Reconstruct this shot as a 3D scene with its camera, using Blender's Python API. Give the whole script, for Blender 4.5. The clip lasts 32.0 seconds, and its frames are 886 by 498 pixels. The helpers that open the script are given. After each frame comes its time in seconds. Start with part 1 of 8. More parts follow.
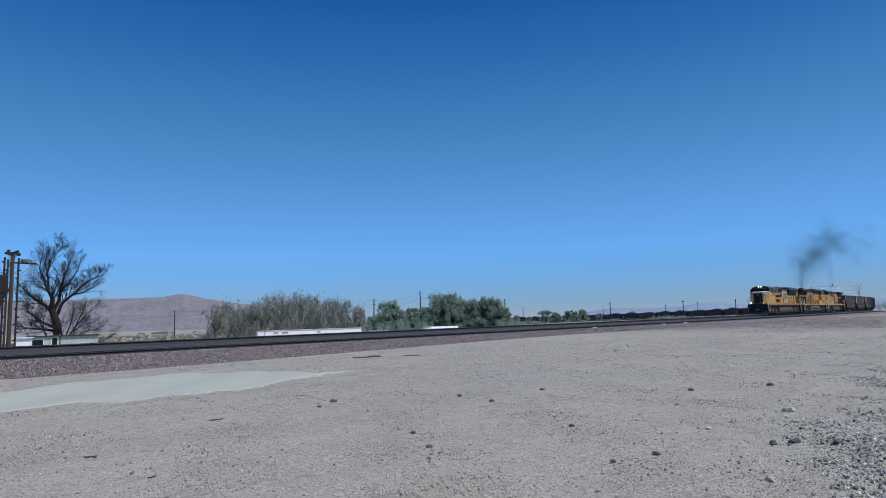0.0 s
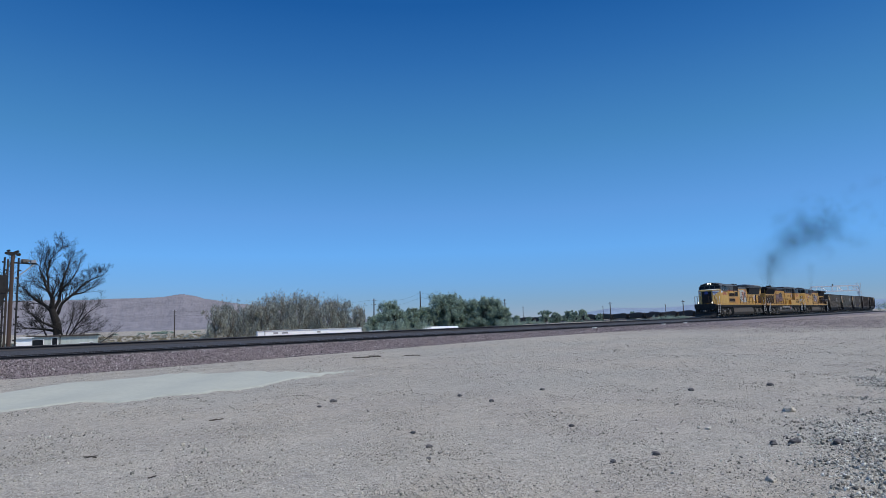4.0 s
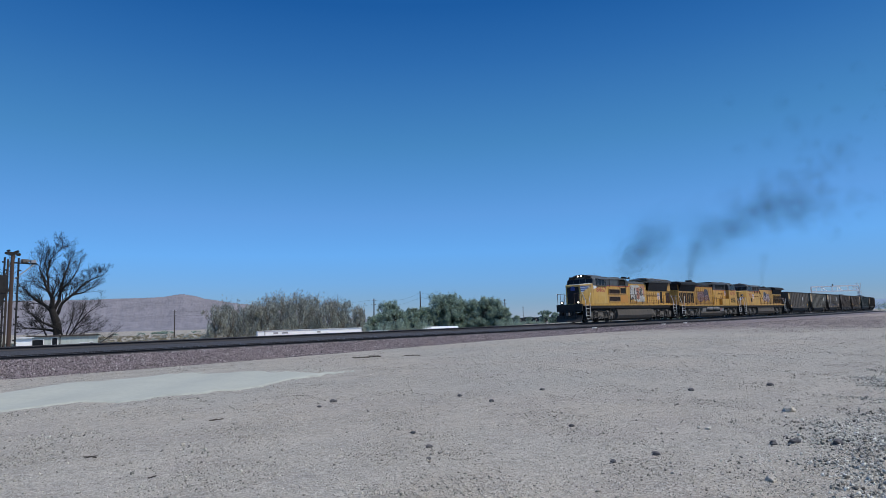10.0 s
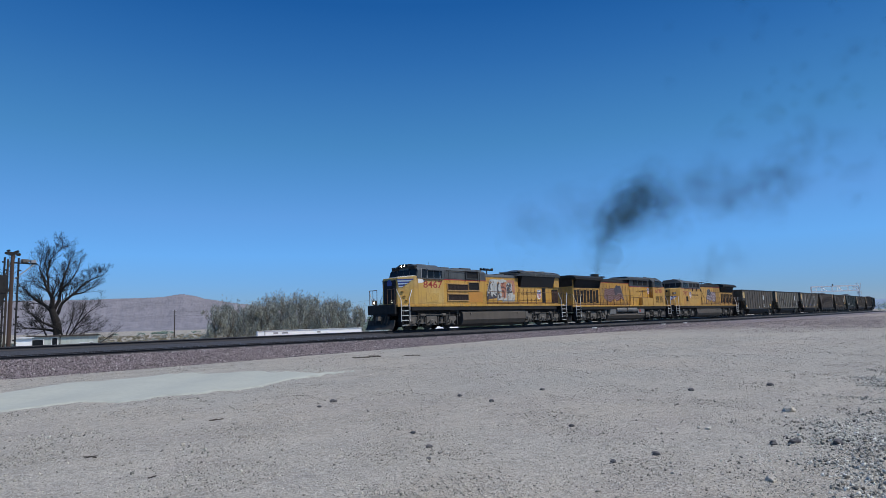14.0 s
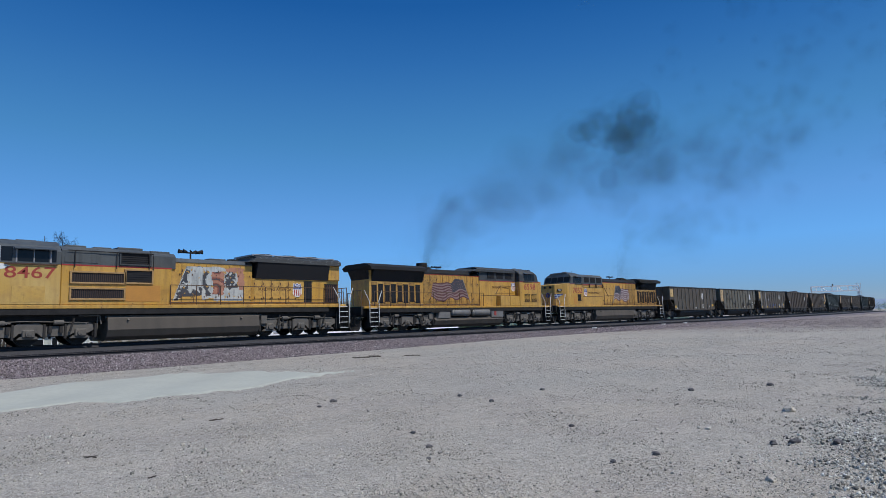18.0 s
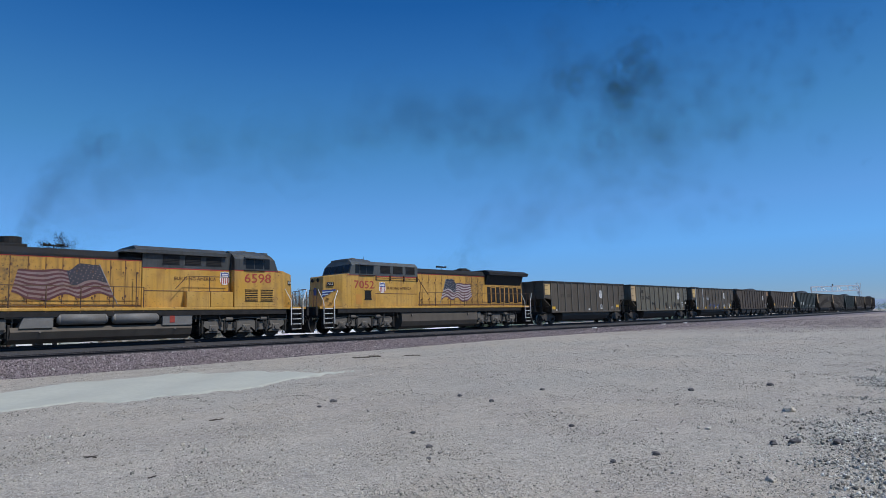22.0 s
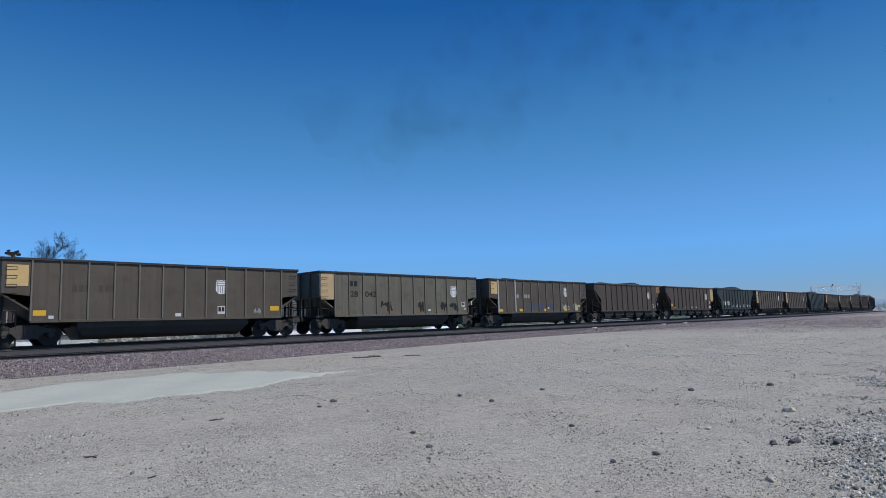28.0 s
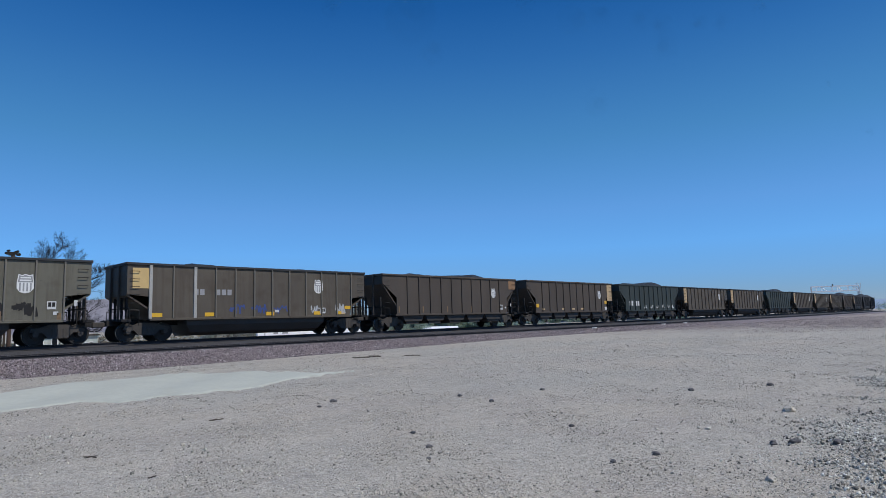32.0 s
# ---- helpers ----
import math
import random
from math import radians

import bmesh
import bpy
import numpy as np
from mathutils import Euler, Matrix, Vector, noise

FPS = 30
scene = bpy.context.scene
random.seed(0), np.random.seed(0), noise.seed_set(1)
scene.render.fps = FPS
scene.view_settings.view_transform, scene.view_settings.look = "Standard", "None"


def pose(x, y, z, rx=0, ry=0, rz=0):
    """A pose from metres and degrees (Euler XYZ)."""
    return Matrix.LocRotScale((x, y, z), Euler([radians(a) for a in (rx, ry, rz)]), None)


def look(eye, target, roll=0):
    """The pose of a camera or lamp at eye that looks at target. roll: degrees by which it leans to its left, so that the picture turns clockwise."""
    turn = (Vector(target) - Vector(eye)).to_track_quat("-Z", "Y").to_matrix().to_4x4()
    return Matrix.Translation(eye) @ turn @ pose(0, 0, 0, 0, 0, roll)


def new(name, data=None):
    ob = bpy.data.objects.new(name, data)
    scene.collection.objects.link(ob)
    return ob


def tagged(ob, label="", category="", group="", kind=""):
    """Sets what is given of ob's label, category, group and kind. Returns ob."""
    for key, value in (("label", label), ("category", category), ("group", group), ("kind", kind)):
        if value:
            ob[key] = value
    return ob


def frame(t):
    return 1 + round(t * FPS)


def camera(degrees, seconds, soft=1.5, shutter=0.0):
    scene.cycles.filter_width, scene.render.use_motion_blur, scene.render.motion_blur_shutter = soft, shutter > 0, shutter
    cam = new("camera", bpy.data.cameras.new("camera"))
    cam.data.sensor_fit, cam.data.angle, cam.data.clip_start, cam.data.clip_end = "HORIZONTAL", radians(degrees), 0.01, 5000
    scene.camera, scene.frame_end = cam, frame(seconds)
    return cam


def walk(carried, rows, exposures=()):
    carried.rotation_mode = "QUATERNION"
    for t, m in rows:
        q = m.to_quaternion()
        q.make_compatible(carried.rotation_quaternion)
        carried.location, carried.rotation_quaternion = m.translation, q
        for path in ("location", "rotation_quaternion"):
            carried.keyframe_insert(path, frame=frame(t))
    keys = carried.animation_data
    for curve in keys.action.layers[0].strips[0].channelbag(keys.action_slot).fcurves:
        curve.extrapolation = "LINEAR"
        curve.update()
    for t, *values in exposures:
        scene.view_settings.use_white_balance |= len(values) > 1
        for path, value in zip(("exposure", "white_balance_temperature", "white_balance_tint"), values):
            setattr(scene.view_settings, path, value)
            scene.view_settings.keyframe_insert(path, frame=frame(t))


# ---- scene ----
# ---- camera: stands still beside the line ----
EYE = (0.0, 0.0, 0.55)
AZ, TILT, LEAN = radians(46.27), radians(6.616), -1.735
cam = camera(70.88, 32.0, soft=0.68)
aim = (EYE[0] + math.sin(AZ) * math.cos(TILT), EYE[1] + math.cos(AZ) * math.cos(TILT), EYE[2] + math.sin(TILT))
view = look(EYE, aim, LEAN)
walk(cam, [(0.0, view), (32.0, view)], [(0.0, 0.0, 6500, 10), (32.0, 0.0, 6500, 10)])

# ---- light: high sun over the right shoulder, clear desert sky ----
SUN_EL, SUN_AZ = radians(55), radians(166)      # azimuth from +y towards +x
world = bpy.data.worlds.new("sky")
scene.world = world
world.use_nodes = True
wn = world.node_tree
sky = wn.nodes.new("ShaderNodeTexSky")
sky.sky_type = "NISHITA"
sky.sun_disc = False
sky.sun_elevation, sky.sun_rotation = SUN_EL, SUN_AZ
sky.altitude, sky.air_density, sky.dust_density, sky.ozone_density = 3200, 1.0, 0.0, 3.0
deep = wn.nodes.new("ShaderNodeHueSaturation")
deep.inputs["Saturation"].default_value = 1.12
tint = wn.nodes.new("ShaderNodeMix")
tint.data_type, tint.blend_type = "RGBA", "MULTIPLY"
tint.inputs[0].default_value = 1.0
tint.inputs[7].default_value = (0.74, 0.885, 1.045, 1)
wn.links.new(sky.outputs[0], tint.inputs[6])
wn.links.new(tint.outputs[2], deep.inputs["Color"])
even = wn.nodes.new("ShaderNodeMix")
even.data_type = "RGBA"
even.inputs[0].default_value = 0.80
even.inputs[7].default_value = (0.30, 1.64, 4.25, 1)
wn.links.new(deep.outputs[0], even.inputs[6])
# clear desert air: deep blue aloft, brightest some ten degrees up, dull and dusty at the horizon
way_up, height = wn.nodes.new("ShaderNodeTexCoord"), wn.nodes.new("ShaderNodeSeparateXYZ")
wn.links.new(way_up.outputs["Generated"], height.inputs[0])
air = wn.nodes.new("ShaderNodeValToRGB")
AIR = [(0.0, 1.95, 1.16, 0.834), (0.027, 1.96, 1.26, 0.941), (0.063, 2.1, 1.47, 1.222), (0.108, 2.26, 1.67, 1.465), (0.168, 2.32, 1.52, 1.339), (0.277, 1.5, 1.19, 1.028), (0.395, 0.72, 0.78, 0.85), (0.47, 0.34, 0.56, 0.72), (0.85, 0.6, 0.85, 0.95)]
while len(air.color_ramp.elements) < len(AIR):
    air.color_ramp.elements.new(0.5)
for spot, (at, *rgb) in zip(air.color_ramp.elements, AIR):
    spot.position = at
for spot, (at, *rgb) in zip(air.color_ramp.elements, AIR):
    spot.position, spot.color = at, (*(c / 3 for c in rgb), 1)
wn.links.new(height.outputs[2], air.inputs[0])
hazy, full = wn.nodes.new("ShaderNodeVectorMath"), wn.nodes.new("ShaderNodeVectorMath")
hazy.operation, full.operation = "MULTIPLY", "SCALE"
full.inputs["Scale"].default_value = 3.0
wn.links.new(even.outputs[2], hazy.inputs[0])
wn.links.new(air.outputs[0], hazy.inputs[1])
wn.links.new(hazy.outputs[0], full.inputs[0])
wn.links.new(full.outputs[0], wn.nodes["Background"].inputs[0])
wn.nodes["Background"].inputs[1].default_value = 0.124
sun = new("sun", bpy.data.lights.new("sun", "SUN"))
sun.data.energy, sun.data.angle, sun.data.color = 3.2, radians(0.53), (1.0, 0.95, 0.87)
sdir = Vector((math.sin(SUN_AZ) * math.cos(SUN_EL), math.cos(SUN_AZ) * math.cos(SUN_EL), math.sin(SUN_EL)))
sun.matrix_world = look(sdir * 50, (0, 0, 0))
scene.cycles.transparent_max_bounces = 256

# ---- small mesh tools ----
def part(name, bm, material, parent=None, label="", smooth=False):
    me = bpy.data.meshes.new(name)
    bm.to_mesh(me)
    bm.free()
    if smooth:
        for f in me.polygons:
            f.use_smooth = True
    for m in (material if isinstance(material, (list, tuple)) else [material]):
        me.materials.append(m)
    ob = new(name, me)
    if parent is not None:
        ob.parent = parent
    if label:
        ob["label"] = label
    return ob


def share(name, me, parent, m, label=""):
    ob = new(name, me)
    ob.parent = parent
    ob.matrix_basis = m
    if label:
        ob["label"] = label
    return ob


def empty(name, label, category, group="", m=None):
    ob = new(name)
    ob.empty_display_size = 0.3
    if m is not None:
        ob.matrix_basis = m
    return tagged(ob, label, category, group)


def box(bm, x0, x1, y0, y1, z0, z1, bevel=0.0):
    r = bmesh.ops.create_cube(bm, size=1.0, matrix=Matrix.Translation(((x0 + x1) / 2, (y0 + y1) / 2, (z0 + z1) / 2)) @ Matrix.Diagonal((x1 - x0, y1 - y0, z1 - z0, 1)))
    if bevel > 0:
        es = list({e for v in r["verts"] for e in v.link_edges})
        bmesh.ops.bevel(bm, geom=es, offset=bevel, segments=1, affect="EDGES", profile=0.5)
    return bm


def prism(bm, pts, lo, hi, axis="y"):
    """Extrudes a closed outline. axis y: outline in x, z; axis x: in y, z; axis z: in x, y."""
    def at(a, b, c):
        return {"y": (a, c, b), "x": (c, a, b), "z": (a, b, c)}[axis]
    va = [bm.verts.new(at(a, b, lo)) for a, b in pts]
    vb = [bm.verts.new(at(a, b, hi)) for a, b in pts]
    n = len(pts)
    fs = [bm.faces.new(va), bm.faces.new(vb[::-1])]
    for i in range(n):
        fs.append(bm.faces.new((va[i], vb[i], vb[(i + 1) % n], va[(i + 1) % n])))
    bmesh.ops.recalc_face_normals(bm, faces=fs)
    return bm


def rod(bm, p0, p1, r0, r1=None, seg=8, caps=True):
    p0, p1 = Vector(p0), Vector(p1)
    r1 = r0 if r1 is None else r1
    q = (p1 - p0).to_track_quat("Z", "Y").to_matrix().to_4x4()
    bmesh.ops.create_cone(bm, cap_ends=caps, segments=seg, radius1=r0, radius2=r1, depth=(p1 - p0).length,
                          matrix=Matrix.Translation((p0 + p1) / 2) @ q)
    return bm


def pipe(bm, pts, r, seg=6):
    for a, b in zip(pts[:-1], pts[1:]):
        rod(bm, a, b, r, r, seg)
    return bm


def NB():
    return bmesh.new()


def mesh_of(name, bm, material, smooth=False):
    me = bpy.data.meshes.new(name)
    bm.to_mesh(me)
    bm.free()
    for m in (material if isinstance(material, (list, tuple)) else [material]):
        me.materials.append(m)
    if smooth:
        for f in me.polygons:
            f.use_smooth = True
    return me


def numeric_mesh(name, verts, faces, material):
    me = bpy.data.meshes.new(name)
    verts, faces = np.asarray(verts, np.float32), np.asarray(faces, np.int32)
    k = faces.shape[1]
    me.vertices.add(len(verts))
    me.vertices.foreach_set("co", verts.ravel())
    me.loops.add(faces.size)
    me.loops.foreach_set("vertex_index", faces.ravel())
    me.polygons.add(len(faces))
    me.polygons.foreach_set("loop_start", np.arange(len(faces), dtype=np.int32) * k)
    me.polygons.foreach_set("loop_total", np.full(len(faces), k, np.int32))
    me.update(calc_edges=True)
    me.validate()
    me.materials.append(material)
    return me


class Tubes:
    """Collects many tapered twigs into one mesh."""
    def __init__(self):
        self.V, self.F = [], []

    def add(self, p, q, r0, r1, seg=4):
        d = (q - p).normalized()
        u = d.orthogonal().normalized()
        v = d.cross(u)
        n = len(self.V)
        for c, r in ((p, r0), (q, r1)):
            for k in range(seg):
                a = 6.2832 * k / seg
                w = c + (u * math.cos(a) + v * math.sin(a)) * r
                self.V.append((w.x, w.y, w.z))
        for k in range(seg):
            j = (k + 1) % seg
            self.F.append((n + k, n + j, n + seg + j, n + seg + k))

    def part(self, name, material, parent):
        ob = new(name, numeric_mesh(name, self.V, self.F, material))
        ob.parent = parent
        return ob


# ---- the line: straight past the camera, then a long bend to the left ----
TRACK_Y = 33.34
TRACK_GAP = 4.3
KNOTS = [40, 90, 140, 190, 240, 300, 380, 480, 700]
BEND = [0.0, 0.000197, 0.001078, -0.000543, 0.004244, 0.005941, 0.003728, 0.002974, 0.003136]
PS = np.arange(2800) * 0.5 - 300.0
_k = np.interp(PS, KNOTS, BEND)
_k[PS < 40] = 0
P_TH = np.cumsum(_k) * 0.5
P_X, P_Y = np.cumsum(np.cos(P_TH)) * 0.5, np.cumsum(np.sin(P_TH)) * 0.5
P_X -= P_X[600]
P_Y += TRACK_Y - P_Y[600]
P_Z = -1.5 * np.clip((PS - 230) / 200, 0, 1) ** 1.5 - 0.9 * np.clip((PS - 430) / 180, 0, 1)


def on_line(S, side=0.0):
    """Place and heading at S metres along the line; side: metres towards the camera's side."""
    x, y, z, th = (float(np.interp(S, PS, a)) for a in (P_X, P_Y, P_Z, P_TH))
    return x + side * math.sin(th), y - side * math.cos(th), z, th


TRAVEL = [-1.3419, 1.1404, 2.4081, -7.8771, -100.0371, 13.4568]


def train_at(t):
    """Place along the line of the train's leading end at t seconds."""
    return float(np.polyval(TRAVEL, (t - 16) / 16))


def smooth01(a, lo, hi):
    v = np.clip((a - lo) / (hi - lo), 0, 1)
    return v * v * (3 - 2 * v)
# ---- materials ----
def mat(name, base, rough=0.8, metal=0.0, var=0.25, scale=6.0, fine=60.0, bump=0.15, tint=None, streak=False, island=False, bump_d=0.01, spec=0.5, hard=0.4, leafy=0.0):
    """Painted, mineral or wooden surface: base colour with a coarse and a fine variation, relief and uneven gloss."""
    m = bpy.data.materials.new(name)
    m.use_nodes = True
    nt = m.node_tree
    L, N = nt.links.new, nt.nodes.new
    b = nt.nodes["Principled BSDF"]
    b.inputs["Metallic"].default_value = metal
    b.inputs["Specular IOR Level"].default_value = spec
    tc = N("ShaderNodeTexCoord")
    mp = N("ShaderNodeMapping")
    L(tc.outputs["Object"], mp.inputs[0])
    if streak:
        mp.inputs["Scale"].default_value = (1, 1, 0.12)
    n1, n2 = N("ShaderNodeTexNoise"), N("ShaderNodeTexNoise")
    n1.inputs["Scale"].default_value, n1.inputs["Detail"].default_value = scale, 6
    n2.inputs["Scale"].default_value, n2.inputs["Detail"].default_value = fine, 4
    L(mp.outputs[0], n1.inputs["Vector"])
    L(tc.outputs["Object"], n2.inputs["Vector"])
    add = N("ShaderNodeMath")
    add.operation = "ADD"
    L(n1.outputs[0], add.inputs[0])
    L(n2.outputs[0], add.inputs[1])
    rp = N("ShaderNodeMapRange")
    rp.inputs[1].default_value, rp.inputs[2].default_value = 1.0 - hard, 1.0 + hard
    L(add.outputs[0], rp.inputs[0])
    mx = N("ShaderNodeMix")
    mx.data_type = "RGBA"
    lo = [c * (1 - var) for c in base]
    hi = [min(1, c * (1 + var)) for c in base]
    if tint:
        lo = list(tint)
    mx.inputs[6].default_value, mx.inputs[7].default_value = (*lo, 1), (*hi, 1)
    L(rp.outputs[0], mx.inputs[0])
    out = mx.outputs[2]
    if island:
        g = N("ShaderNodeNewGeometry")
        hs = N("ShaderNodeHueSaturation")
        mr = N("ShaderNodeMapRange")
        mr.inputs[3].default_value, mr.inputs[4].default_value = island if isinstance(island, tuple) else (0.35, 1.45)
        L(g.outputs["Random Per Island"], mr.inputs[0])
        L(mr.outputs[0], hs.inputs["Value"])
        wn_, hr = N("ShaderNodeTexWhiteNoise"), N("ShaderNodeMapRange")
        wn_.noise_dimensions = "1D"
        L(g.outputs["Random Per Island"], wn_.inputs["W"])
        hr.inputs[3].default_value, hr.inputs[4].default_value = 0.485, 0.525
        L(wn_.outputs["Value"], hr.inputs[0])
        L(hr.outputs[0], hs.inputs["Hue"])
        L(out, hs.inputs["Color"])
        out = hs.outputs[0]
    L(out, b.inputs["Base Color"])
    if leafy:
        tl, ms = N("ShaderNodeBsdfTranslucent"), N("ShaderNodeMixShader")
        ms.inputs[0].default_value = leafy
        L(out, tl.inputs["Color"])
        L(b.outputs[0], ms.inputs[1])
        L(tl.outputs[0], ms.inputs[2])
        L(ms.outputs[0], nt.nodes["Material Output"].inputs["Surface"])
    rr = N("ShaderNodeMapRange")
    rr.inputs[3].default_value, rr.inputs[4].default_value = max(0.05, rough - 0.12), min(1, rough + 0.12)
    L(n1.outputs[0], rr.inputs[0])
    L(rr.outputs[0], b.inputs["Roughness"])
    bp = N("ShaderNodeBump")
    bp.inputs["Strength"].default_value, bp.inputs["Distance"].default_value = bump, bump_d
    L(n2.outputs[0], bp.inputs["Height"])
    L(bp.outputs[0], b.inputs["Normal"])
    return m


def weathered(name, base, fade, dirt, chip, rough=0.5, dirty=0.6, chips=0.67, grain=(1.6, 1.6, 0.13)):
    """Old paint: sun-faded clouds, rain streaks of grime and small chips."""
    m = bpy.data.materials.new(name)
    m.use_nodes = True
    nt = m.node_tree
    L, N = nt.links.new, nt.nodes.new
    b = nt.nodes["Principled BSDF"]
    tc = N("ShaderNodeTexCoord")

    def layer(prev, colour, scale, lo, hi, amount, stretch=(1, 1, 1), detail=6):
        mp, n, r, x = N("ShaderNodeMapping"), N("ShaderNodeTexNoise"), N("ShaderNodeMapRange"), N("ShaderNodeMix")
        mp.inputs["Scale"].default_value = stretch
        n.inputs["Scale"].default_value, n.inputs["Detail"].default_value = scale, detail
        r.inputs[1].default_value, r.inputs[2].default_value, r.inputs[4].default_value = lo, hi, amount
        x.data_type = "RGBA"
        L(tc.outputs["Object"], mp.inputs[0])
        L(mp.outputs[0], n.inputs["Vector"])
        L(n.outputs[0], r.inputs[0])
        L(r.outputs[0], x.inputs[0])
        if isinstance(prev, tuple):
            x.inputs[6].default_value = (*prev, 1)
        else:
            L(prev, x.inputs[6])
        x.inputs[7].default_value = (*colour, 1)
        return x.outputs[2], n.outputs[0]
    c, n1 = layer(base, fade, 0.55, 0.38, 0.68, 0.9)
    c, _ = layer(c, dirt, 3.0, 0.47, 0.75, dirty, grain, 8)
    c, _ = layer(c, dirt, 1.7, 0.52, 0.80, dirty)
    c, n2 = layer(c, chip, 9.0, chips, chips + 0.035, 0.85, (1, 1, 1.5), 9)
    c, _ = layer(c, tuple(v * 0.55 for v in base), 42.0, 0.52, 0.70, 0.4)
    L(c, b.inputs["Base Color"])
    rr = N("ShaderNodeMapRange")
    rr.inputs[3].default_value, rr.inputs[4].default_value = rough - 0.12, rough + 0.2
    L(n1, rr.inputs[0])
    L(rr.outputs[0], b.inputs["Roughness"])
    bp = N("ShaderNodeBump")
    bp.inputs["Strength"].default_value, bp.inputs["Distance"].default_value = 0.12, 0.01
    L(n2, bp.inputs["Height"])
    L(bp.outputs[0], b.inputs["Normal"])
    return m


YELLOW = weathered("yellow_paint", (0.56, 0.308, 0.045), (0.58, 0.360, 0.100), (0.25, 0.125, 0.045), (0.10, 0.05, 0.03), 0.45, 0.6, 0.66)
CHALKYELLOW = weathered("chalky_yellow_paint", (0.56, 0.345, 0.080), (0.60, 0.43, 0.165), (0.33, 0.18, 0.07), (0.14, 0.08, 0.05), 0.6, 0.5, 0.70)
SOOTY2 = weathered("dull_yellow_paint", (0.54, 0.29, 0.045), (0.48, 0.275, 0.065), (0.11, 0.062, 0.034), (0.07, 0.05, 0.03), 0.5, 0.7, 0.63, (1.6, 0.13, 1.6))
SOOTY = weathered("sooty_yellow_paint", (0.44, 0.25, 0.05), (0.36, 0.20, 0.05), (0.07, 0.045, 0.03), (0.05, 0.04, 0.03), 0.55, 0.85, 0.60)
ROOFGREY = weathered("grey_paint", (0.066, 0.075, 0.080), (0.095, 0.105, 0.105), (0.035, 0.038, 0.04), (0.26, 0.27, 0.26), 0.55, 0.6, 0.70)
SOOTGREY = weathered("sooty_grey_paint", (0.045, 0.050, 0.055), (0.075, 0.082, 0.085), (0.020, 0.021, 0.022), (0.12, 0.10, 0.08), 0.6, 0.8, 0.70)
PEELROOF = weathered("peeling_black_paint", (0.030, 0.033, 0.034), (0.045, 0.048, 0.048), (0.02, 0.02, 0.02), (0.40, 0.43, 0.41), 0.6, 0.6, 0.63)
SILLBLACK = mat("black_frame", (0.030, 0.029, 0.029), 0.8, 0, 0.5, 3, 50, 0.1, spec=0.15)
SCREEN = mat("dark_screen", (0.012, 0.013, 0.016), 0.75, 0.2, 0.4, 5, 90, 0.2)
TRUCK = mat("truck_grey", (0.132, 0.120, 0.104), 0.75, 0, 0.4, 3, 50, 0.2)
DUSTY = mat("tank_grey", (0.095, 0.080, 0.064), 0.75, 0, 0.4, 1.5, 40, 0.1, streak=True)
WHEEL = mat("wheel_steel", (0.038, 0.035, 0.032), 0.85, 0.1, 0.3, 4, 60, 0.1)
TREAD = mat("bright_steel", (0.5, 0.48, 0.45), 0.3, 1.0, 0.2, 8, 60, 0.05)
WHITEPAINT = mat("white_paint", (0.75, 0.75, 0.73), 0.5, 0, 0.12, 3, 40, 0.05)
REDPAINT = mat("red_paint", (0.36, 0.03, 0.025), 0.5, 0, 0.2, 3, 40, 0.05)
BLUEPAINT = mat("blue_paint", (0.03, 0.06, 0.25), 0.5, 0, 0.2, 3, 40, 0.05)
GLASS = mat("dark_window", (0.012, 0.014, 0.017), 0.12, 0, 0.2, 1, 20, 0.0, spec=0.22)
CARSIDE = weathered("car_steel", (0.086, 0.072, 0.055), (0.110, 0.094, 0.072), (0.062, 0.043, 0.030), (0.035, 0.03, 0.027), 0.65, 0.7, 0.68)
CARLIGHT = weathered("bleached_car_steel", (0.128, 0.121, 0.093), (0.150, 0.142, 0.110), (0.075, 0.062, 0.043), (0.05, 0.045, 0.038), 0.65, 0.7, 0.70)
CARBROWN = mat("car_brown", (0.070, 0.056, 0.045), 0.75, 0.0, 0.3, 0.9, 40, 0.1, streak=True)
CARDARK = mat("car_dark", (0.030, 0.032, 0.036), 0.75, 0.0, 0.3, 0.9, 40, 0.1, streak=True)
CARGREEN = mat("car_green", (0.030, 0.041, 0.039), 0.7, 0.0, 0.3, 0.9, 40, 0.1, streak=True)
RIBWHITE = mat("scuffed_rib", (0.40, 0.39, 0.36), 0.6, 0, 0.35, 3, 40, 0.1, streak=True)
RIB = mat("rib_aluminium", (0.165, 0.150, 0.122), 0.6, 0.0, 0.3, 2, 40, 0.05, streak=True)
PATCH = mat("faded_yellow", (0.60, 0.42, 0.18), 0.6, 0, 0.12, 2, 40, 0.05)
ORANGE = mat("orange_patch", (0.72, 0.42, 0.03), 0.5, 0, 0.1, 2, 40, 0.05)
COAL = mat("coal", (0.014, 0.014, 0.016), 0.6, 0, 0.7, 4, 14, 1.0, bump_d=0.12)
RAILSIDE = mat("rusty_rail", (0.038, 0.037, 0.042), 0.7, 0.4, 0.3, 4, 50, 0.1)
TIE = mat("tie_wood", (0.050, 0.044, 0.040), 0.9, 0, 0.4, 6, 60, 0.3)
BALLAST = mat("ballast_stone", (0.205, 0.170, 0.172), 0.95, 0, 0.6, 9, 22, 1.0, bump_d=0.06)
STONE = mat("ballast_stones", (0.262, 0.216, 0.220), 0.95, 0, 0.25, 8, 60, 0.3, island=(0.3, 1.55))
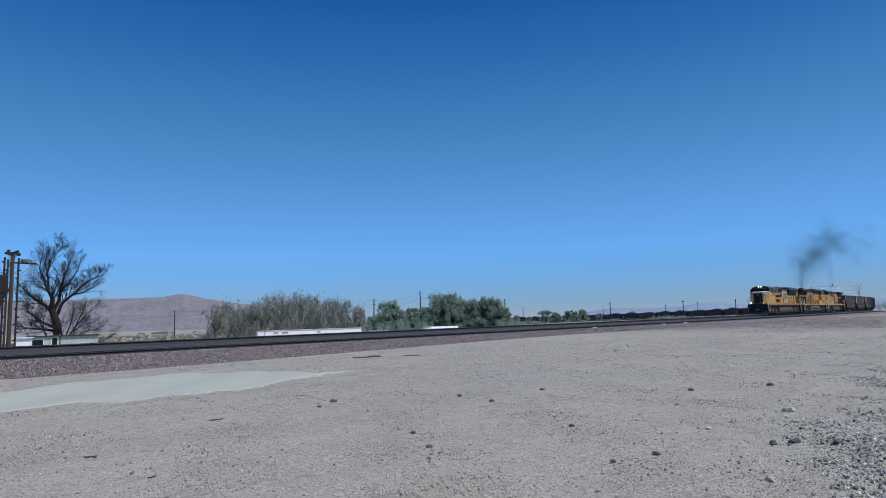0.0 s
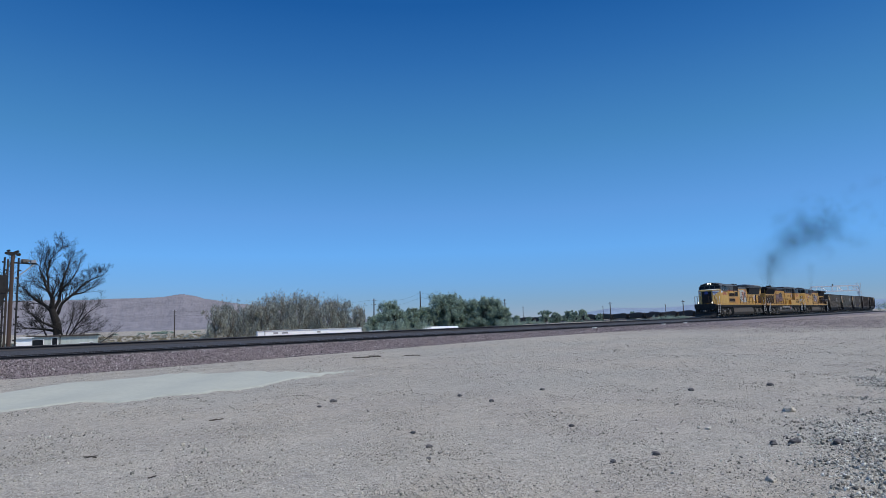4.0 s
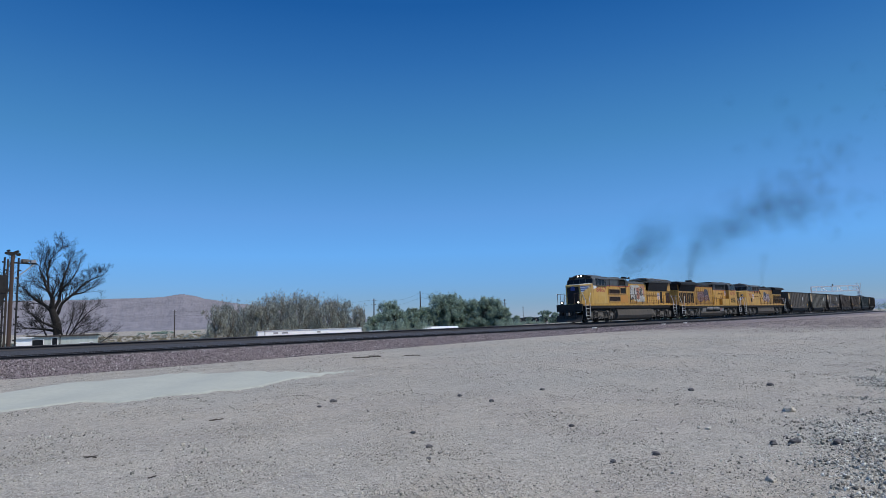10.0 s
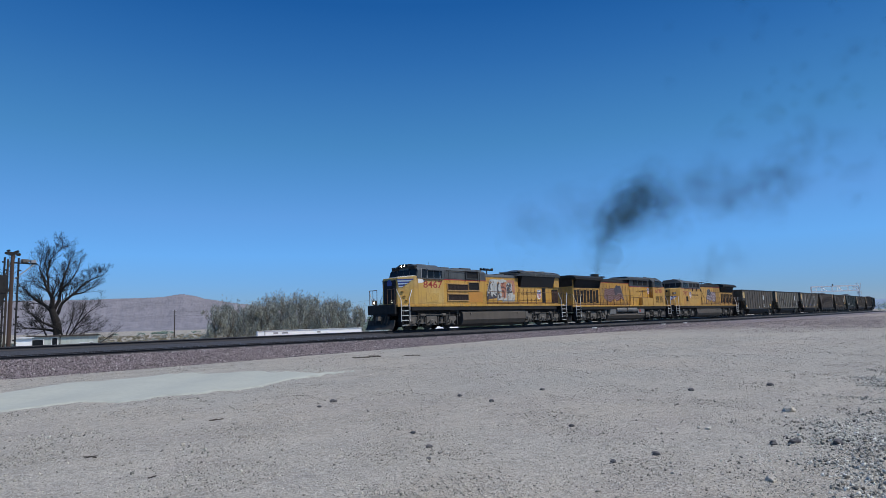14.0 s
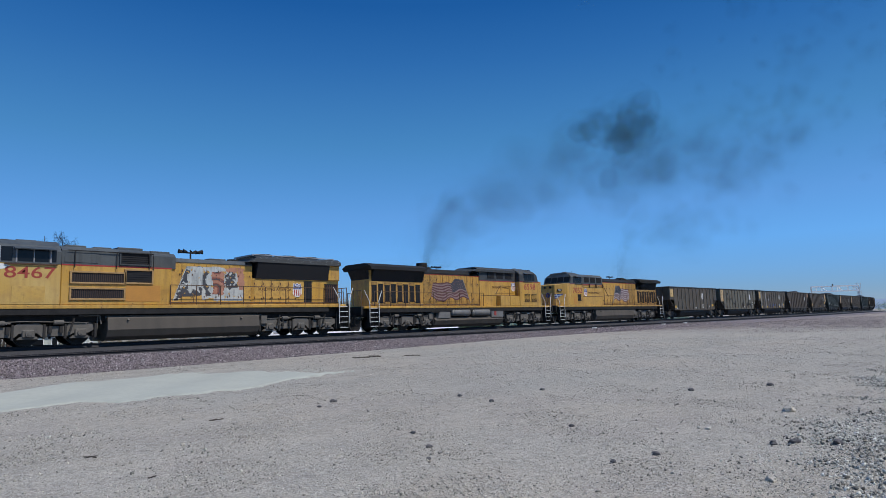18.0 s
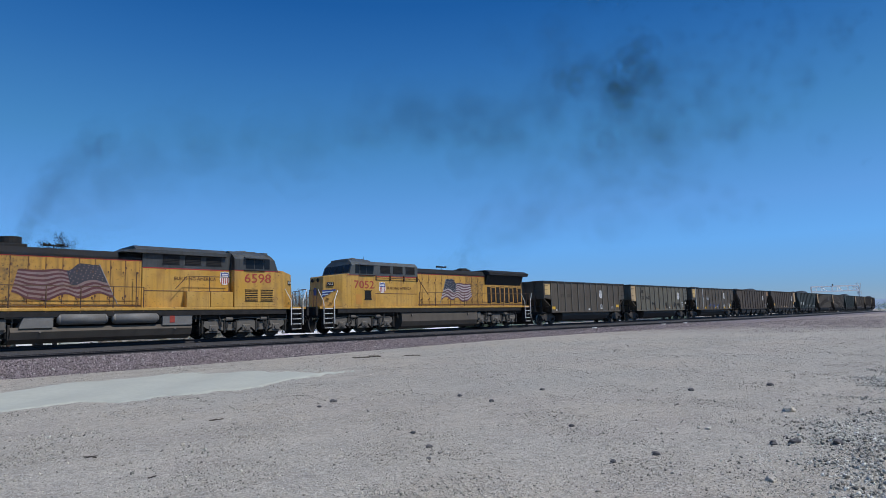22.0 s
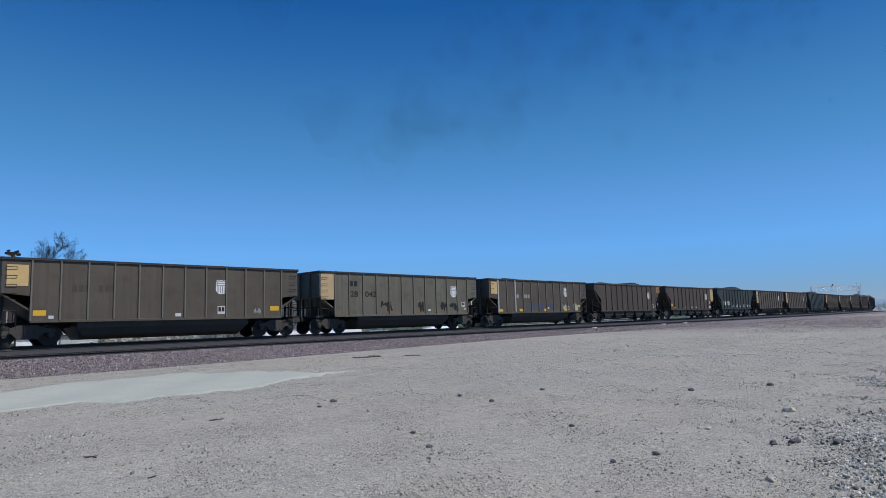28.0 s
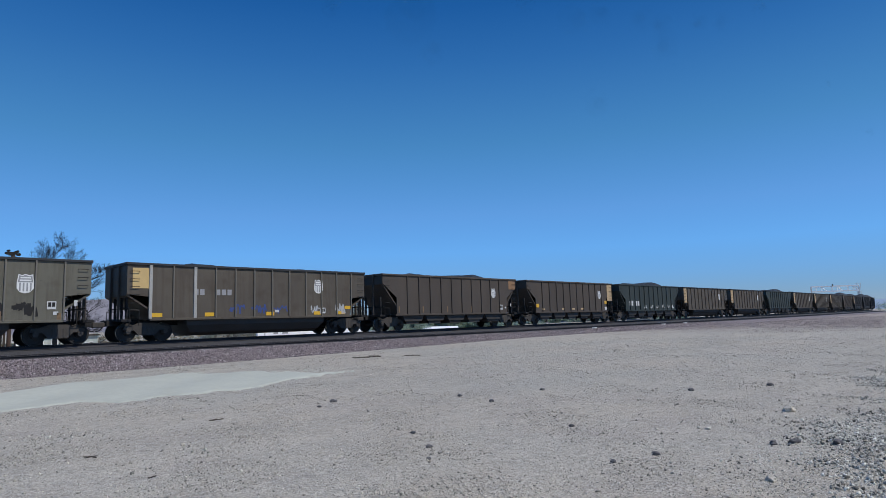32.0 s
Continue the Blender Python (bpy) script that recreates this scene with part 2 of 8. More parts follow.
DARKBED = mat("dark_bed_ballast", (0.060, 0.058, 0.062), 0.95, 0, 0.5, 9, 22, 1.0, bump_d=0.06)
PEBBLE = mat("pebbles", (0.50, 0.462, 0.395), 0.95, 0, 0.2, 8, 60, 0.3, island=(0.32, 1.42))
ROCK = mat("rock", (0.12, 0.112, 0.112), 0.95, 0, 0.35, 6, 40, 0.5)
PALEROCK = mat("pale_rock", (0.55, 0.49, 0.40), 0.95, 0, 0.25, 6, 40, 0.5)
MUD = mat("dry_mud", (0.455, 0.455, 0.378), 0.9, 0, 0.09, 0.8, 8, 0.2, bump_d=0.01)
POLEWOOD = mat("weathered_pole", (0.055, 0.044, 0.036), 0.9, 0, 0.35, 5, 50, 0.3, streak=True)
BARK = mat("bark", (0.019, 0.016, 0.0145), 0.95, 0, 0.4, 5, 40, 0.4)
LEAFGREY = mat("grey_foliage", (0.395, 0.415, 0.365), 0.9, 0, 0.3, 2, 20, 0.2, island=(0.6, 1.35), leafy=0.45)
LEAFGREEN = mat("green_foliage", (0.33, 0.42, 0.335), 0.9, 0, 0.3, 2, 20, 0.2, island=(0.6, 1.35), leafy=0.45)
SHEDWHITE = mat("white_siding", (0.93, 0.94, 0.94), 0.6, 0, 0.04, 1.0, 30, 0.05)
MOUNT = mat("mountain_rock", (0.225, 0.210, 0.226), 1.0, 0, 0.20, 0.007, 0.03, 0.4, bump_d=4, hard=0.3)
# haze over the far hills is mixed into this pale blue base colour
HAZEHILL = mat("hazy_hill", (0.25, 0.32, 0.42), 1.0, 0, 0.2, 0.004, 0.03, 0.4, bump_d=12)
GALV = mat("galvanised", (0.62, 0.63, 0.64), 0.45, 0.4, 0.15, 2, 30, 0.05)


def ground_material():
    m = bpy.data.materials.new("desert_ground")
    m.use_nodes = True
    nt = m.node_tree
    L, N = nt.links.new, nt.nodes.new
    b = nt.nodes["Principled BSDF"]
    b.inputs["Roughness"].default_value = 0.95
    b.inputs["Specular IOR Level"].default_value = 0.2
    tc = N("ShaderNodeTexCoord")

    def noise_(scale, detail=6, sy=1.0):
        n = N("ShaderNodeTexNoise")
        mp = N("ShaderNodeMapping")
        mp.inputs["Scale"].default_value = (1, sy, 1)
        n.inputs["Scale"].default_value, n.inputs["Detail"].default_value = scale, detail
        L(tc.outputs["Object"], mp.inputs[0])
        L(mp.outputs[0], n.inputs["Vector"])
        return n.outputs[0]

    def rng(v, a, b_, c=0.0, d=1.0):
        r = N("ShaderNodeMapRange")
        for i, q in enumerate((a, b_, c, d)):
            r.inputs[i + 1].default_value = q
        L(v, r.inputs[0])
        return r.outputs[0]

    def mixc(f, a, b_):
        x = N("ShaderNodeMix")
        x.data_type = "RGBA"
        L(f, x.inputs[0])
        for i, q in ((6, a), (7, b_)):
            if isinstance(q, tuple):
                x.inputs[i].default_value = (*q, 1)
            else:
                L(q, x.inputs[i])
        return x.outputs[2]
    tan, grey, dark, pale = (0.522, 0.457, 0.366), (0.465, 0.433, 0.366), (0.16, 0.15, 0.135), (0.70, 0.67, 0.59)

    def stretched(angle, sx, sy, scale, detail=4):
        """Noise drawn out along one way over the ground, as wheels and graders leave it."""
        n, mp = N("ShaderNodeTexNoise"), N("ShaderNodeMapping")
        mp.inputs["Rotation"].default_value = (0, 0, radians(angle))
        mp.inputs["Scale"].default_value = (sx, sy, 1)
        n.inputs["Scale"].default_value, n.inputs["Detail"].default_value = scale, detail
        L(tc.outputs["Object"], mp.inputs[0])
        L(mp.outputs[0], n.inputs["Vector"])
        return n.outputs[0]
    c = mixc(rng(noise_(0.16, 5), 0.38, 0.62), tan, grey)
    c = mixc(rng(stretched(-14, 0.05, 0.9, 1.0), 0.50, 0.66, 0, 0.55), c, (0.58, 0.53, 0.44))
    c = mixc(rng(stretched(-8, 0.08, 0.7, 1.1), 0.52, 0.70, 0, 0.55), c, (0.37, 0.335, 0.285))
    c = mixc(rng(noise_(0.9, 6), 0.50, 0.74, 0, 0.45), c, (0.36, 0.325, 0.28))
    c = mixc(rng(noise_(0.45, 4), 0.55, 0.72, 0, 0.5), c, (0.47, 0.40, 0.345))
    # reddish crushed stone spread over the lot farther along the line
    px = N("ShaderNodeSeparateXYZ")
    L(tc.outputs["Object"], px.inputs[0])
    wob, both = N("ShaderNodeMath"), N("ShaderNodeMath")
    wob.operation, both.operation = "MULTIPLY_ADD", "MULTIPLY"
    L(noise_(0.12, 6), wob.inputs[0])
    wob.inputs[1].default_value = 26.0
    L(px.outputs[0], wob.inputs[2])
    L(rng(wob.outputs[0], 53, 74, 0, 0.85), both.inputs[0])
    L(rng(px.outputs[1], 34, 40, 1, 0), both.inputs[1])
    c = mixc(both.outputs[0], c, (0.285, 0.222, 0.205))
    # scrubby soil beyond the line
    c = mixc(rng(px.outputs[1], 55, 100, 0, 0.7), c, (0.30, 0.25, 0.185))
    height_ = []
    for scale, share_, lo_hi in ((38, 0.70, 0.28), (85, 0.62, 0.30)):
        vo = N("ShaderNodeTexVoronoi")
        vo.inputs["Scale"].default_value = scale
        L(tc.outputs["Object"], vo.inputs["Vector"])
        peb = rng(vo.outputs["Distance"], 0.10, lo_hi, 1.0, 0.0)
        vcol = N("ShaderNodeSeparateColor")
        L(vo.outputs["Color"], vcol.inputs[0])
        for chan, colour, amount in ((0, dark, 0.55), (1, pale, 0.8), (2, (0.36, 0.35, 0.31), 0.7)):
            mul = N("ShaderNodeMath")
            mul.operation = "MULTIPLY"
            L(peb, mul.inputs[0])
            L(rng(vcol.outputs[chan], share_ + 0.1, share_ + 0.16, 0, amount), mul.inputs[1])
            c = mixc(mul.outputs[0], c, colour)
        height_.append(peb)
    c = mixc(rng(noise_(5.5, 5), 0.52, 0.64, 0.0, 0.5), c, (0.33, 0.30, 0.255))
    c = mixc(rng(noise_(9.5, 5), 0.54, 0.64, 0.0, 0.55), c, (0.64, 0.59, 0.50))
    c = mixc(rng(noise_(55, 5), 0.45, 0.64, 0.0, 0.45), c, (0.22, 0.20, 0.172))
    c = mixc(rng(noise_(17, 6), 0.53, 0.69, 0.0, 0.5), c, (0.26, 0.235, 0.205))
    c = mixc(rng(noise_(31, 5), 0.53, 0.66, 0.0, 0.6), c, (0.66, 0.61, 0.53))
    L(c, b.inputs["Base Color"])
    bp = N("ShaderNodeBump")
    bp.inputs["Strength"].default_value, bp.inputs["Distance"].default_value = 1.0, 0.032
    hsum, hall = N("ShaderNodeMath"), N("ShaderNodeMath")
    hsum.operation, hall.operation = "ADD", "MULTIPLY_ADD"
    L(noise_(22, 8), hsum.inputs[0])
    L(height_[0], hsum.inputs[1])
    L(height_[1], hall.inputs[0])
    hall.inputs[1].default_value = 0.5
    L(hsum.outputs[0], hall.inputs[2])
    L(hall.outputs[0], bp.inputs["Height"])
    L(bp.outputs[0], b.inputs["Normal"])
    return m


GROUND = ground_material()
# ---- ground: one sheet to the horizon ----
LX, LY, LS, LZ, LT = P_X[::4], P_Y[::4], PS[::4], P_Z[::4], P_TH[::4]


def line_of(x, y):
    """Along the line, and how far to the camera's side of it."""
    S, d = np.empty(len(x)), np.empty(len(x))
    for i in range(0, len(x), 4000):
        q = slice(i, i + 4000)
        dx, dy = x[q, None] - LX[None], y[q, None] - LY[None]
        j = np.argmin(dx * dx + dy * dy, axis=1)
        S[q] = LS[j]
        a = np.arange(len(j))
        d[q] = dx[a, j] * np.sin(LT[j]) - dy[a, j] * np.cos(LT[j])
    return S, d


def ground_z(x, y):
    x, y = np.atleast_1d(np.asarray(x, float)), np.atleast_1d(np.asarray(y, float))
    S, d = line_of(x, y)
    rz = np.interp(S, PS, P_Z)
    near = -0.96 + 0.20 * smooth01(x, 4, 42) + rz
    far = np.minimum(-2.15, rz - 0.95) - 0.4 * smooth01(-d, 60, 600)
    w = smooth01(d, -7.5, -1.5)
    z = far * (1 - w) + near * w
    rough = 0.03 * np.sin(x * 0.9 + 1.3 * np.sin(y * 0.5)) * np.sin(y * 0.8 + x * 0.21) + 0.02 * np.sin(x * 2.1 - y * 1.7)
    z = z + rough * smooth01(np.abs(d - 2.1), 6, 10)
    z = z + 1.2 * np.sin(x * 0.013 + y * 0.004) * np.sin(y * 0.011) * smooth01(np.hypot(x, y), 300, 1200)
    return z


def ground():
    def axis(lo, hi, mid0, mid1, fine):
        a = list(np.arange(mid0, mid1, fine))
        v, st = mid1, fine
        while v < hi:
            a.append(v)
            st *= 1.13
            v += st
        a.append(hi)
        v, st, low = mid0, fine, []
        while v > lo:
            st *= 1.13
            v -= st
            low.append(max(v, lo))
        return np.array(sorted(set(low)) + a)
    ax, ay = axis(-4900, 4900, -12, 140, 0.8), axis(-4900, 4900, -4, 70, 0.6)
    X, Y = np.meshgrid(ax, ay)
    Z = ground_z(X.ravel(), Y.ravel())
    n, m = len(ax), len(ay)
    i, j = np.meshgrid(np.arange(n - 1), np.arange(m - 1))
    a = (j * n + i).ravel()
    me = numeric_mesh("ground", np.column_stack((X.ravel(), Y.ravel(), Z)), np.column_stack((a, a + 1, a + n + 1, a + n)), GROUND)
    for f in me.polygons:
        f.use_smooth = True
    tagged(new("ground", me), "dry tan desert ground with gravel and dust", "ground", kind="structure")


ground()


def gz(x, y):
    return float(ground_z([x], [y])[0])


def strip(name, prof, S0, S1, step, material, label, category):
    """Sweeps a profile of (side, height over the line) along the line."""
    Ss = np.arange(S0, S1 + 0.1, step)
    V, n = [], len(prof)
    for S in Ss:
        x, y, z, th = on_line(S)
        for d, h in prof:
            V.append((x + d * math.sin(th), y - d * math.cos(th), z + h))
    F = []
    for k in range(len(Ss) - 1):
        for q in range(n - 1):
            F.append((k * n + q, k * n + q + 1, (k + 1) * n + q + 1, (k + 1) * n + q))
    me = numeric_mesh(name, V, F, material)
    return me


BED = [(9.2, -1.3), (6.05, -0.51), (5.6, -0.45), (3.0, -0.44), (2.2, -0.28), (1.3, -0.19), (-1.3, -0.19), (-1.9, -0.33), (-6.5, -2.6)]
bed = strip("ballast", BED, -120, 760, 2.0, BALLAST, "", "")
# under both tracks and between them the bed is darker
bed.materials.append(DARKBED)
for i, f in enumerate(bed.polygons):
    if i % (len(BED) - 1) in (2, 3, 4, 5):
        f.material_index = 1
tagged(new("ballast", bed), "pinkish grey crushed stone ballast bed", "ballast", kind="structure")

RAILPROF = [(0.070, -0.172), (0.070, -0.160), (0.012, -0.135), (0.010, -0.042), (0.036, -0.034), (0.036, -0.006), (0.026, 0.0),
            (-0.026, 0.0), (-0.036, -0.006), (-0.036, -0.034), (-0.010, -0.042), (-0.012, -0.135), (-0.070, -0.160), (-0.070, -0.172)]
for side, drop in ((0.0, 0.0), (TRACK_GAP, -0.28)):
    for g in (0.753, -0.753):
        prof = [(side + g + a, b + drop) for a, b in RAILPROF]
        me = strip("rail", prof, -120, 760, 2.0, RAILSIDE, "", "")
        me.materials.append(TREAD)
        k = len(RAILPROF) - 1
        for i, f in enumerate(me.polygons):
            if i % k == 6:
                f.material_index = 1
        tagged(new("rail", me), "steel rail with rusty sides and polished head", "rail", "rails of two tracks", "structure")
# ---- train: shared pieces ----
def lettering(name, text, height, material, parent, m, label="", width=None, bold=0.0):
    cu = bpy.data.curves.new(name, "FONT")
    cu.body, cu.size, cu.extrude, cu.offset = text, height / 0.7, 0.004, bold
    cu.resolution_u = 3
    tmp = bpy.data.objects.new(name, cu)
    me = bpy.data.meshes.new_from_object(tmp)
    bpy.data.objects.remove(tmp)
    me.materials.clear()
    me.materials.append(material)
    if width:
        xs = [v.co.x for v in me.vertices]
        k, x0 = width / (max(xs) - min(xs)), min(xs)
        for v in me.vertices:
            v.co.x = (v.co.x - x0) * k
    ob = share(name, me, parent, m, label)
    return ob


def on_side(sy, y, x, z):
    """The pose of a flat piece on a side face: its x to the right and y up for one who stands before that side (sy -1: camera's side)."""
    if sy < 0:
        return Matrix.Translation((x, -y, z)) @ Matrix(((1, 0, 0, 0), (0, 0, -1, 0), (0, 1, 0, 0), (0, 0, 0, 1)))
    return Matrix.Translation((x, y, z)) @ Matrix(((-1, 0, 0, 0), (0, 0, 1, 0), (0, 1, 0, 0), (0, 0, 0, 1)))


def plate(name, pts, material, parent, m, label="", t=0.006):
    return share(name, mesh_of(name, prism(NB(), pts, 0, t, "z"), material), parent, m, label)


def shield(parent, sy, y, x, z, w, h, blue):
    """Heraldic shield mark as plain shapes: rim, top field, upright bars."""
    pts = [(-0.5, 0.55), (-0.42, 0.98), (-0.2, 0.92), (0, 1.0), (0.2, 0.92), (0.42, 0.98), (0.5, 0.55), (0.5, 0.25), (0.3, 0.05), (0, 0), (-0.3, 0.05), (-0.5, 0.25)]
    s = plate("shield_emblem", [(a * w, b * h) for a, b in pts], WHITEPAINT, parent, on_side(sy, y, x, z), "shield emblem with upright bars")
    bm = prism(NB(), [(-0.44 * w, 0.56 * h), (0.44 * w, 0.56 * h), (0.38 * w, 0.93 * h), (0.19 * w, 0.87 * h), (0, 0.95 * h), (-0.19 * w, 0.87 * h), (-0.38 * w, 0.93 * h)], 0.006, 0.009, "z")
    share("emblem_field", mesh_of("emblem_field", bm, BLUEPAINT if blue else GREYMARK), s, Matrix())
    bm = box(box(NB(), -0.30 * w, 0.30 * w, 0.76 * h, 0.83 * h, 0.009, 0.012), -0.34 * w, 0.34 * w, 0.63 * h, 0.70 * h, 0.009, 0.012)
    share("emblem_print", mesh_of("emblem_print", bm, WHITEPAINT), s, Matrix())
    me = mesh_of("emblem_bar", box(NB(), 0, 0.095 * w, 0.10 * h, 0.54 * h, 0.006, 0.009), REDPAINT if blue else GREYMARK)
    for i in range(4):
        share("emblem_bar", me, s, Matrix.Translation(((-0.36 + i * 0.21) * w, 0, 0)))
    return s


GREYMARK = mat("faded_mark", (0.30, 0.30, 0.31), 0.7, 0, 0.2, 3, 40, 0.05)


def wheelset_mesh(r, half=0.75):
    bm = NB()
    rod(bm, (0, -half - 0.25, 0), (0, half + 0.25, 0), 0.09, 0.09, 10)
    for sy in (-1, 1):
        rod(bm, (0, sy * (half - 0.07), 0), (0, sy * (half + 0.07), 0), r, r, 28)
        rod(bm, (0, sy * (half - 0.09), 0), (0, sy * (half - 0.07), 0), r + 0.028, r + 0.028, 28)
        rod(bm, (0, sy * (half + 0.07), 0), (0, sy * (half + 0.085), 0), r * 0.86, r * 0.82, 24)
        rod(bm, (0, sy * (half + 0.08), 0), (0, sy * (half + 0.16), 0), 0.17, 0.15, 12)
        for k in range(3):
            a = k * 2.094 + 0.4
            rod(bm, (r * 0.5 * math.cos(a), sy * (half + 0.08), r * 0.5 * math.sin(a)), (r * 0.5 * math.cos(a), sy * (half + 0.093), r * 0.5 * math.sin(a)), 0.05, 0.05, 8)
    me = mesh_of("wheelset", bm, [WHEEL, TREAD])
    for f in me.polygons:
        c = f.center
        if abs(math.hypot(c.x, c.z) - r * 0.98) < r * 0.05 and abs(f.normal.y) < 0.5:
            f.material_index = 1
    return me


ROLLING = []


def add_wheelset(parent, me, x, z, r, rolls):
    ob = share("wheelset", me, parent, pose(x, 0, z))
    if rolls:
        ROLLING.append((ob, x, z, r))
    return ob


LOCO_WHEEL = wheelset_mesh(0.53)
CAR_WHEEL = wheelset_mesh(0.46)


SPRING = mesh_of("spring", rod(NB(), (0, 0, -0.16), (0, 0, 0.16), 0.085, 0.085, 8), WHEEL)


def loco_truck(parent, xs, hi=False):
    """Three-axle truck: side frames, journal boxes, springs, brake cylinders, wheelsets."""
    mid = xs[1]
    base = new("truck")
    base.parent = parent
    base.matrix_basis = pose(mid, 0, 0)
    for sy in (-1, 1):
        bm = NB()
        a, c = xs[0] - mid, xs[2] - mid
        y0, y1 = (sy * 1.06, sy * 1.24) if sy > 0 else (sy * 1.24, sy * 1.06)
        out = [(a - 0.55, 0.66), (a - 0.50, 0.92), (a + 0.35, 0.98), (a + 0.6, 0.86), (-0.62, 0.84), (-0.4, 0.99), (0.4, 0.99), (0.62, 0.84), (c - 0.6, 0.86), (c - 0.35, 0.98),
               (c + 0.5, 0.92), (c + 0.55, 0.66), (c + 0.32, 0.52), (c - 0.3, 0.52), (c - 0.5, 0.42), (0.5, 0.40), (0.34, 0.56), (-0.34, 0.56), (-0.5, 0.40), (a + 0.5, 0.42), (a + 0.3, 0.52), (a - 0.32, 0.52)]
        prism(bm, out, y0, y1, "y")
        part("side_frame", bm, TRUCK, base)
        for dx in (a, 0, c):
            bm = NB()
            box(bm, dx - 0.24, dx + 0.24, min(sy * 1.05, sy * 1.32), max(sy * 1.05, sy * 1.32), 0.36, 0.72, 0.04)
            rod(bm, (dx, sy * 1.3, 0.53), (dx, sy * 1.39, 0.53), 0.15, 0.13, 14)
            rod(bm, (dx, sy * 1.385, 0.53), (dx, sy * 1.41, 0.53), 0.07, 0.07, 10)
            prism(bm, [(dx - 0.42, 0.30), (dx - 0.30, 0.42), (dx + 0.30, 0.42), (dx + 0.42, 0.30)], min(sy * 1.12, sy * 1.26), max(sy * 1.12, sy * 1.26), "y")
            part("journal_box", bm, TRUCK, base)
        for dx in (a * 0.5, c * 0.5):
            for e in (-0.22, 0.22):
                share("spring", SPRING, base, Matrix.Translation((dx + e, sy * 1.28, 0.7)))
        for dx in (a * 0.55, c * 0.55):
            bm = NB()
            rod(bm, (dx - 0.18, sy * 1.3, 1.02), (dx + 0.2, sy * 1.3, 1.02), 0.11, 0.11, 12)
            rod(bm, (dx + 0.2, sy * 1.3, 1.02), (dx + 0.42, sy * 1.3, 1.0), 0.03, 0.03, 6)
            part("brake_cylinder", bm, TRUCK, base)
        for dx in (a - 0.62, a + 0.62, -0.6, 0.6, c - 0.62, c + 0.62):
            bm = NB()
            box(bm, dx - 0.05, dx + 0.05, min(sy * 1.18, sy * 1.30), max(sy * 1.18, sy * 1.30), 0.28, 0.95, 0.015)
            box(bm, dx - 0.11, dx + 0.11, min(sy * 0.8, sy * 1.2), max(sy * 0.8, sy * 1.2), 0.35, 0.62, 0.03)
            part("brake_hanger", bm, WHEEL, base)
        for dx in (a - 0.75, c + 0.72):
            bm = pipe(NB(), [(dx, sy * 1.2, 1.35), (dx, sy * 1.15, 0.7), (dx + (0.12 if dx < 0 else -0.12), sy * 0.9, 0.16)], 0.032)
            part("sand_pipe", bm, TRUCK, base)
        for dx in (a * 0.78, c * 0.78):
            bm = rod(NB(), (dx, sy * 1.34, 0.62), (dx + 0.16, sy * 1.34, 1.2), 0.05, 0.04, 8)
            part("damper", bm, WHEEL, base)
        bm = NB()
        pipe(bm, [(a - 0.4, sy * 1.27, 0.98), (-0.3, sy * 1.3, 1.08), (0.4, sy * 1.3, 1.06), (c + 0.3, sy * 1.27, 0.98)], 0.022)
        pipe(bm, [(a + 0.8, sy * 1.3, 1.06), (a + 0.85, sy * 1.33, 0.8), (a + 0.5, sy * 1.33, 0.62)], 0.02)
        part("brake_pipe", bm, TRUCK, base)
    bm = NB()
    box(bm, xs[0] - mid - 0.3, xs[2] - mid + 0.3, -0.6, 0.6, 0.55, 0.95, 0.05)
    for x in xs:
        box(bm, x - mid - 0.1, x - mid + 0.5, -0.6, 0.6, 0.2, 0.8, 0.06)
    part("bolster", bm, SILLBLACK, base)
    for x in xs:
        add_wheelset(base, LOCO_WHEEL, x - mid, 0.53, 0.53, True)


def coupler(parent, x, sgn):
    bm = NB()
    box(bm, min(x, x - sgn * 0.9), max(x, x - sgn * 0.9), -0.08, 0.08, 0.78, 0.96, 0.02)
    prism(bm, [(x - sgn * 0.05, -0.18), (x + sgn * 0.22, -0.16), (x + sgn * 0.26, 0.02), (x + sgn * 0.12, 0.18), (x - sgn * 0.05, 0.2)], 0.72, 1.0, "z")
    part("coupler", bm, TRUCK, parent)


def handrail(parent, sy, y, x0, x1, z0, n, rail=1.0, mid=False):
    """Walkway rail with its stanchions."""
    bm = NB()
    rod(bm, (x0, sy * y, z0 + rail), (x1, sy * y, z0 + rail), 0.02, 0.02, 6)
    hr = part("handrail", bm, RAILPAINT, parent)
    me = mesh_of("stanchion", rod(NB(), (0, 0, -0.22), (0, 0, rail), 0.028, 0.024, 6), RAILPAINT)
    for i in range(n):
        share("stanchion", me, hr, Matrix.Translation((x0 + (x1 - x0) * i / max(1, n - 1), sy * y, z0)))
    return hr


RAILPAINT = mat("brown_rail_paint", (0.10, 0.055, 0.03), 0.6, 0, 0.3, 3, 40, 0.05)
LAMPGLOW = bpy.data.materials.new("lamp_glow")
LAMPGLOW.use_nodes = True
LAMPGLOW.node_tree.nodes["Principled BSDF"].inputs["Emission Color"].default_value = (1.0, 0.93, 0.8, 1)
LAMPGLOW.node_tree.nodes["Principled BSDF"].inputs["Emission Strength"].default_value = 6.0
TEXTRED = mat("number_red", (0.34, 0.050, 0.032), 0.5, 0, 0.2, 3, 40, 0.05)
TEXTDARK = mat("letter_dark", (0.11, 0.045, 0.02), 0.6, 0, 0.2, 3, 40, 0.05)
LOUVREDARK = mat("louvre_dark_brown", (0.045, 0.026, 0.02), 0.7, 0, 0.3, 3, 40, 0.1)
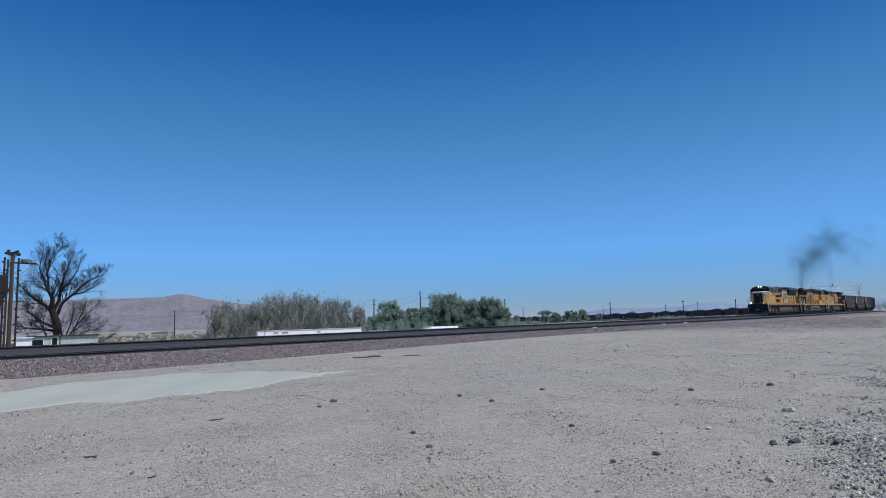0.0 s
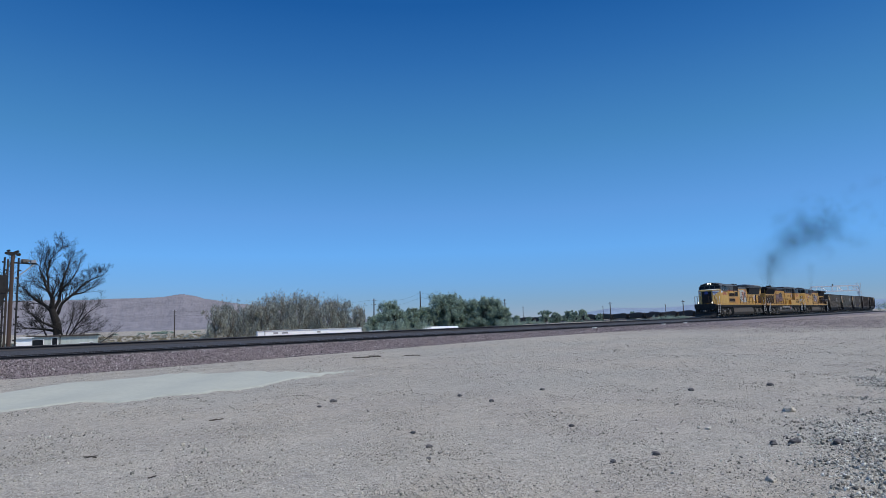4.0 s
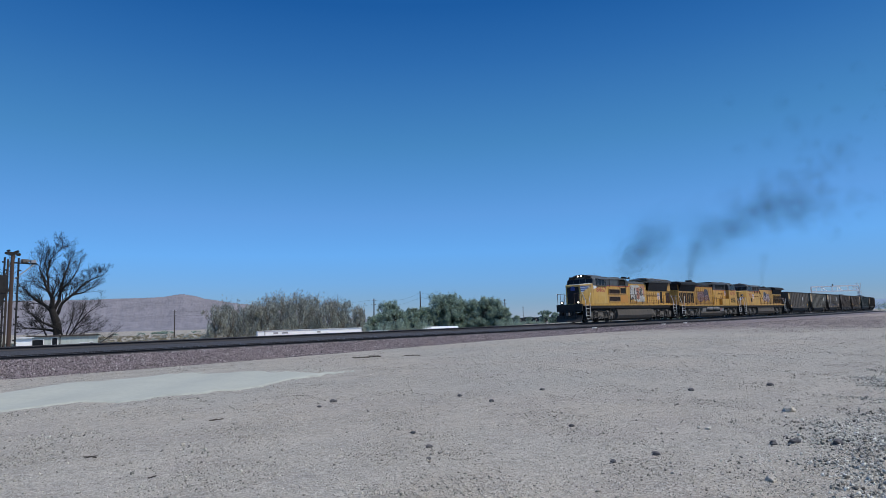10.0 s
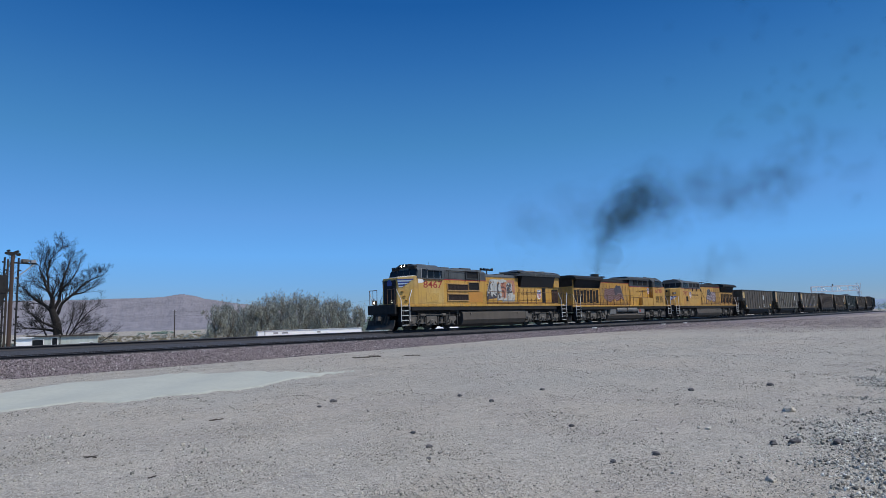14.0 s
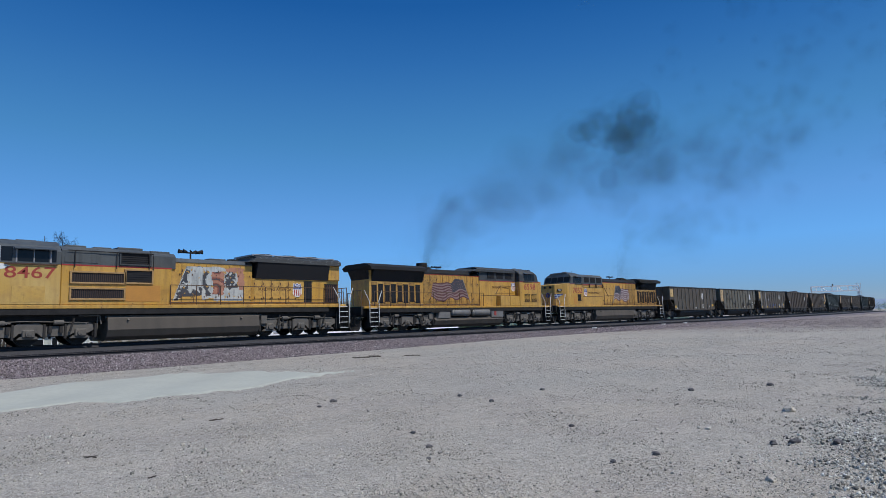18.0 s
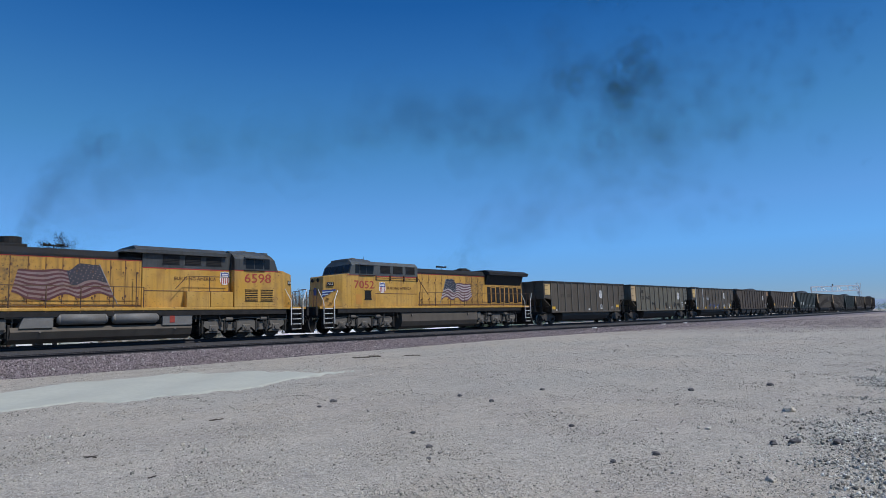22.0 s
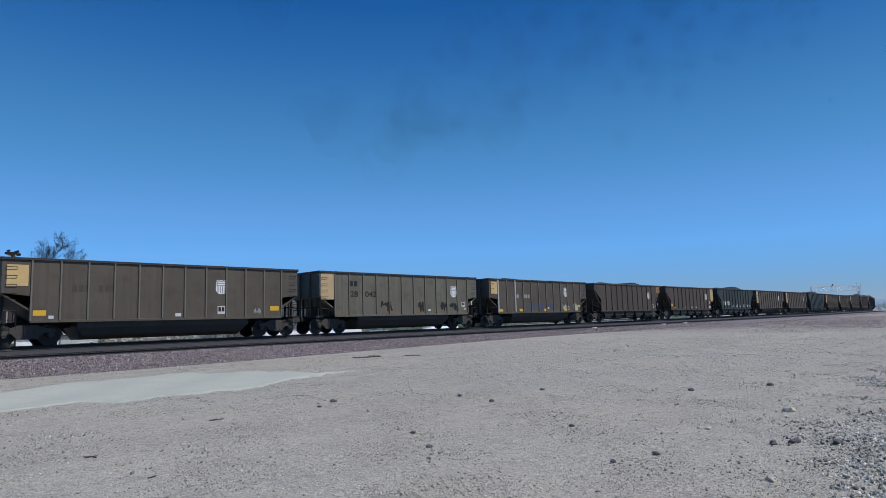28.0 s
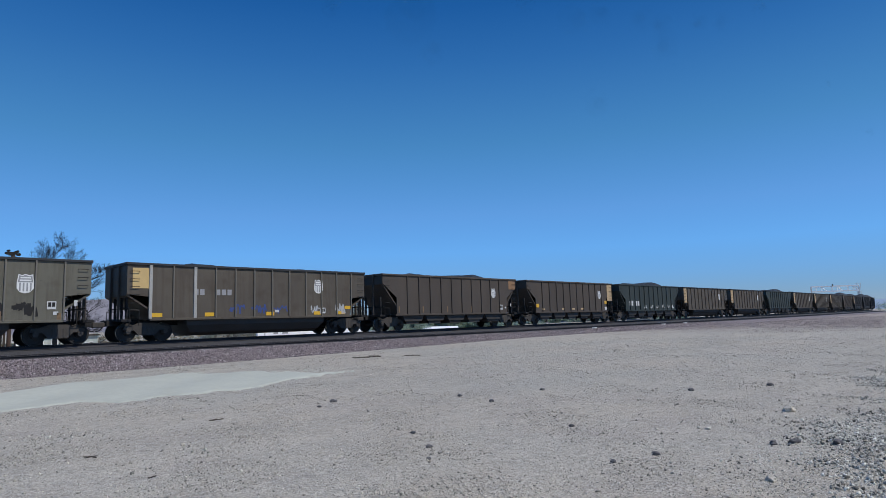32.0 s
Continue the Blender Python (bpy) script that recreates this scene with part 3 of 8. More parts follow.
DUSTYTAN = mat("dusty_tan_paint", (0.40, 0.245, 0.10), 0.7, 0, 0.3, 4, 50, 0.1)
LOUVRE = mat("louvre_brown", (0.10, 0.045, 0.028), 0.6, 0, 0.3, 3, 40, 0.1)


def stair(parent, x, sgn, z_top):
    """Corner steps: five treads between side plates, on both sides, with white grab rails."""
    for sy in (-1, 1):
        bm = NB()
        for dx in (-0.33, 0.33):
            box(bm, x + dx - 0.02, x + dx + 0.02, min(sy * 1.18, sy * 1.52), max(sy * 1.18, sy * 1.52), 0.32, z_top, 0.0)
        box(bm, x - 0.33, x + 0.33, min(sy * 1.16, sy * 1.2), max(sy * 1.16, sy * 1.2), 0.32, z_top)
        st = part("steps", bm, SILLBLACK, parent)
        me = mesh_of("tread", box(NB(), -0.31, 0.31, -0.16, 0.16, -0.018, 0.018), WHITEPAINT)
        for i in range(5):
            share("tread", me, st, Matrix.Translation((x, sy * 1.37, 0.36 + i * (z_top - 0.42) / 4.2)))
        for dx, lean in ((-0.40, -0.0), (0.40, 0.0)):
            bm = NB()
            a = x + dx
            b = a - sgn * 0.35
            pipe(bm, [(a, sy * 1.56, 0.6), (a, sy * 1.56, z_top + 0.15), (a + sgn * 0.02, sy * 1.54, z_top + 0.35), (b if dx * sgn < 0 else a + sgn * 0.35, sy * 1.45, z_top + 1.05)], 0.024, 6)
            part("grab_rail", bm, WHITEPAINT, parent, "white painted grab rail")


def end_rails(parent, x, z):
    for sy in (-1, 1):
        bm = NB()
        pipe(bm, [(x, sy * 1.35, z), (x, sy * 1.35, z + 1.05), (x, sy * 0.55, z + 1.05), (x, sy * 0.55, z)], 0.022)
        pipe(bm, [(x, sy * 1.0, z), (x, sy * 1.0, z + 1.05)], 0.018)
        part("end_railing", bm, RAILPAINT, parent)


def hoses(parent, x, sgn):
    for k in range(7):
        bm = NB()
        y = -0.95 + k * 0.31 + (0.1 if k > 2 else 0)
        pipe(bm, [(x, y, 1.1), (x + sgn * 0.16, y + 0.02, 0.85), (x + sgn * 0.2, y + 0.05, 0.55), (x + sgn * 0.12, y + 0.1, 0.42)], 0.028, 6)
        part("air_hose", bm, SILLBLACK, parent)


def plow(parent, x, sgn):
    bm = NB()
    face = [(0.52, 0.10), (0.40, 0.20), (0.27, 0.34), (0.18, 0.52), (0.13, 0.72)]
    rows = []
    for y in (-1.42, -0.75, -0.12, 0.12, 0.75, 1.42):
        k = 1.0 - 0.42 * abs(y) / 1.42
        ring = [(x + sgn * (a * k - 0.05), b) for a, b in face] + [(x + sgn * (a * k - 0.13), b) for a, b in face[::-1]]
        rows.append([bm.verts.new((a, y, b)) for a, b in ring])
    for p, q in zip(rows[:-1], rows[1:]):
        for i in range(len(p)):
            j = (i + 1) % len(p)
            bm.faces.new((p[i], p[j], q[j], q[i]))
    bm.faces.new(rows[0])
    bm.faces.new(rows[-1][::-1])
    bmesh.ops.recalc_face_normals(bm, faces=bm.faces[:])
    part("snow_plow", bm, WHEEL, parent)


FLAG_TOP = [(0, 0.97), (0.25, 1.0), (0.40, 0.80), (0.52, 0.84), (0.75, 0.79), (1, 0.80)]
FLAG_LOW = [(0, 0.09), (0.16, 0.21), (0.34, 0.06), (0.50, 0.18), (0.69, 0.0), (0.83, 0.04), (1, 0.22)]


def eased(knots, a):
    """Runs smoothly through the knots."""
    for (a0, b0), (a1, b1) in zip(knots[:-1], knots[1:]):
        if a <= a1:
            q = (a - a0) / (a1 - a0)
            return b0 + (b1 - b0) * q * q * (3 - 2 * q)
    return knots[-1][1]


def flag(parent, sy, y, x, z, w, h, faded, canton_right):
    """Waving striped flag decal on a slanted staff: thirteen bent stripes and a dark field with small stars."""
    n = 28
    red, pale, dark = FLAGS[faded]

    def at(a, b):
        u = (0.17 + 0.78 * a) * (1 - b) + a * b
        v = eased(FLAG_TOP, a) * (1 - b) + eased(FLAG_LOW, a) * b
        return (1 - u if canton_right else u) * w, v * h

    def cloth(bm, a0, a1, b0, b1, lift):
        rows = [[bm.verts.new((*at(a0 + (a1 - a0) * i / n, b), lift)) for i in range(n + 1)] for b in (b0, b1)]
        for i in range(n):
            bm.faces.new((rows[1][i], rows[1][i + 1], rows[0][i + 1], rows[0][i]))
        bm.normal_update()
        bmesh.ops.solidify(bm, geom=bm.faces[:], thickness=-0.003)
        bmesh.ops.recalc_face_normals(bm, faces=bm.faces[:])
        return bm
    place = on_side(sy, y + 0.012, x, z)
    for k in range(13):
        share("flag_stripe", mesh_of("flag_stripe", cloth(NB(), 0.0, 1.0, k / 13, (k + 1) / 13, 0.002), (red, pale)[k % 2]), parent, place)
    cn = share("flag_field", mesh_of("flag_field", cloth(NB(), 0.0, 0.42, 0.0, 7 / 13, 0.010), dark), parent, place)
    bm = NB()
    for j in range(6):
        for i in range(7):
            px_, pz_ = at(0.03 + 0.058 * i + (0.02 if j % 2 else 0), 0.045 + 0.085 * j)
            box(bm, px_ - 0.022, px_ + 0.022, pz_ - 0.022, pz_ + 0.022, 0.0155, 0.018)
    share("flag_stars", mesh_of("flag_stars", bm, pale), cn, Matrix())
    (x0, z0), (x1, z1) = at(0, 0), at(0, 1.18)
    rod_ = rod(NB(), (x0, z0 + 0.06, 0.006), (x1, z1, 0.006), 0.02, 0.02, 5)
    share("flag_staff", mesh_of("flag_staff", rod_, GREYMARK), parent, place)


FLAGS = {True: (mat("faded_red", (0.105, 0.038, 0.045), 0.7, 0, 0.3, 2, 30, 0.05), mat("faded_white", (0.235, 0.17, 0.16), 0.7, 0, 0.3, 2, 30, 0.05), mat("faded_navy", (0.045, 0.045, 0.06), 0.7, 0, 0.3, 2, 30, 0.05)),
         False: (mat("flag_red", (0.11, 0.045, 0.065), 0.6, 0, 0.25, 2, 30, 0.05), mat("flag_white", (0.42, 0.39, 0.39), 0.6, 0, 0.2, 2, 30, 0.05), mat("flag_navy", (0.02, 0.03, 0.05), 0.6, 0, 0.3, 2, 30, 0.05))}
PEEL = weathered("peeled_decal", (0.52, 0.53, 0.50), (0.46, 0.50, 0.50), (0.20, 0.21, 0.21), (0.10, 0.11, 0.12), 0.7, 0.85, 0.66, (2.6, 0.4, 2.6))
PEELRED = mat("peeled_red", (0.22, 0.075, 0.055), 0.7, 0, 0.4, 3, 30, 0.05)
PEELPINK = mat("peeled_pink", (0.42, 0.20, 0.13), 0.7, 0, 0.25, 3, 30, 0.05)
PEELDARK = mat("peeled_navy", (0.055, 0.058, 0.068), 0.7, 0, 0.4, 3, 30, 0.05)


def peeled_flag(e, place, w, h, mirrored):
    """Remains of a large flag decal: pale sheet, navy rags and red swirls that have flaked off in patches."""
    step = 0.042
    heaps_ = {"PEEL": [], "RED": [], "PINK": [], "DARK": []}

    def kind(u, v):
        n1 = noise.noise(Vector((u * 6, v * 3.2, 2)))
        n2 = noise.noise(Vector((u * 15, v * 8, 5)))
        n3 = noise.noise(Vector((u * 30, v * 15, 9)))
        staff = 0.185 * v
        if u < staff + 0.004 or u > 0.985 + 0.03 * n2 - 0.07 * max(0, 0.35 - v):
            return None
        if v < 0.04 + 0.16 * max(0.0, n1 + 0.25) * (u < 0.55) + 0.03 * n2 or v > 0.97 + 0.05 * n1:
            return None
        if u < staff + 0.014:
            return "PEEL"
        if n3 + 0.5 * n2 > 0.52:
            return None
        q = u + 0.03 * n1 + 0.012 * n3
        if q < 0.20 and v < 0.80 + 0.2 * n1:
            return "DARK" if n1 + n3 > -0.45 else "PEEL"
        if q < 0.40:
            deep = (0.42 - v) * 1.2 if v < 0.42 else (v - 0.84) * 2.2
            return "DARK" if n1 * 0.9 + n2 * 0.7 + deep > 0.17 else "PEEL"
        if q < 0.53:
            return "DARK" if abs(q - 0.445 - 0.035 * math.sin(v * 8)) < 0.030 + 0.02 * n2 and 0.18 < v < 0.82 else "PEEL"
        if q < 0.70:
            if 0.20 < v + 0.05 * n1 < 0.86:
                t = math.sin((v * 4.2 + 2.2 * n1 + 3 * (q - 0.6)) * math.pi)
                return "DARK" if t > 0.88 else "RED" if t > -0.15 else "PINK"
            return "PEEL"
        if ((q - 0.79) / 0.075) ** 2 + ((v - 0.60) / 0.27) ** 2 < 1 + 0.8 * n2:
            return "DARK" if n2 + n3 > -0.3 else "PEEL"
        if v > 0.84 + 0.06 * n2 or (q > 0.885 and v > 0.42 + 0.12 * n1):
            return "PINK"
        return "PEEL"
    for i in range(int(w / step)):
        for j in range(int(h / step)):
            k = kind((i + 0.5) * step / w, (j + 0.5) * step / h)
            if k:
                a = w - (i + 1) * step if mirrored else i * step
                heaps_[k].append((a, j * step))
    for k, m, what in (("PEEL", PEEL, "pale"), ("RED", PEELRED, "dark red"), ("PINK", PEELPINK, "faded pink"), ("DARK", PEELDARK, "navy")):
        V, F = [], []
        for a, b in heaps_[k]:
            q = len(V)
            V += [(a, b, 0.005), (a + step, b, 0.005), (a + step, b + step, 0.005), (a, b + step, 0.005)]
            F.append((q, q + 1, q + 2, q + 3))
        tagged(share("flaking_decal", numeric_mesh("flaking_decal", V, F, m), e, place, "flaking " + what + " remains of a flag decal"), kind="stuff")


RESERVOIR = mat("reservoir_grey", (0.17, 0.165, 0.155), 0.6, 0, 0.3, 2, 40, 0.05)
# ---- locomotives ----
def loco_base(e, x_front, x_rear, st_f, st_r, sill0, sill1, tank, tank_mat, axles):
    bm = NB()
    box(bm, x_front + 0.3, x_rear - 0.3, -1.05, 1.05, 1.02, sill0, 0.03)
    for sy in (-1, 1):
        box(bm, x_front + 1.6, x_rear - 1.6, min(sy * 1.05, sy * 1.47), max(sy * 1.05, sy * 1.47), sill0 - 0.26, sill0)
    part("underframe", bm, SILLBLACK, e)
    bm = NB()
    box(bm, x_front + 0.25, x_rear - 0.25, -1.5, 1.5, sill0, sill1, 0.02)
    part("deck", bm, YELLOW, e, "yellow deck edge")
    for x, sg in ((x_front, -1), (x_rear, 1)):
        bm = NB()
        box(bm, min(x, x - sg * 0.16), max(x, x - sg * 0.16), -1.45, 1.45, 1.12, sill1, 0.02)
        box(bm, min(x, x - sg * 0.3), max(x, x - sg * 0.3), -0.6, 0.6, 0.70, 1.12, 0.03)
        part("end_plate", bm, SILLBLACK, e)
        coupler(e, x + sg * 0.2, sg)
        hoses(e, x + sg * 0.02, sg)
        end_rails(e, x - sg * 0.12, sill1)
        stair(e, st_f if sg < 0 else st_r, sg, sill1)
        plow(e, x, sg)
    t0, t1, tz = tank
    bm = NB()
    prism(bm, [(-1.40, tz - 0.14), (-1.30, tz), (1.30, tz), (1.40, tz - 0.14), (1.46, 0.62), (1.30, 0.30), (0.95, 0.10), (-0.95, 0.10), (-1.30, 0.30), (-1.46, 0.62)], t0, t1, "x")
    part("fuel_tank", bm, tank_mat, e, "dusty grey fuel tank")
    for sy in (-1, 1):
        for x in (t0 + 0.9, t1 - 1.1):
            part("filler_cap", rod(NB(), (x, sy * 1.40, tz - 0.25), (x, sy * 1.50, tz - 0.2), 0.05, 0.05, 8), TRUCK, e)
    bm = NB()
    for sy in (-1, 1):
        pipe(bm, [(t0 - 0.1, sy * 1.3, 1.22), (t1 + 0.2, sy * 1.3, 1.22)], 0.035)
        pipe(bm, [(t0 - 1.2, sy * 1.25, 1.30), (t0 - 0.3, sy * 1.25, 1.3), (t0 - 0.25, sy * 1.3, 0.9)], 0.03)
        box(bm, t1 + 0.15, t1 + 0.55, min(sy * 1.0, sy * 1.35), max(sy * 1.0, sy * 1.35), 0.7, 1.2, 0.03)
    part("air_piping", bm, TRUCK, e)
    loco_truck(e, axles[:3])
    loco_truck(e, axles[3:])


def door_row(e, sy, y, xs, w, z0, z1, material, name="hood_door"):
    bm0 = box(NB(), 0.014, w - 0.014, z0, z1, 0.004, 0.020, 0.006)
    for h in (0.12, 0.70):
        box(bm0, w - 0.12, w - 0.07, z0 + (z1 - z0) * h, z0 + (z1 - z0) * h + 0.09, 0.020, 0.05)
    for h in (0.15, 0.80):
        box(bm0, 0.02, 0.06, z0 + (z1 - z0) * h, z0 + (z1 - z0) * h + 0.12, 0.020, 0.035)
    me = mesh_of(name, bm0, [material, LOUVRE])
    for f in me.polygons:
        if f.center.z > 0.0205:
            f.material_index = 1
    seam = box(NB(), 0, xs[-1] + w - xs[0], z0 - 0.012, z1 + 0.012, 0, 0.005)
    share("door_seam", mesh_of("door_seam", seam, LOUVRE), e, on_side(sy, y, xs[0] if sy < 0 else xs[-1] + w, 0))
    for x in xs:
        share(name, me, e, on_side(sy, y, x if sy < 0 else x + w, 0))


def vents(e, sy, y, x0, x1, z0, z1, n, frame_mat=None, slat_mat=None, horizontal=True, name="louvre"):
    """A recessed dark opening with its slats."""
    bm = NB()
    w, h = x1 - x0, z1 - z0
    box(bm, 0, w, 0, h, 0, 0.012)
    for a in ((-0.03, w + 0.03, -0.03, 0.0), (-0.03, w + 0.03, h, h + 0.03)):
        box(bm, *a, 0, 0.03)
    o = share(name, mesh_of(name, bm, SCREEN), e, on_side(sy, y, x0 if sy < 0 else x1, z0))
    bm = NB()
    for i in range(n):
        if horizontal:
            zc = (i + 0.5) * h / n
            box(bm, 0.01, w - 0.01, zc - 0.02, zc + 0.02, 0.012, 0.03)
        else:
            xc = (i + 0.5) * w / n
            box(bm, xc - 0.02, xc + 0.02, 0.01, h - 0.01, 0.012, 0.03)
    share("slats", mesh_of("slats", bm, slat_mat or SILLBLACK), o, Matrix())
    if frame_mat:
        bm = NB()
        for x0_, x1_, z0_, z1_ in ((-0.08, w + 0.08, h, h + 0.08), (-0.08, w + 0.08, -0.08, 0), (-0.08, 0, 0, h), (w, w + 0.08, 0, h)):
            box(bm, x0_, x1_, z0_, z1_, 0, 0.07, 0.006)
        share("louvre_frame", mesh_of("louvre_frame", bm, frame_mat), o, Matrix())
    return o


def fan(e, x, z, r, paint):
    bm = NB()
    rod(bm, (x, 0, z), (x, 0, z + 0.16), r, r * 0.97, 28)
    f = part("roof_fan", bm, paint, e)
    bm = NB()
    for k in range(6):
        a = k * math.pi / 6
        rod(bm, (x - r * 0.9 * math.cos(a), -r * 0.9 * math.sin(a), z + 0.175), (x + r * 0.9 * math.cos(a), r * 0.9 * math.sin(a), z + 0.175), 0.012, 0.012, 4)
    part("guard", bm, GALV, f)


def horn(e, x, z, k=1.0):
    bm = NB()
    rod(bm, (x, -0.2, z), (x, -0.2, z + 0.22), 0.03, 0.03, 6)
    rod(bm, (x - 0.35, -0.2, z + 0.24), (x + 0.35, -0.2, z + 0.24), 0.03, 0.03, 6)
    for dx, d in ((-0.42, -1), (0.42, 1), (-0.3, -1), (0.25, 1), (0.05, -1)):
        y = -0.2 + 0.12 * math.sin(dx * 9)
        rod(bm, (x + dx * 0.5, y, z + 0.27), (x + dx, y, z + 0.29), 0.03, 0.085, 10)
    for v in bm.verts:
        v.co = Vector((x, -0.2, z)) + (v.co - Vector((x, -0.2, z))) * k
    part("air_horn", bm, SILLBLACK, e)


def cab_shell(e, x0, x1, xn, z_belt, z_eave, z_top, slope, nose_top, deck):
    """Wide cab with raked windscreen: side outline extruded over the width, roof chamfered."""
    bm = NB()
    out = [(-1.5, deck), (-1.5, z_eave - 0.10), (-1.22, z_eave + 0.16), (-0.7, z_top), (0.7, z_top), (1.22, z_eave + 0.16), (1.5, z_eave - 0.10), (1.5, deck)]
    prism(bm, out, x0, x1, "x")
    for v in bm.verts:
        if abs(v.co.x - x0) < 0.01 and v.co.z > z_belt:
            v.co.x += slope * (v.co.z - z_belt) / (z_top - z_belt)
    return bm


def sd_locomotive():
    e = empty("locomotive", "weathered yellow diesel locomotive with dark grey roof, leading the coal train", "locomotive", "locomotives at the head of the train")
    loco_base(e, -9.62, 11.5, -8.72, 11.05, 1.62, 1.80, (-2.7, 5.2, 1.30), DUSTY, [-7.85, -5.85, -3.8, 5.95, 8.05, 10.1 - 0.1])
    D0 = 1.80
    # nose
    bm = NB()
    prism(bm, [(-8.78, -0.78), (-8.78, 0.78), (-7.75, 1.49), (-7.42, 1.49), (-7.42, -1.49), (-7.75, -1.49)], D0, 3.80, "z")
    for v in bm.verts:
        if v.co.z > 3.5:
            v.co.z -= 0.10 if v.co.x < -8.5 else 0.0
            v.co.x += 0.05 if v.co.x < -8.5 else 0.0
    bmesh.ops.bevel(bm, geom=[g for g in bm.edges if all(v.co.x < -7.5 for v in g.verts)], offset=0.045, segments=2, affect="EDGES", profile=0.5)
    part("nose", bm, CHALKYELLOW, e, "blunt yellow nose")
    bm = prism(NB(), [(-8.5, -0.5), (-8.4, 0.3), (-7.9, 0.9), (-7.5, 1.3), (-7.5, -1.38), (-7.85, -1.25), (-8.2, -0.9)], 3.70, 3.835, "z")
    for v in bm.verts:
        if v.co.x < -8.1:
            v.co.z -= 0.06
    part("nose_top", bm, WHITEPAINT, e, "bleached top of the nose")
    # grime and shade of the unlit nose front, painted as dark panel and door
    bm = box(NB(), -8.80, -8.76, -0.66, 0.66, D0 + 0.06, 3.52, 0.01)
    part("shaded_front_panel", bm, DARKROOF, e, "dark panel on the nose front, grime and shade in its colour")
    bm = box(NB(), -8.83, -8.79, -0.34, 0.34, D0 + 0.08, D0 + 1.35, 0.01)
    part("nose_door", bm, DARKROOF, e)
    plate("emblem_disc", [(0.26 * math.cos(i * 0.524), 0.30 * math.sin(i * 0.524)) for i in range(12)], BLUEPAINT, e, Matrix.Translation((-8.803, 0.0, 3.28)) @ Matrix(((0, 0, -1, 0), (-1, 0, 0, 0), (0, 1, 0, 0), (0, 0, 0, 1))), "dark blue disc of the winged emblem")
    for sy in (-1, 1):
        u = Vector((1.03, sy * 0.71, 0)).normalized()
        n = Vector((-0.71, sy * 1.03, 0)).normalized()
        if sy < 0:
            face = Matrix(((u.x, 0, n.x, -8.78), (u.y, 0, n.y, sy * 0.78), (0, 1, 0, 0), (0, 0, 0, 1)))
        else:
            face = Matrix(((-u.x, 0, n.x, -7.75), (-u.y, 0, n.y, sy * 1.49), (0, 1, 0, 0), (0, 0, 0, 1)))
        w = 1.25
        for k in range(6):
            a0, a1 = 0.02 + 0.02 * k, 1.20 - 0.15 * k
            z0 = 3.50 - 0.10 * k
            pts = [(a0, z0), (a1, z0 + 0.02), (a1 - 0.06, z0 + 0.10), (a0, z0 + 0.085)]
            if sy > 0:
                pts = [(w - a, b) for a, b in pts][::-1]
            plate("wing_bar", pts, (BLUEPAINT, WINGPALE)[k % 2], e, face @ Matrix.Translation((0, 0, 0.004)))
        for k in range(3):
            a = 0.25 + 0.16 * k
            if sy > 0:
                a = w - a - 0.22
            bm = box(NB(), a, a + 0.22, 2.70 - 0.30 * k, 2.74 - 0.30 * k, 0.0, 0.10, 0.01)
            share("nose_step", mesh_of("nose_step", bm, YELLOW), e, face)
        pts = [(0.02, 0.0), (0.62, 0.10), (0.75, 0.22), (0.45, 0.30), (0.0, 0.34)]
        plate("bleached_patch", pts if sy < 0 else [(-a, b) for a, b in pts][::-1], WHITEPAINT, e, on_side(sy, 1.5, -7.42, 3.27), "bleached flaking paint")
    # cab: yellow lower part, grey upper part
    bm = NB()
    box(bm, -7.45, -4.75, -1.5, 1.5, D0, 3.62, 0.03)
    part("cab_side", bm, CHALKYELLOW, e)
    bm = cab_shell(e, -7.55, -4.75, 0, 3.62, 4.30, 4.72, 0.30, 3.8, 3.62)
    cab = part("cab", bm, ROOFGREY, e, "dark grey cab top with raked windscreen")
    for y0, y1 in ((-1.38, -0.72), (-0.64, -0.04), (0.04, 0.64), (0.72, 1.38)):
        bm = NB()
        zt, zb = 4.30, 3.82
        sl = 0.30 / 1.10
        prism(bm, [(-7.58 + sl * (zb - 3.62), zb), (-7.58 + sl * (zt - 3.62), zt), (-7.53 + sl * (zt - 3.62), zt), (-7.53 + sl * (zb - 3.62), zb)], y0, y1, "y")
        part("windscreen_pane", bm, GLASS, cab)
    for sy in (-1, 1):
        for x0, x1 in ((-7.05, -6.62), (-6.42, -5.85), (-5.78, -5.25), (-5.14, -4.95)):
            bm = box(NB(), 0, x1 - x0, 0, 0.62, 0, 0.012)
            share("side_window", mesh_of("side_window", bm, GLASS), cab, on_side(sy, 1.5, x0 if sy < 0 else x1, 3.70))
        bm = NB()
        prism(bm, [(sy * 1.50, 4.30), (sy * 1.50, 4.36), (sy * 1.78, 4.24), (sy * 1.76, 4.20)], -6.6, -5.0, "x")
        part("awning", bm, ROOFGREY, cab)
        for x0, x1 in ((-7.1, -7.05), (-6.5, -6.45), (-5.84, -5.80), (-5.2, -5.14)):
            bm = box(NB(), x0, x1, min(sy * 1.5, sy * 1.525), max(sy * 1.5, sy * 1.525), 3.66, 4.34)
            part("window_frame", bm, GREYMARK, cab)
        bm = box(NB(), -6.9, -4.9, min(sy * 1.5, sy * 1.58), max(sy * 1.5, sy * 1.58), 3.56, 3.60, 0.005)
        part("arm_rest", bm, LOUVRE, e)
        lettering("number", "8467", 0.50, TEXTRED, e, on_side(sy, 1.502, -6.9 if sy < 0 else -4.95, 2.98), "dark red road number", 1.95, 0.006)
        bm = box(NB(), 0, 1.25, 0, 0.7, 0, 0.012, 0.004)
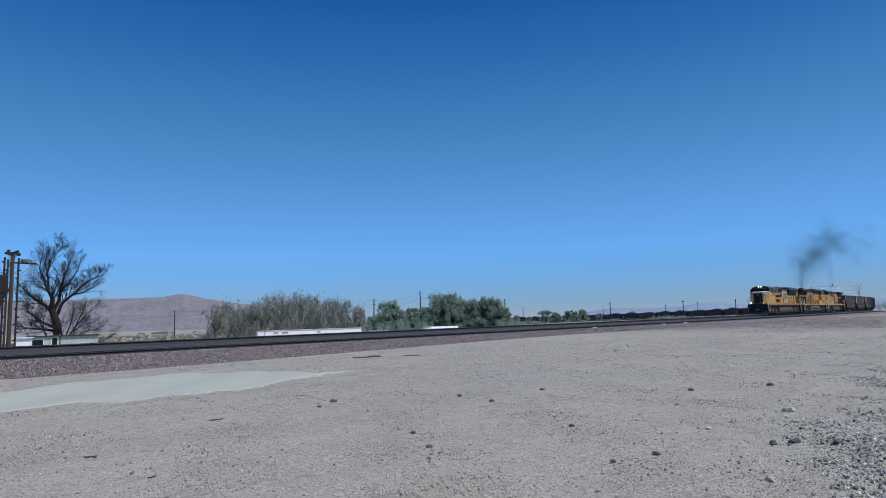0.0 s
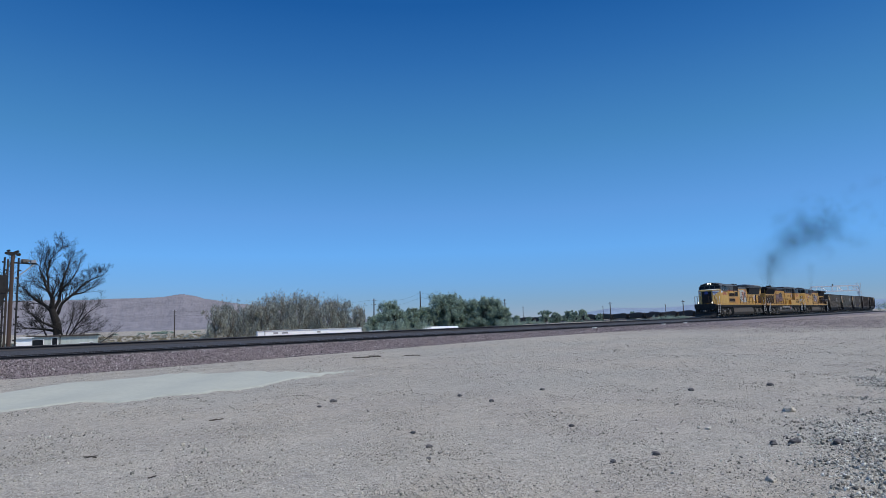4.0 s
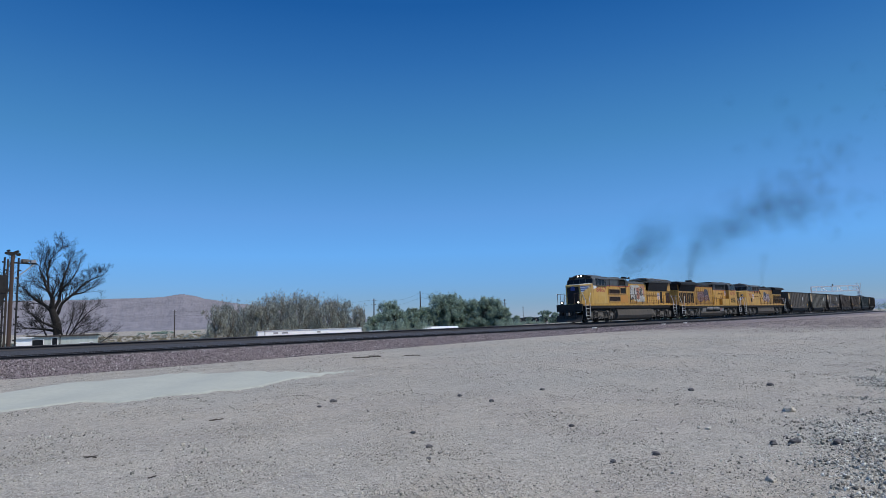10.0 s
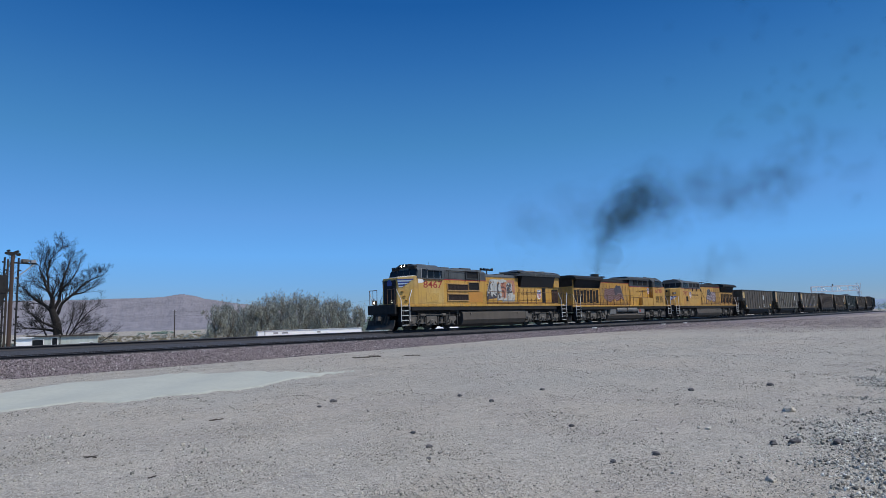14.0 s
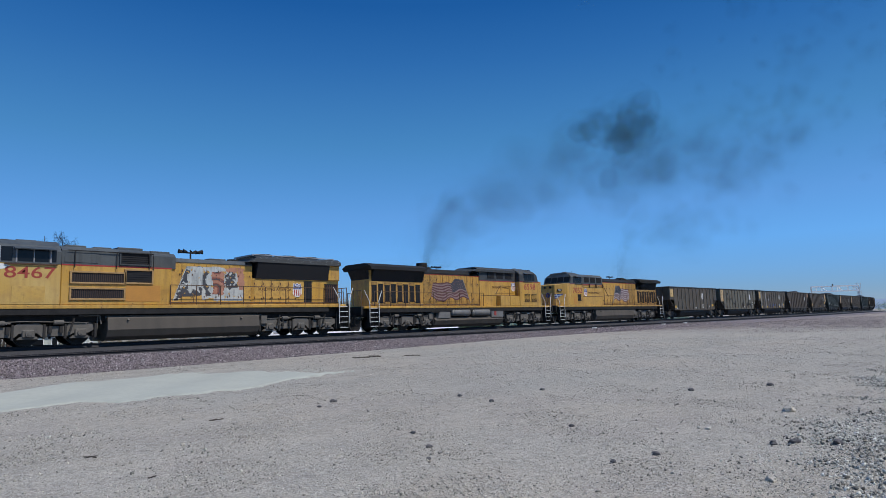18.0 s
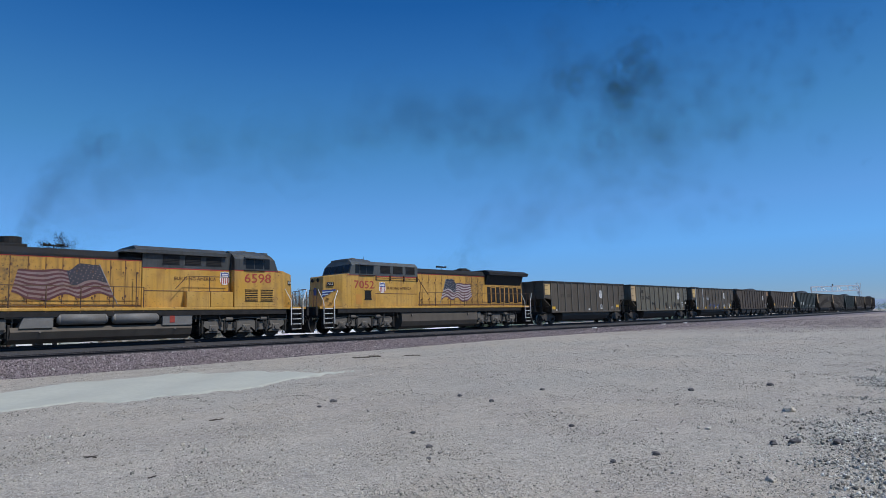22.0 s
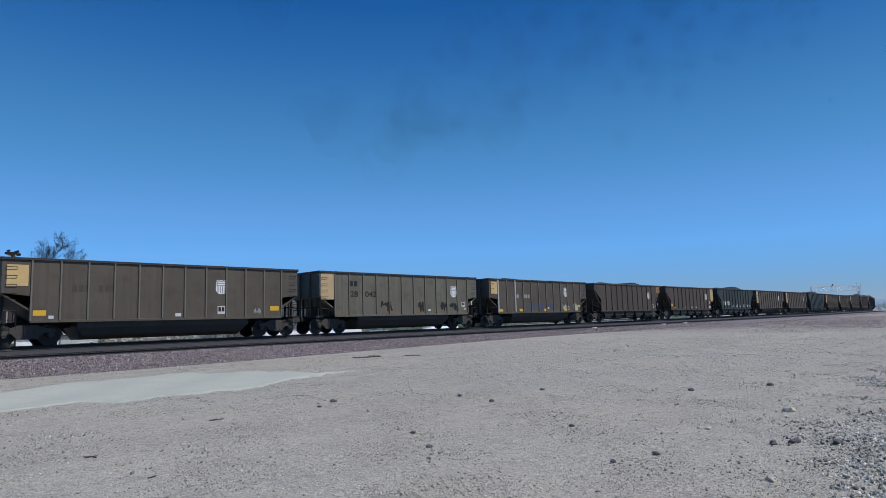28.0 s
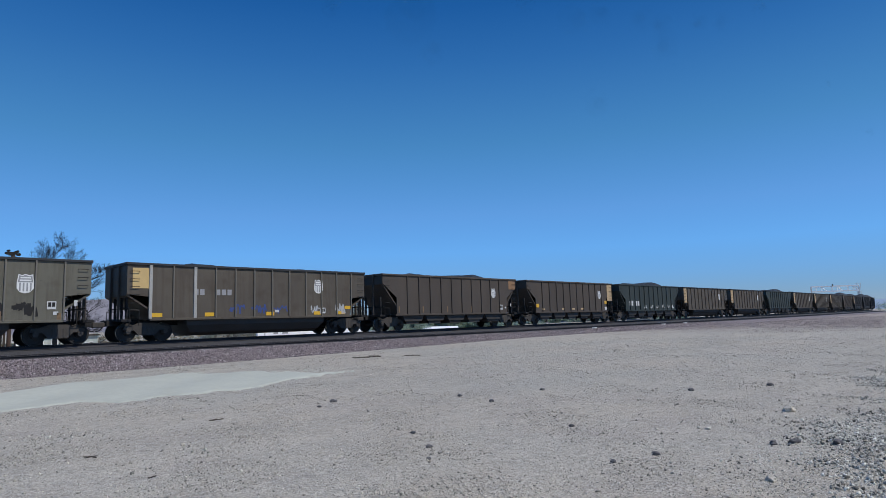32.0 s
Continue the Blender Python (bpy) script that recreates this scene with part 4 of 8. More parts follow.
        box(bm, 0.45, 0.95, 0.1, 0.45, 0.012, 0.022)
        share("battery_hatch", mesh_of("battery_hatch", bm, CHALKYELLOW), e, on_side(sy, 1.5, -6.6 if sy < 0 else -5.35, 1.92))
    bm = NB()
    box(bm, -7.44, -7.1, -0.50, 0.50, 4.48, 4.73, 0.02)
    box(bm, -7.54, -7.44, -0.30, 0.30, 4.70, 4.73)
    for y in (-0.30, 0.0, 0.28):
        box(bm, -7.54, -7.44, y, y + 0.02, 4.50, 4.70)
    part("headlight_housing", bm, SILLBLACK, e)
    for y in (-0.16, 0.16):
        bm = rod(NB(), (-7.46, y, 4.61), (-7.44, y, 4.61), 0.075, 0.075, 14)
        part("headlight", bm, LAMPGLOW, e, "lit headlight")
    for y in (-0.95, 0.95):
        bm = rod(NB(), (-9.41, y, 1.98), (-9.40, y, 1.98), 0.085, 0.085, 14)
        part("ditch_light", bm, LAMPGLOW, e, "lit ditch light")
        bm = box(NB(), -9.40, -9.22, y - 0.13, y + 0.13, 1.8, 2.12, 0.02)
        for dy in (-0.13, 0.11):
            box(bm, -9.50, -9.40, y + dy, y + dy + 0.02, 1.84, 2.12)
        box(bm, -9.50, -9.40, y - 0.13, y + 0.13, 2.10, 2.12)
        part("ditch_light_box", bm, SILLBLACK, e)
    for y in (-0.9, 0.9):
        bm = box(NB(), -7.47, -7.2, y - 0.34, y + 0.34, 4.34, 4.58, 0.02)
        part("number_board", bm, SILLBLACK, e)
    for x0, x1, y0, y1, z1 in ((-4.5, -3.6, -1.0, -0.2, 4.60), (-3.3, -2.5, -1.05, 0.9, 4.57), (-2.2, -1.0, -0.9, 0.4, 4.64), (-0.6, 0.4, -0.8, 0.8, 4.56), (2.6, 3.6, -0.6, 0.6, 4.36)):
        part("roof_box", box(NB(), x0, x1, y0, y1, 4.2, z1, 0.03), ROOFGREY, e)
    bm = NB()
    for x in (5.0, 6.9, 8.6, 10.6):
        box(bm, x - 0.05, x + 0.05, -1.05, 1.05, 4.60, 4.68)
    pipe(bm, [(5.0, -1.05, 4.66), (10.6, -1.05, 4.66)], 0.025)
    part("roof_rail", bm, GREYMARK, e)
    part("antenna_dome", rod(NB(), (-6.6, 0.2, 4.70), (-6.6, 0.2, 4.82), 0.28, 0.2, 12), ROOFGREY, e)
    part("roof_box", box(NB(), -6.3, -5.5, -0.4, 0.4, 4.70, 4.79, 0.02), ROOFGREY, e)
    part("whip_antenna", rod(NB(), (-5.2, -0.4, 4.70), (-5.2, -0.4, 5.0), 0.015, 0.01, 5), ROOFGREY, e)
    # equipment section behind the cab
    bm = NB()
    box(bm, -4.72, 0.25, -1.42, 1.42, D0, 3.66, 0.03)
    part("equipment_housing", bm, YELLOW, e)
    bm = NB()
    prism(bm, [(-1.42, 3.66), (-1.42, 4.30), (-1.1, 4.50), (1.1, 4.50), (1.42, 4.30), (1.42, 3.66)], -4.72, -0.75, "x")
    part("equipment_roof", bm, ROOFGREY, e)
    bm = NB()
    prism(bm, [(-1.05, 3.66), (-1.05, 4.28), (-0.8, 4.46), (0.8, 4.46), (1.05, 4.28), (1.05, 3.66)], -0.75, 0.6, "x")
    part("inlet_roof", bm, ROOFGREY, e)
    for sy in (-1, 1):
        for z0, z1 in ((2.85, 3.28), (2.10, 2.52)):
            vents(e, sy, 1.42, -4.3, -2.05, z0, z1, 26, DUSTYTAN, LOUVREDARK, False)
        vents(e, sy, 1.42, -1.95, -0.75, 2.88, 3.45, 5, DUSTYTAN)
        bm = box(NB(), -1.95, -0.3, min(sy * 1.42, sy * 1.435), max(sy * 1.42, sy * 1.435), 1.95, 2.75, 0.004)
        part("access_door", bm, ORANGE_DOOR, e)
        vents(e, sy, 1.42, -2.2, -0.85, 3.78, 4.28, 5, SOOTGREY)
        bm = box(NB(), -4.6, -3.2, min(sy * 1.42, sy * 1.44), max(sy * 1.42, sy * 1.44), 3.75, 4.2, 0.004)
        part("roof_hatch", bm, ROOFGREY, e)
        bm = box(NB(), -4.72, 0.25, min(sy * 1.42, sy * 1.428), max(sy * 1.42, sy * 1.428), 3.60, 3.66)
        part("red_stripe", bm, REDPAINT, e)
        bm = NB()
        for x in (-4.2, -2.4, -0.9):
            pipe(bm, [(x, sy * 1.5, 3.5), (x, sy * 1.5, 4.3)], 0.02)
        pipe(bm, [(-4.5, sy * 1.5, 4.3), (-0.7, sy * 1.5, 4.3), (-0.7, sy * 1.5, 3.5)], 0.02)
        part("upper_railing", bm, SILLBLACK, e)
    # engine hood with worn flag decal
    bm = NB()
    prism(bm, [(-0.95, D0), (-0.95, 4.00), (-0.75, 4.22), (0.75, 4.22), (0.95, 4.00), (0.95, D0)], 0.25, 5.0, "x")
    part("engine_hood", bm, YELLOW, e)
    bm = NB()
    prism(bm, [(-0.97, 4.02), (-0.97, 4.06), (-0.77, 4.26), (0.77, 4.26), (0.97, 4.06), (0.97, 4.02)], 0.25, 5.0, "x")
    part("hood_roof", bm, ROOFGREY, e)
    for sy in (-1, 1):
        f0 = on_side(sy, 0.972, 0.45 if sy < 0 else 4.55, 1.95)
        peeled_flag(e, f0, 4.1, 1.95, sy > 0)
        door_row(e, sy, 0.95, [0.3 + 0.66 * i for i in range(7)], 0.66, 1.95, 3.95, YELLOW)
    # radiator section
    bm = NB()
    prism(bm, [(-0.98, D0), (-0.98, 3.30), (0.98, 3.30), (0.98, D0)], 5.0, 11.0, "x")
    part("radiator_base", bm, YELLOW, e)
    bm = NB()
    prism(bm, [(-1.05, 3.30), (-1.30, 4.22), (1.30, 4.22), (1.05, 3.30)], 5.2, 10.15, "x")
    part("radiator_screen", bm, SCREEN, e, "black radiator screen")
    bm = NB()
    box(bm, 10.15, 11.0, -1.15, 1.15, 3.30, 4.22, 0.03)
    part("rear_cap", bm, YELLOW, e)
    bm = NB()
    prism(bm, [(-1.34, 4.22), (-1.30, 4.45), (-1.0, 4.62), (1.0, 4.62), (1.30, 4.45), (1.34, 4.22)], 4.6, 11.0, "x")
    for v in bm.verts:
        if v.co.x < 5 and v.co.z > 4.3:
            v.co.x += 0.5
    part("radiator_roof", bm, PEELROOF, e, "black radiator roof with peeling paint")
    for x in (6.1, 7.75, 9.3):
        fan(e, x, 4.62, 0.68, PEELROOF)
    horn(e, 1.75, 4.30, 1.45)
    bm = rod(NB(), (4.3, 0, 4.2), (4.3, 0, 4.42), 0.35, 0.33, 14)
    part("exhaust_stack", bm, SILLBLACK, e)
    for sy in (-1, 1):
        lettering("slogan", "BUILDING AMERICA", 0.17, TEXTDARK, e, on_side(sy, 1.006, 5.35 if sy < 0 else 7.55, 2.62), "dark painted slogan", 2.2)
        shield(e, sy, 1.008, 7.95, 2.25, 0.62, 0.85, True)
        vents(e, sy, 0.98, 8.45, 9.0, 1.95, 3.2, 3, slat_mat=SILLBLACK, horizontal=False)
        vents(e, sy, 0.98, 9.95, 10.95, 1.95, 3.05, 3, slat_mat=WHEEL)
        vents(e, sy, 0.995, 9.96, 10.94, 1.96, 3.04, 7, slat_mat=LOUVRE, horizontal=False)
        door_row(e, sy, 0.98, [5.1 + 0.56 * i for i in range(5)], 0.56, 1.95, 3.2, YELLOW)
        handrail(e, sy, 1.46, 0.2, 10.9, D0, 9)
        bm = rod(NB(), (0.3, sy * 0.99, D0 + 0.12), (10.9, sy * 0.99, D0 + 0.12), 0.03, 0.03, 6)
        part("conduit", bm, RAILPAINT, e)
    return e


WINGPALE = mat("pale_blue_paint", (0.42, 0.52, 0.62), 0.5, 0, 0.2, 3, 40, 0.05)
ORANGE_DOOR = mat("orange_door", (0.52, 0.24, 0.045), 0.5, 0, 0.15, 2, 40, 0.05)


def ge_locomotive(spec):
    """Yellow wide-cab locomotive with large overhanging radiator wings."""
    e = empty("locomotive", spec["label"], "locomotive", "locomotives at the head of the train")
    D0, xn, xr = 1.66, spec["nose"], spec["rear"]
    loco_base(e, spec["front"], xr + 0.75 if xr < 10.3 else xr + 0.35, spec["front"] + 0.9, 9.7 if xr < 10.3 else 10.4, 1.52, 1.66, (-4.0, 3.9, 0.82 if spec["reservoirs"] else 1.28), spec["tank"], [-9.0, -7.15, -5.25, 4.55, 6.5, 8.45])
    # nose and cab
    xc, x1, xw = spec["screen"], spec["cabrear"], spec["windows"]
    bm = NB()
    prism(bm, [(xn, -0.72), (xn, 0.72), (xn + 1.05, 1.49), (xc + 0.12, 1.49), (xc + 0.12, -1.49), (xn + 1.05, -1.49)], D0, 3.78, "z")
    for v in bm.verts:
        if v.co.z > 3.5 and v.co.x < xc:
            v.co.z -= 0.16 if v.co.x < xn + 0.5 else 0.05
            v.co.x += 0.10 if v.co.x < xn + 0.5 else 0.0
    bmesh.ops.bevel(bm, geom=[g for g in bm.edges if all(v.co.x < xc for v in g.verts)], offset=0.05, segments=2, affect="EDGES", profile=0.5)
    part("nose", bm, YELLOW, e, "tapered yellow nose")
    plate("emblem_disc", [(0.22 * math.cos(i * 0.524), 0.26 * math.sin(i * 0.524)) for i in range(12)], BLUEPAINT, e, Matrix.Translation((xn - 0.004, 0.0, 2.65)) @ Matrix(((0, 0, -1, 0), (-1, 0, 0, 0), (0, 1, 0, 0), (0, 0, 0, 1))))
    for sy in (-1, 1):
        u = Vector((1.05, sy * 0.77, 0)).normalized()
        nn = Vector((-0.77, sy * 1.05, 0)).normalized()
        w = math.hypot(1.05, 0.77)
        if sy < 0:
            face = Matrix(((u.x, 0, nn.x, xn), (u.y, 0, nn.y, sy * 0.72), (0, 1, 0, 0), (0, 0, 0, 1)))
        else:
            face = Matrix(((-u.x, 0, nn.x, xn + 1.05), (-u.y, 0, nn.y, sy * 1.49), (0, 1, 0, 0), (0, 0, 0, 1)))
        for k in range(5 if spec["number"] == "7052" else 0):
            a0, a1, z0 = 0.02, 0.88 - 0.16 * k, 2.62 - 0.085 * k
            pts = [(a0, z0), (a1, z0 + 0.06), (a1 - 0.06, z0 + 0.14), (a0, z0 + 0.09)]
            if sy > 0:
                pts = [(w - q, z) for q, z in pts][::-1]
            plate("wing_bar", pts, (BLUEPAINT, WINGPALE)[k % 2], e, face @ Matrix.Translation((0, 0, 0.004)))
        c = 0.52 if sy < 0 else w - 0.52
        bd = share("number_box", mesh_of("number_box", box(NB(), c - 0.22, c + 0.22, 2.98, 3.22, 0.0, 0.03, 0.006), SILLBLACK), e, face)
        lettering("board_number", spec["number"], 0.15, WHITEPAINT, bd, Matrix.Translation((c - 0.17, 3.03, 0.031)), "", 0.34)
        for k in range(2):
            q = 0.28 + 0.2 * k
            q = q if sy < 0 else w - q - 0.2
            share("nose_step", mesh_of("nose_step", box(NB(), q, q + 0.2, 2.22 - 0.3 * k, 2.26 - 0.3 * k, 0.0, 0.1, 0.01), YELLOW), e, face)
        bm = rod(NB(), (xn + 0.03, sy * 0.30, 3.38), (xn - 0.04, sy * 0.30, 3.38), 0.12, 0.12, 14)
        part("nose_lamp", bm, SILLBLACK, e)
    bm = box(NB(), xc + 0.1, x1, -1.5, 1.5, D0, 3.70, 0.02)
    part("cab_side", bm, YELLOW, e)
    bm = cab_shell(e, xc - 0.05, x1, 0, 3.70, 4.42, 4.82, 0.42, 3.8, 3.70)
    cab = part("cab", bm, spec["grey"], e, "grey cab top with raked windscreen")
    sl = 0.42 / 1.12
    for y0, y1 in ((-1.36, -0.74), (-0.66, -0.04), (0.04, 0.66), (0.74, 1.36)):
        bm = NB()
        prism(bm, [(xc - 0.08 + sl * 0.18, 3.88), (xc - 0.08 + sl * 0.68, 4.38), (xc - 0.02 + sl * 0.68, 4.38), (xc - 0.02 + sl * 0.18, 3.88)], y0, y1, "y")
        part("windscreen_pane", bm, GLASS, cab)
    for sy in (-1, 1):
        for a, b in ((0.0, 0.34), (0.42, 0.92), (0.97, 1.48)):
            bm = box(NB(), 0, b - a, 0, 0.58, 0, 0.012)
            share("side_window", mesh_of("side_window", bm, GLASS), cab, on_side(sy, 1.5, xw + (a if sy < 0 else b), 3.80))
        bm = NB()
        prism(bm, [(sy * 1.48, 4.40), (sy * 1.48, 4.45), (sy * 1.74, 4.36), (sy * 1.72, 4.32)], xw + 0.3, xw + 1.6, "x")
        part("awning", bm, spec["grey"], cab)
        bm = box(NB(), xw + 0.3, xw + 1.6, min(sy * 1.5, sy * 1.57), max(sy * 1.5, sy * 1.57), 3.68, 3.72, 0.005)
        part("arm_rest", bm, SILLBLACK, e)
        lettering("number", spec["number"], 0.50, TEXTRED, e, on_side(sy, 1.502, xw + (-0.1 if sy < 0 else 1.55), 3.02 - 0.45 * spec["drop"]), "dark red road number", 1.65, 0.006)
        bm = box(NB(), xc - 0.2, x1, min(sy * 1.5, sy * 1.508), max(sy * 1.5, sy * 1.508), 3.66, 3.70)
        part("red_stripe", bm, REDPAINT, e)
        if spec["cabvents"]:
            for a in (-0.2, 0.75):
                vents(e, sy, 1.5, xw + a, xw + a + 0.75, 2.0, 2.6, 6, slat_mat=YELLOW)
        else:
            vents(e, sy, 1.5, xw + 0.75, xw + 1.3, 2.12, 2.68, 4)
            bm = box(NB(), xw + 0.02, xw + 0.5, min(sy * 1.5, sy * 1.512), max(sy * 1.5, sy * 1.512), 1.8, 2.45, 0.004)
            part("cab_hatch", bm, ORANGE_DOOR, e)
    part("number_board", box(NB(), xc + 0.3, xc + 0.65, -0.95, 0.95, 4.52, 4.80, 0.02), ROOFGREY, e)
    part("roof_box", box(NB(), xc + 0.8, xc + 2.0, -0.5, 0.5, 4.80, 4.88, 0.03), ROOFGREY, e)
    part("antenna_dome", rod(NB(), (xc + 1.4, 0, 4.86), (xc + 1.4, 0, 4.96), 0.25, 0.18, 12), ROOFGREY, e)
    part("whip_antenna", rod(NB(), (x1 - 0.2, -0.5, 4.75), (x1 - 0.2, -0.5, 5.05), 0.014, 0.01, 5), ROOFGREY, e)
    # auxiliary cab behind
    xa = spec["aux"]
    w = spec["wide"]
    bm = box(NB(), x1, xa, -w, w, D0, 3.70, 0.02)
    part("auxiliary_cabinet", bm, YELLOW, e)
    bm = NB()
    prism(bm, [(-w, 3.70), (-w, 4.42), (-1.1, 4.66), (1.1, 4.66), (w, 4.42), (w, 3.70)], x1, xa, "x")
    part("auxiliary_roof", bm, spec["grey"], e)
    n = 3
    for sy in (-1, 1):
        for k in range(n):
            a = x1 + 0.55 + k * 1.15
            vents(e, sy, w, a, a + 0.85, 3.92, 4.36, 5)
        bm = box(NB(), x1, xa, min(sy * w, sy * (w + 0.008)), max(sy * w, sy * (w + 0.008)), 3.65, 3.70)
        part("red_stripe", bm, REDPAINT, e)
        if not spec["reservoirs"]:
            bm = NB()
            for k in range(4):
                x = x1 + 0.1 + k * (xa - x1 - 0.2) / 3
                box(bm, x - 0.03, x + 0.03, min(sy * w, sy * (w + 0.12)), max(sy * w, sy * (w + 0.12)), 3.38, 3.75)
            pipe(bm, [(x1 + 0.05, sy * (w + 0.1), 3.56), (xa, sy * (w + 0.1), 3.56), (xa + 0.9, sy * (w + 0.1), 2.5)], 0.025)
            part("upper_railing", bm, RAILPAINT, e)
        bm = rod(NB(), (x1 + 0.1, sy * w, 2.52), (xa - 0.1, sy * w, 2.52), 0.02, 0.02, 6)
        part("cabinet_seam", bm, LOUVRE, e)
        sx = x1 + 0.35
        shield(e, sy, w + 0.010, sx + 0.8 * spec["drop"], 2.88 - 0.8 * spec["drop"], 0.56, 0.74, True)
        lettering("slogan", "BUILDING AMERICA", 0.17, TEXTDARK, e, on_side(sy, w + 0.010, (sx + 0.5 + 0.6 * spec["drop"]) if sy < 0 else sx + 2.75, 3.1 - 0.7 * spec["drop"]), "dark painted slogan", 2.25)
    # engine hood
    xb = spec["rad"]
    bm = NB()
    prism(bm, [(-0.98, D0), (-0.98, 4.10), (0.98, 4.10), (0.98, D0)], xa, xr - 0.35, "x")
    part("engine_hood", bm, YELLOW, e)
    bm = NB()
    prism(bm, [(-1.0, 4.02), (-1.0, 4.14), (-0.8, 4.42), (0.8, 4.42), (1.0, 4.14), (1.0, 4.02)], xa, xb, "x")
    part("hood_roof", bm, ROOFGREY if spec["greyhood"] else DARKROOF, e)
    if spec["raised"]:
        bm = NB()
        prism(bm, [(-1.25, 4.40), (-1.25, 4.58), (-0.9, 4.78), (0.9, 4.78), (1.25, 4.58), (1.25, 4.40)], x1 + 0.3, xa + 1.1, "x")
        for v in bm.verts:
            if v.co.x > xa and v.co.z > 4.5:
                v.co.x -= 0.7
        part("raised_roof", bm, SOOTGREY, e)
    # radiator wings
    bm = NB()
    prism(bm, [(-1.0, 3.38), (-1.28, 4.16), (1.28, 4.16), (1.0, 3.38)], xb, xr - 0.55, "x")
    part("radiator_screen", bm, SCREEN, e, "black radiator screen")
    bm = NB()
    prism(bm, [(-1.52, 4.14), (-1.52, 4.36), (-1.05, 4.56), (1.05, 4.56), (1.52, 4.36), (1.52, 4.14)], xb, xr, "x")
    for v in bm.verts:
        if v.co.x > xr - 0.1 and v.co.z < 4.3:
            v.co.x -= 0.15
    part("radiator_wing", bm, DARKROOF, e, "dark overhanging radiator wing")
    bm = NB()
    prism(bm, [(xr - 0.35, 3.5), (xr - 0.35, 4.14), (xr - 0.05, 4.14)], -0.95, 0.95, "y")
    part("wing_bracket", bm, SILLBLACK, e)
    bm = NB()
    box(bm, spec["stack"] - 0.55, spec["stack"] + 0.55, -0.45, 0.45, 4.40, 4.60, 0.03)
    rod(bm, (spec["stack"], 0, 4.55), (spec["stack"], 0, 4.92 if spec["reservoirs"] else 4.68), 0.42, 0.42, 16)
    part("exhaust_stack", bm, SILLBLACK, e)
    horn(e, spec["horn"], 4.42)
    for sy in (-1, 1):
        nd = int((xr - 0.6 - xb) / 0.58)
        for i in range(nd):
            x = xb + 0.2 + i * 0.58
            if i % 2:
                door_row(e, sy, 0.98, [x], 0.54, 1.85, 3.30, SOOTY)
                vents(e, sy, 1.0, x + 0.07, x + 0.47, 2.02, 3.10, 2, horizontal=False, slat_mat=SCREEN, name="door_grille")
            else:
                vents(e, sy, 0.98, x + 0.05, x + 0.50, 1.92, 3.18, 2, horizontal=False, slat_mat=SCREEN)
        doors = [xa + 0.1 + 0.68 * i for i in range(int((xb - xa) / 0.68))]
        clean = [x for x in doors if x < spec["stack"] - 1.0]
        door_row(e, sy, 0.98, clean, 0.68, 1.85, 3.98, SOOTY2 if spec["faded"] else YELLOW)
        door_row(e, sy, 0.98, doors[len(clean):], 0.68, 1.85, 3.98, SOOTY)
        bm = box(NB(), xa, xb, min(sy * 1.0, sy * 1.008), max(sy * 1.0, sy * 1.008), 3.985, 4.015)
        part("red_stripe", bm, REDPAINT, e)
        if spec["reservoirs"]:
            bm = NB()
            for k in range(2):
                box(bm, x1 + 0.05 + k * 1.3, x1 + 1.32 + k * 1.3, min(sy * w, sy * 1.49), max(sy * w, sy * 1.49), D0, 2.48, 0.02)
            part("walkway_locker", bm, YELLOW, e, "low yellow lockers along the walkway")
            bm = pipe(NB(), [(x1 + 0.2, sy * 1.46, 3.28), (x1 + 2.6, sy * 1.46, 3.28), (x1 + 3.2, sy * 1.46, 2.6)], 0.02)
            for k in range(3):
                rod(bm, (x1 + 0.3 + k * 1.1, sy * 1.46, 2.4), (x1 + 0.3 + k * 1.1, sy * 1.46, 3.28), 0.022, 0.022, 6)
            part("locker_railing", bm, RAILPAINT, e)
        fx, fw = spec["flag"]
        flag(e, sy, 1.0, fx if sy < 0 else fx + fw, 2.0, fw, 1.75, spec["faded"], spec["flip"] if sy > 0 else False)
        handrail(e, sy, 1.46, xa + 0.05, xr - 0.4, D0, 9)
        bm = rod(NB(), (xa, sy * 1.0, D0 + 0.12), (xr - 0.4, sy * 1.0, D0 + 0.12), 0.03, 0.03, 6)
        part("conduit", bm, RAILPAINT, e)
        bm = NB()
        pipe(bm, [(xa + 0.35, sy * 1.3, D0), (xa + 0.35, sy * 1.3, 3.4)], 0.022)
        part("post", bm, RAILPAINT, e)
        if spec["reservoirs"]:
            for a, b in ((-2.3, -0.15), (0.05, 2.15)):
                bm = NB()
                rod(bm, (a + 0.12, sy * 1.33, 1.16), (b - 0.12, sy * 1.33, 1.16), 0.26, 0.26, 18)
                rod(bm, (a, sy * 1.33, 1.16), (a + 0.12, sy * 1.33, 1.16), 0.16, 0.26, 18)
                rod(bm, (b - 0.12, sy * 1.33, 1.16), (b, sy * 1.33, 1.16), 0.26, 0.16, 18)
                part("air_reservoir", bm, RESERVOIR, e, "grey air reservoir", True)
            for a, b in ((2.3, 3.6), (-4.0, -2.5)):
                bm = prism(NB(), [(a, 0.78), (a, 1.34), (b - 0.2 if a > 0 else b, 1.34), (b, 0.78)], min(sy * 0.9, sy * 1.44), max(sy * 0.9, sy * 1.44), "y")
                part("tank_box", bm, RESERVOIR, e)
            part("fuel_gauge", box(NB(), -3.1, -2.85, min(sy * 1.44, sy * 1.455), max(sy * 1.44, sy * 1.455), 0.9, 1.25), TEXTRED, e)
            part("tank_backing", box(NB(), -4.0, 3.6, min(sy * 0.2, sy * 0.9), max(sy * 0.2, sy * 0.9), 0.8, 1.34), SILLBLACK, e)
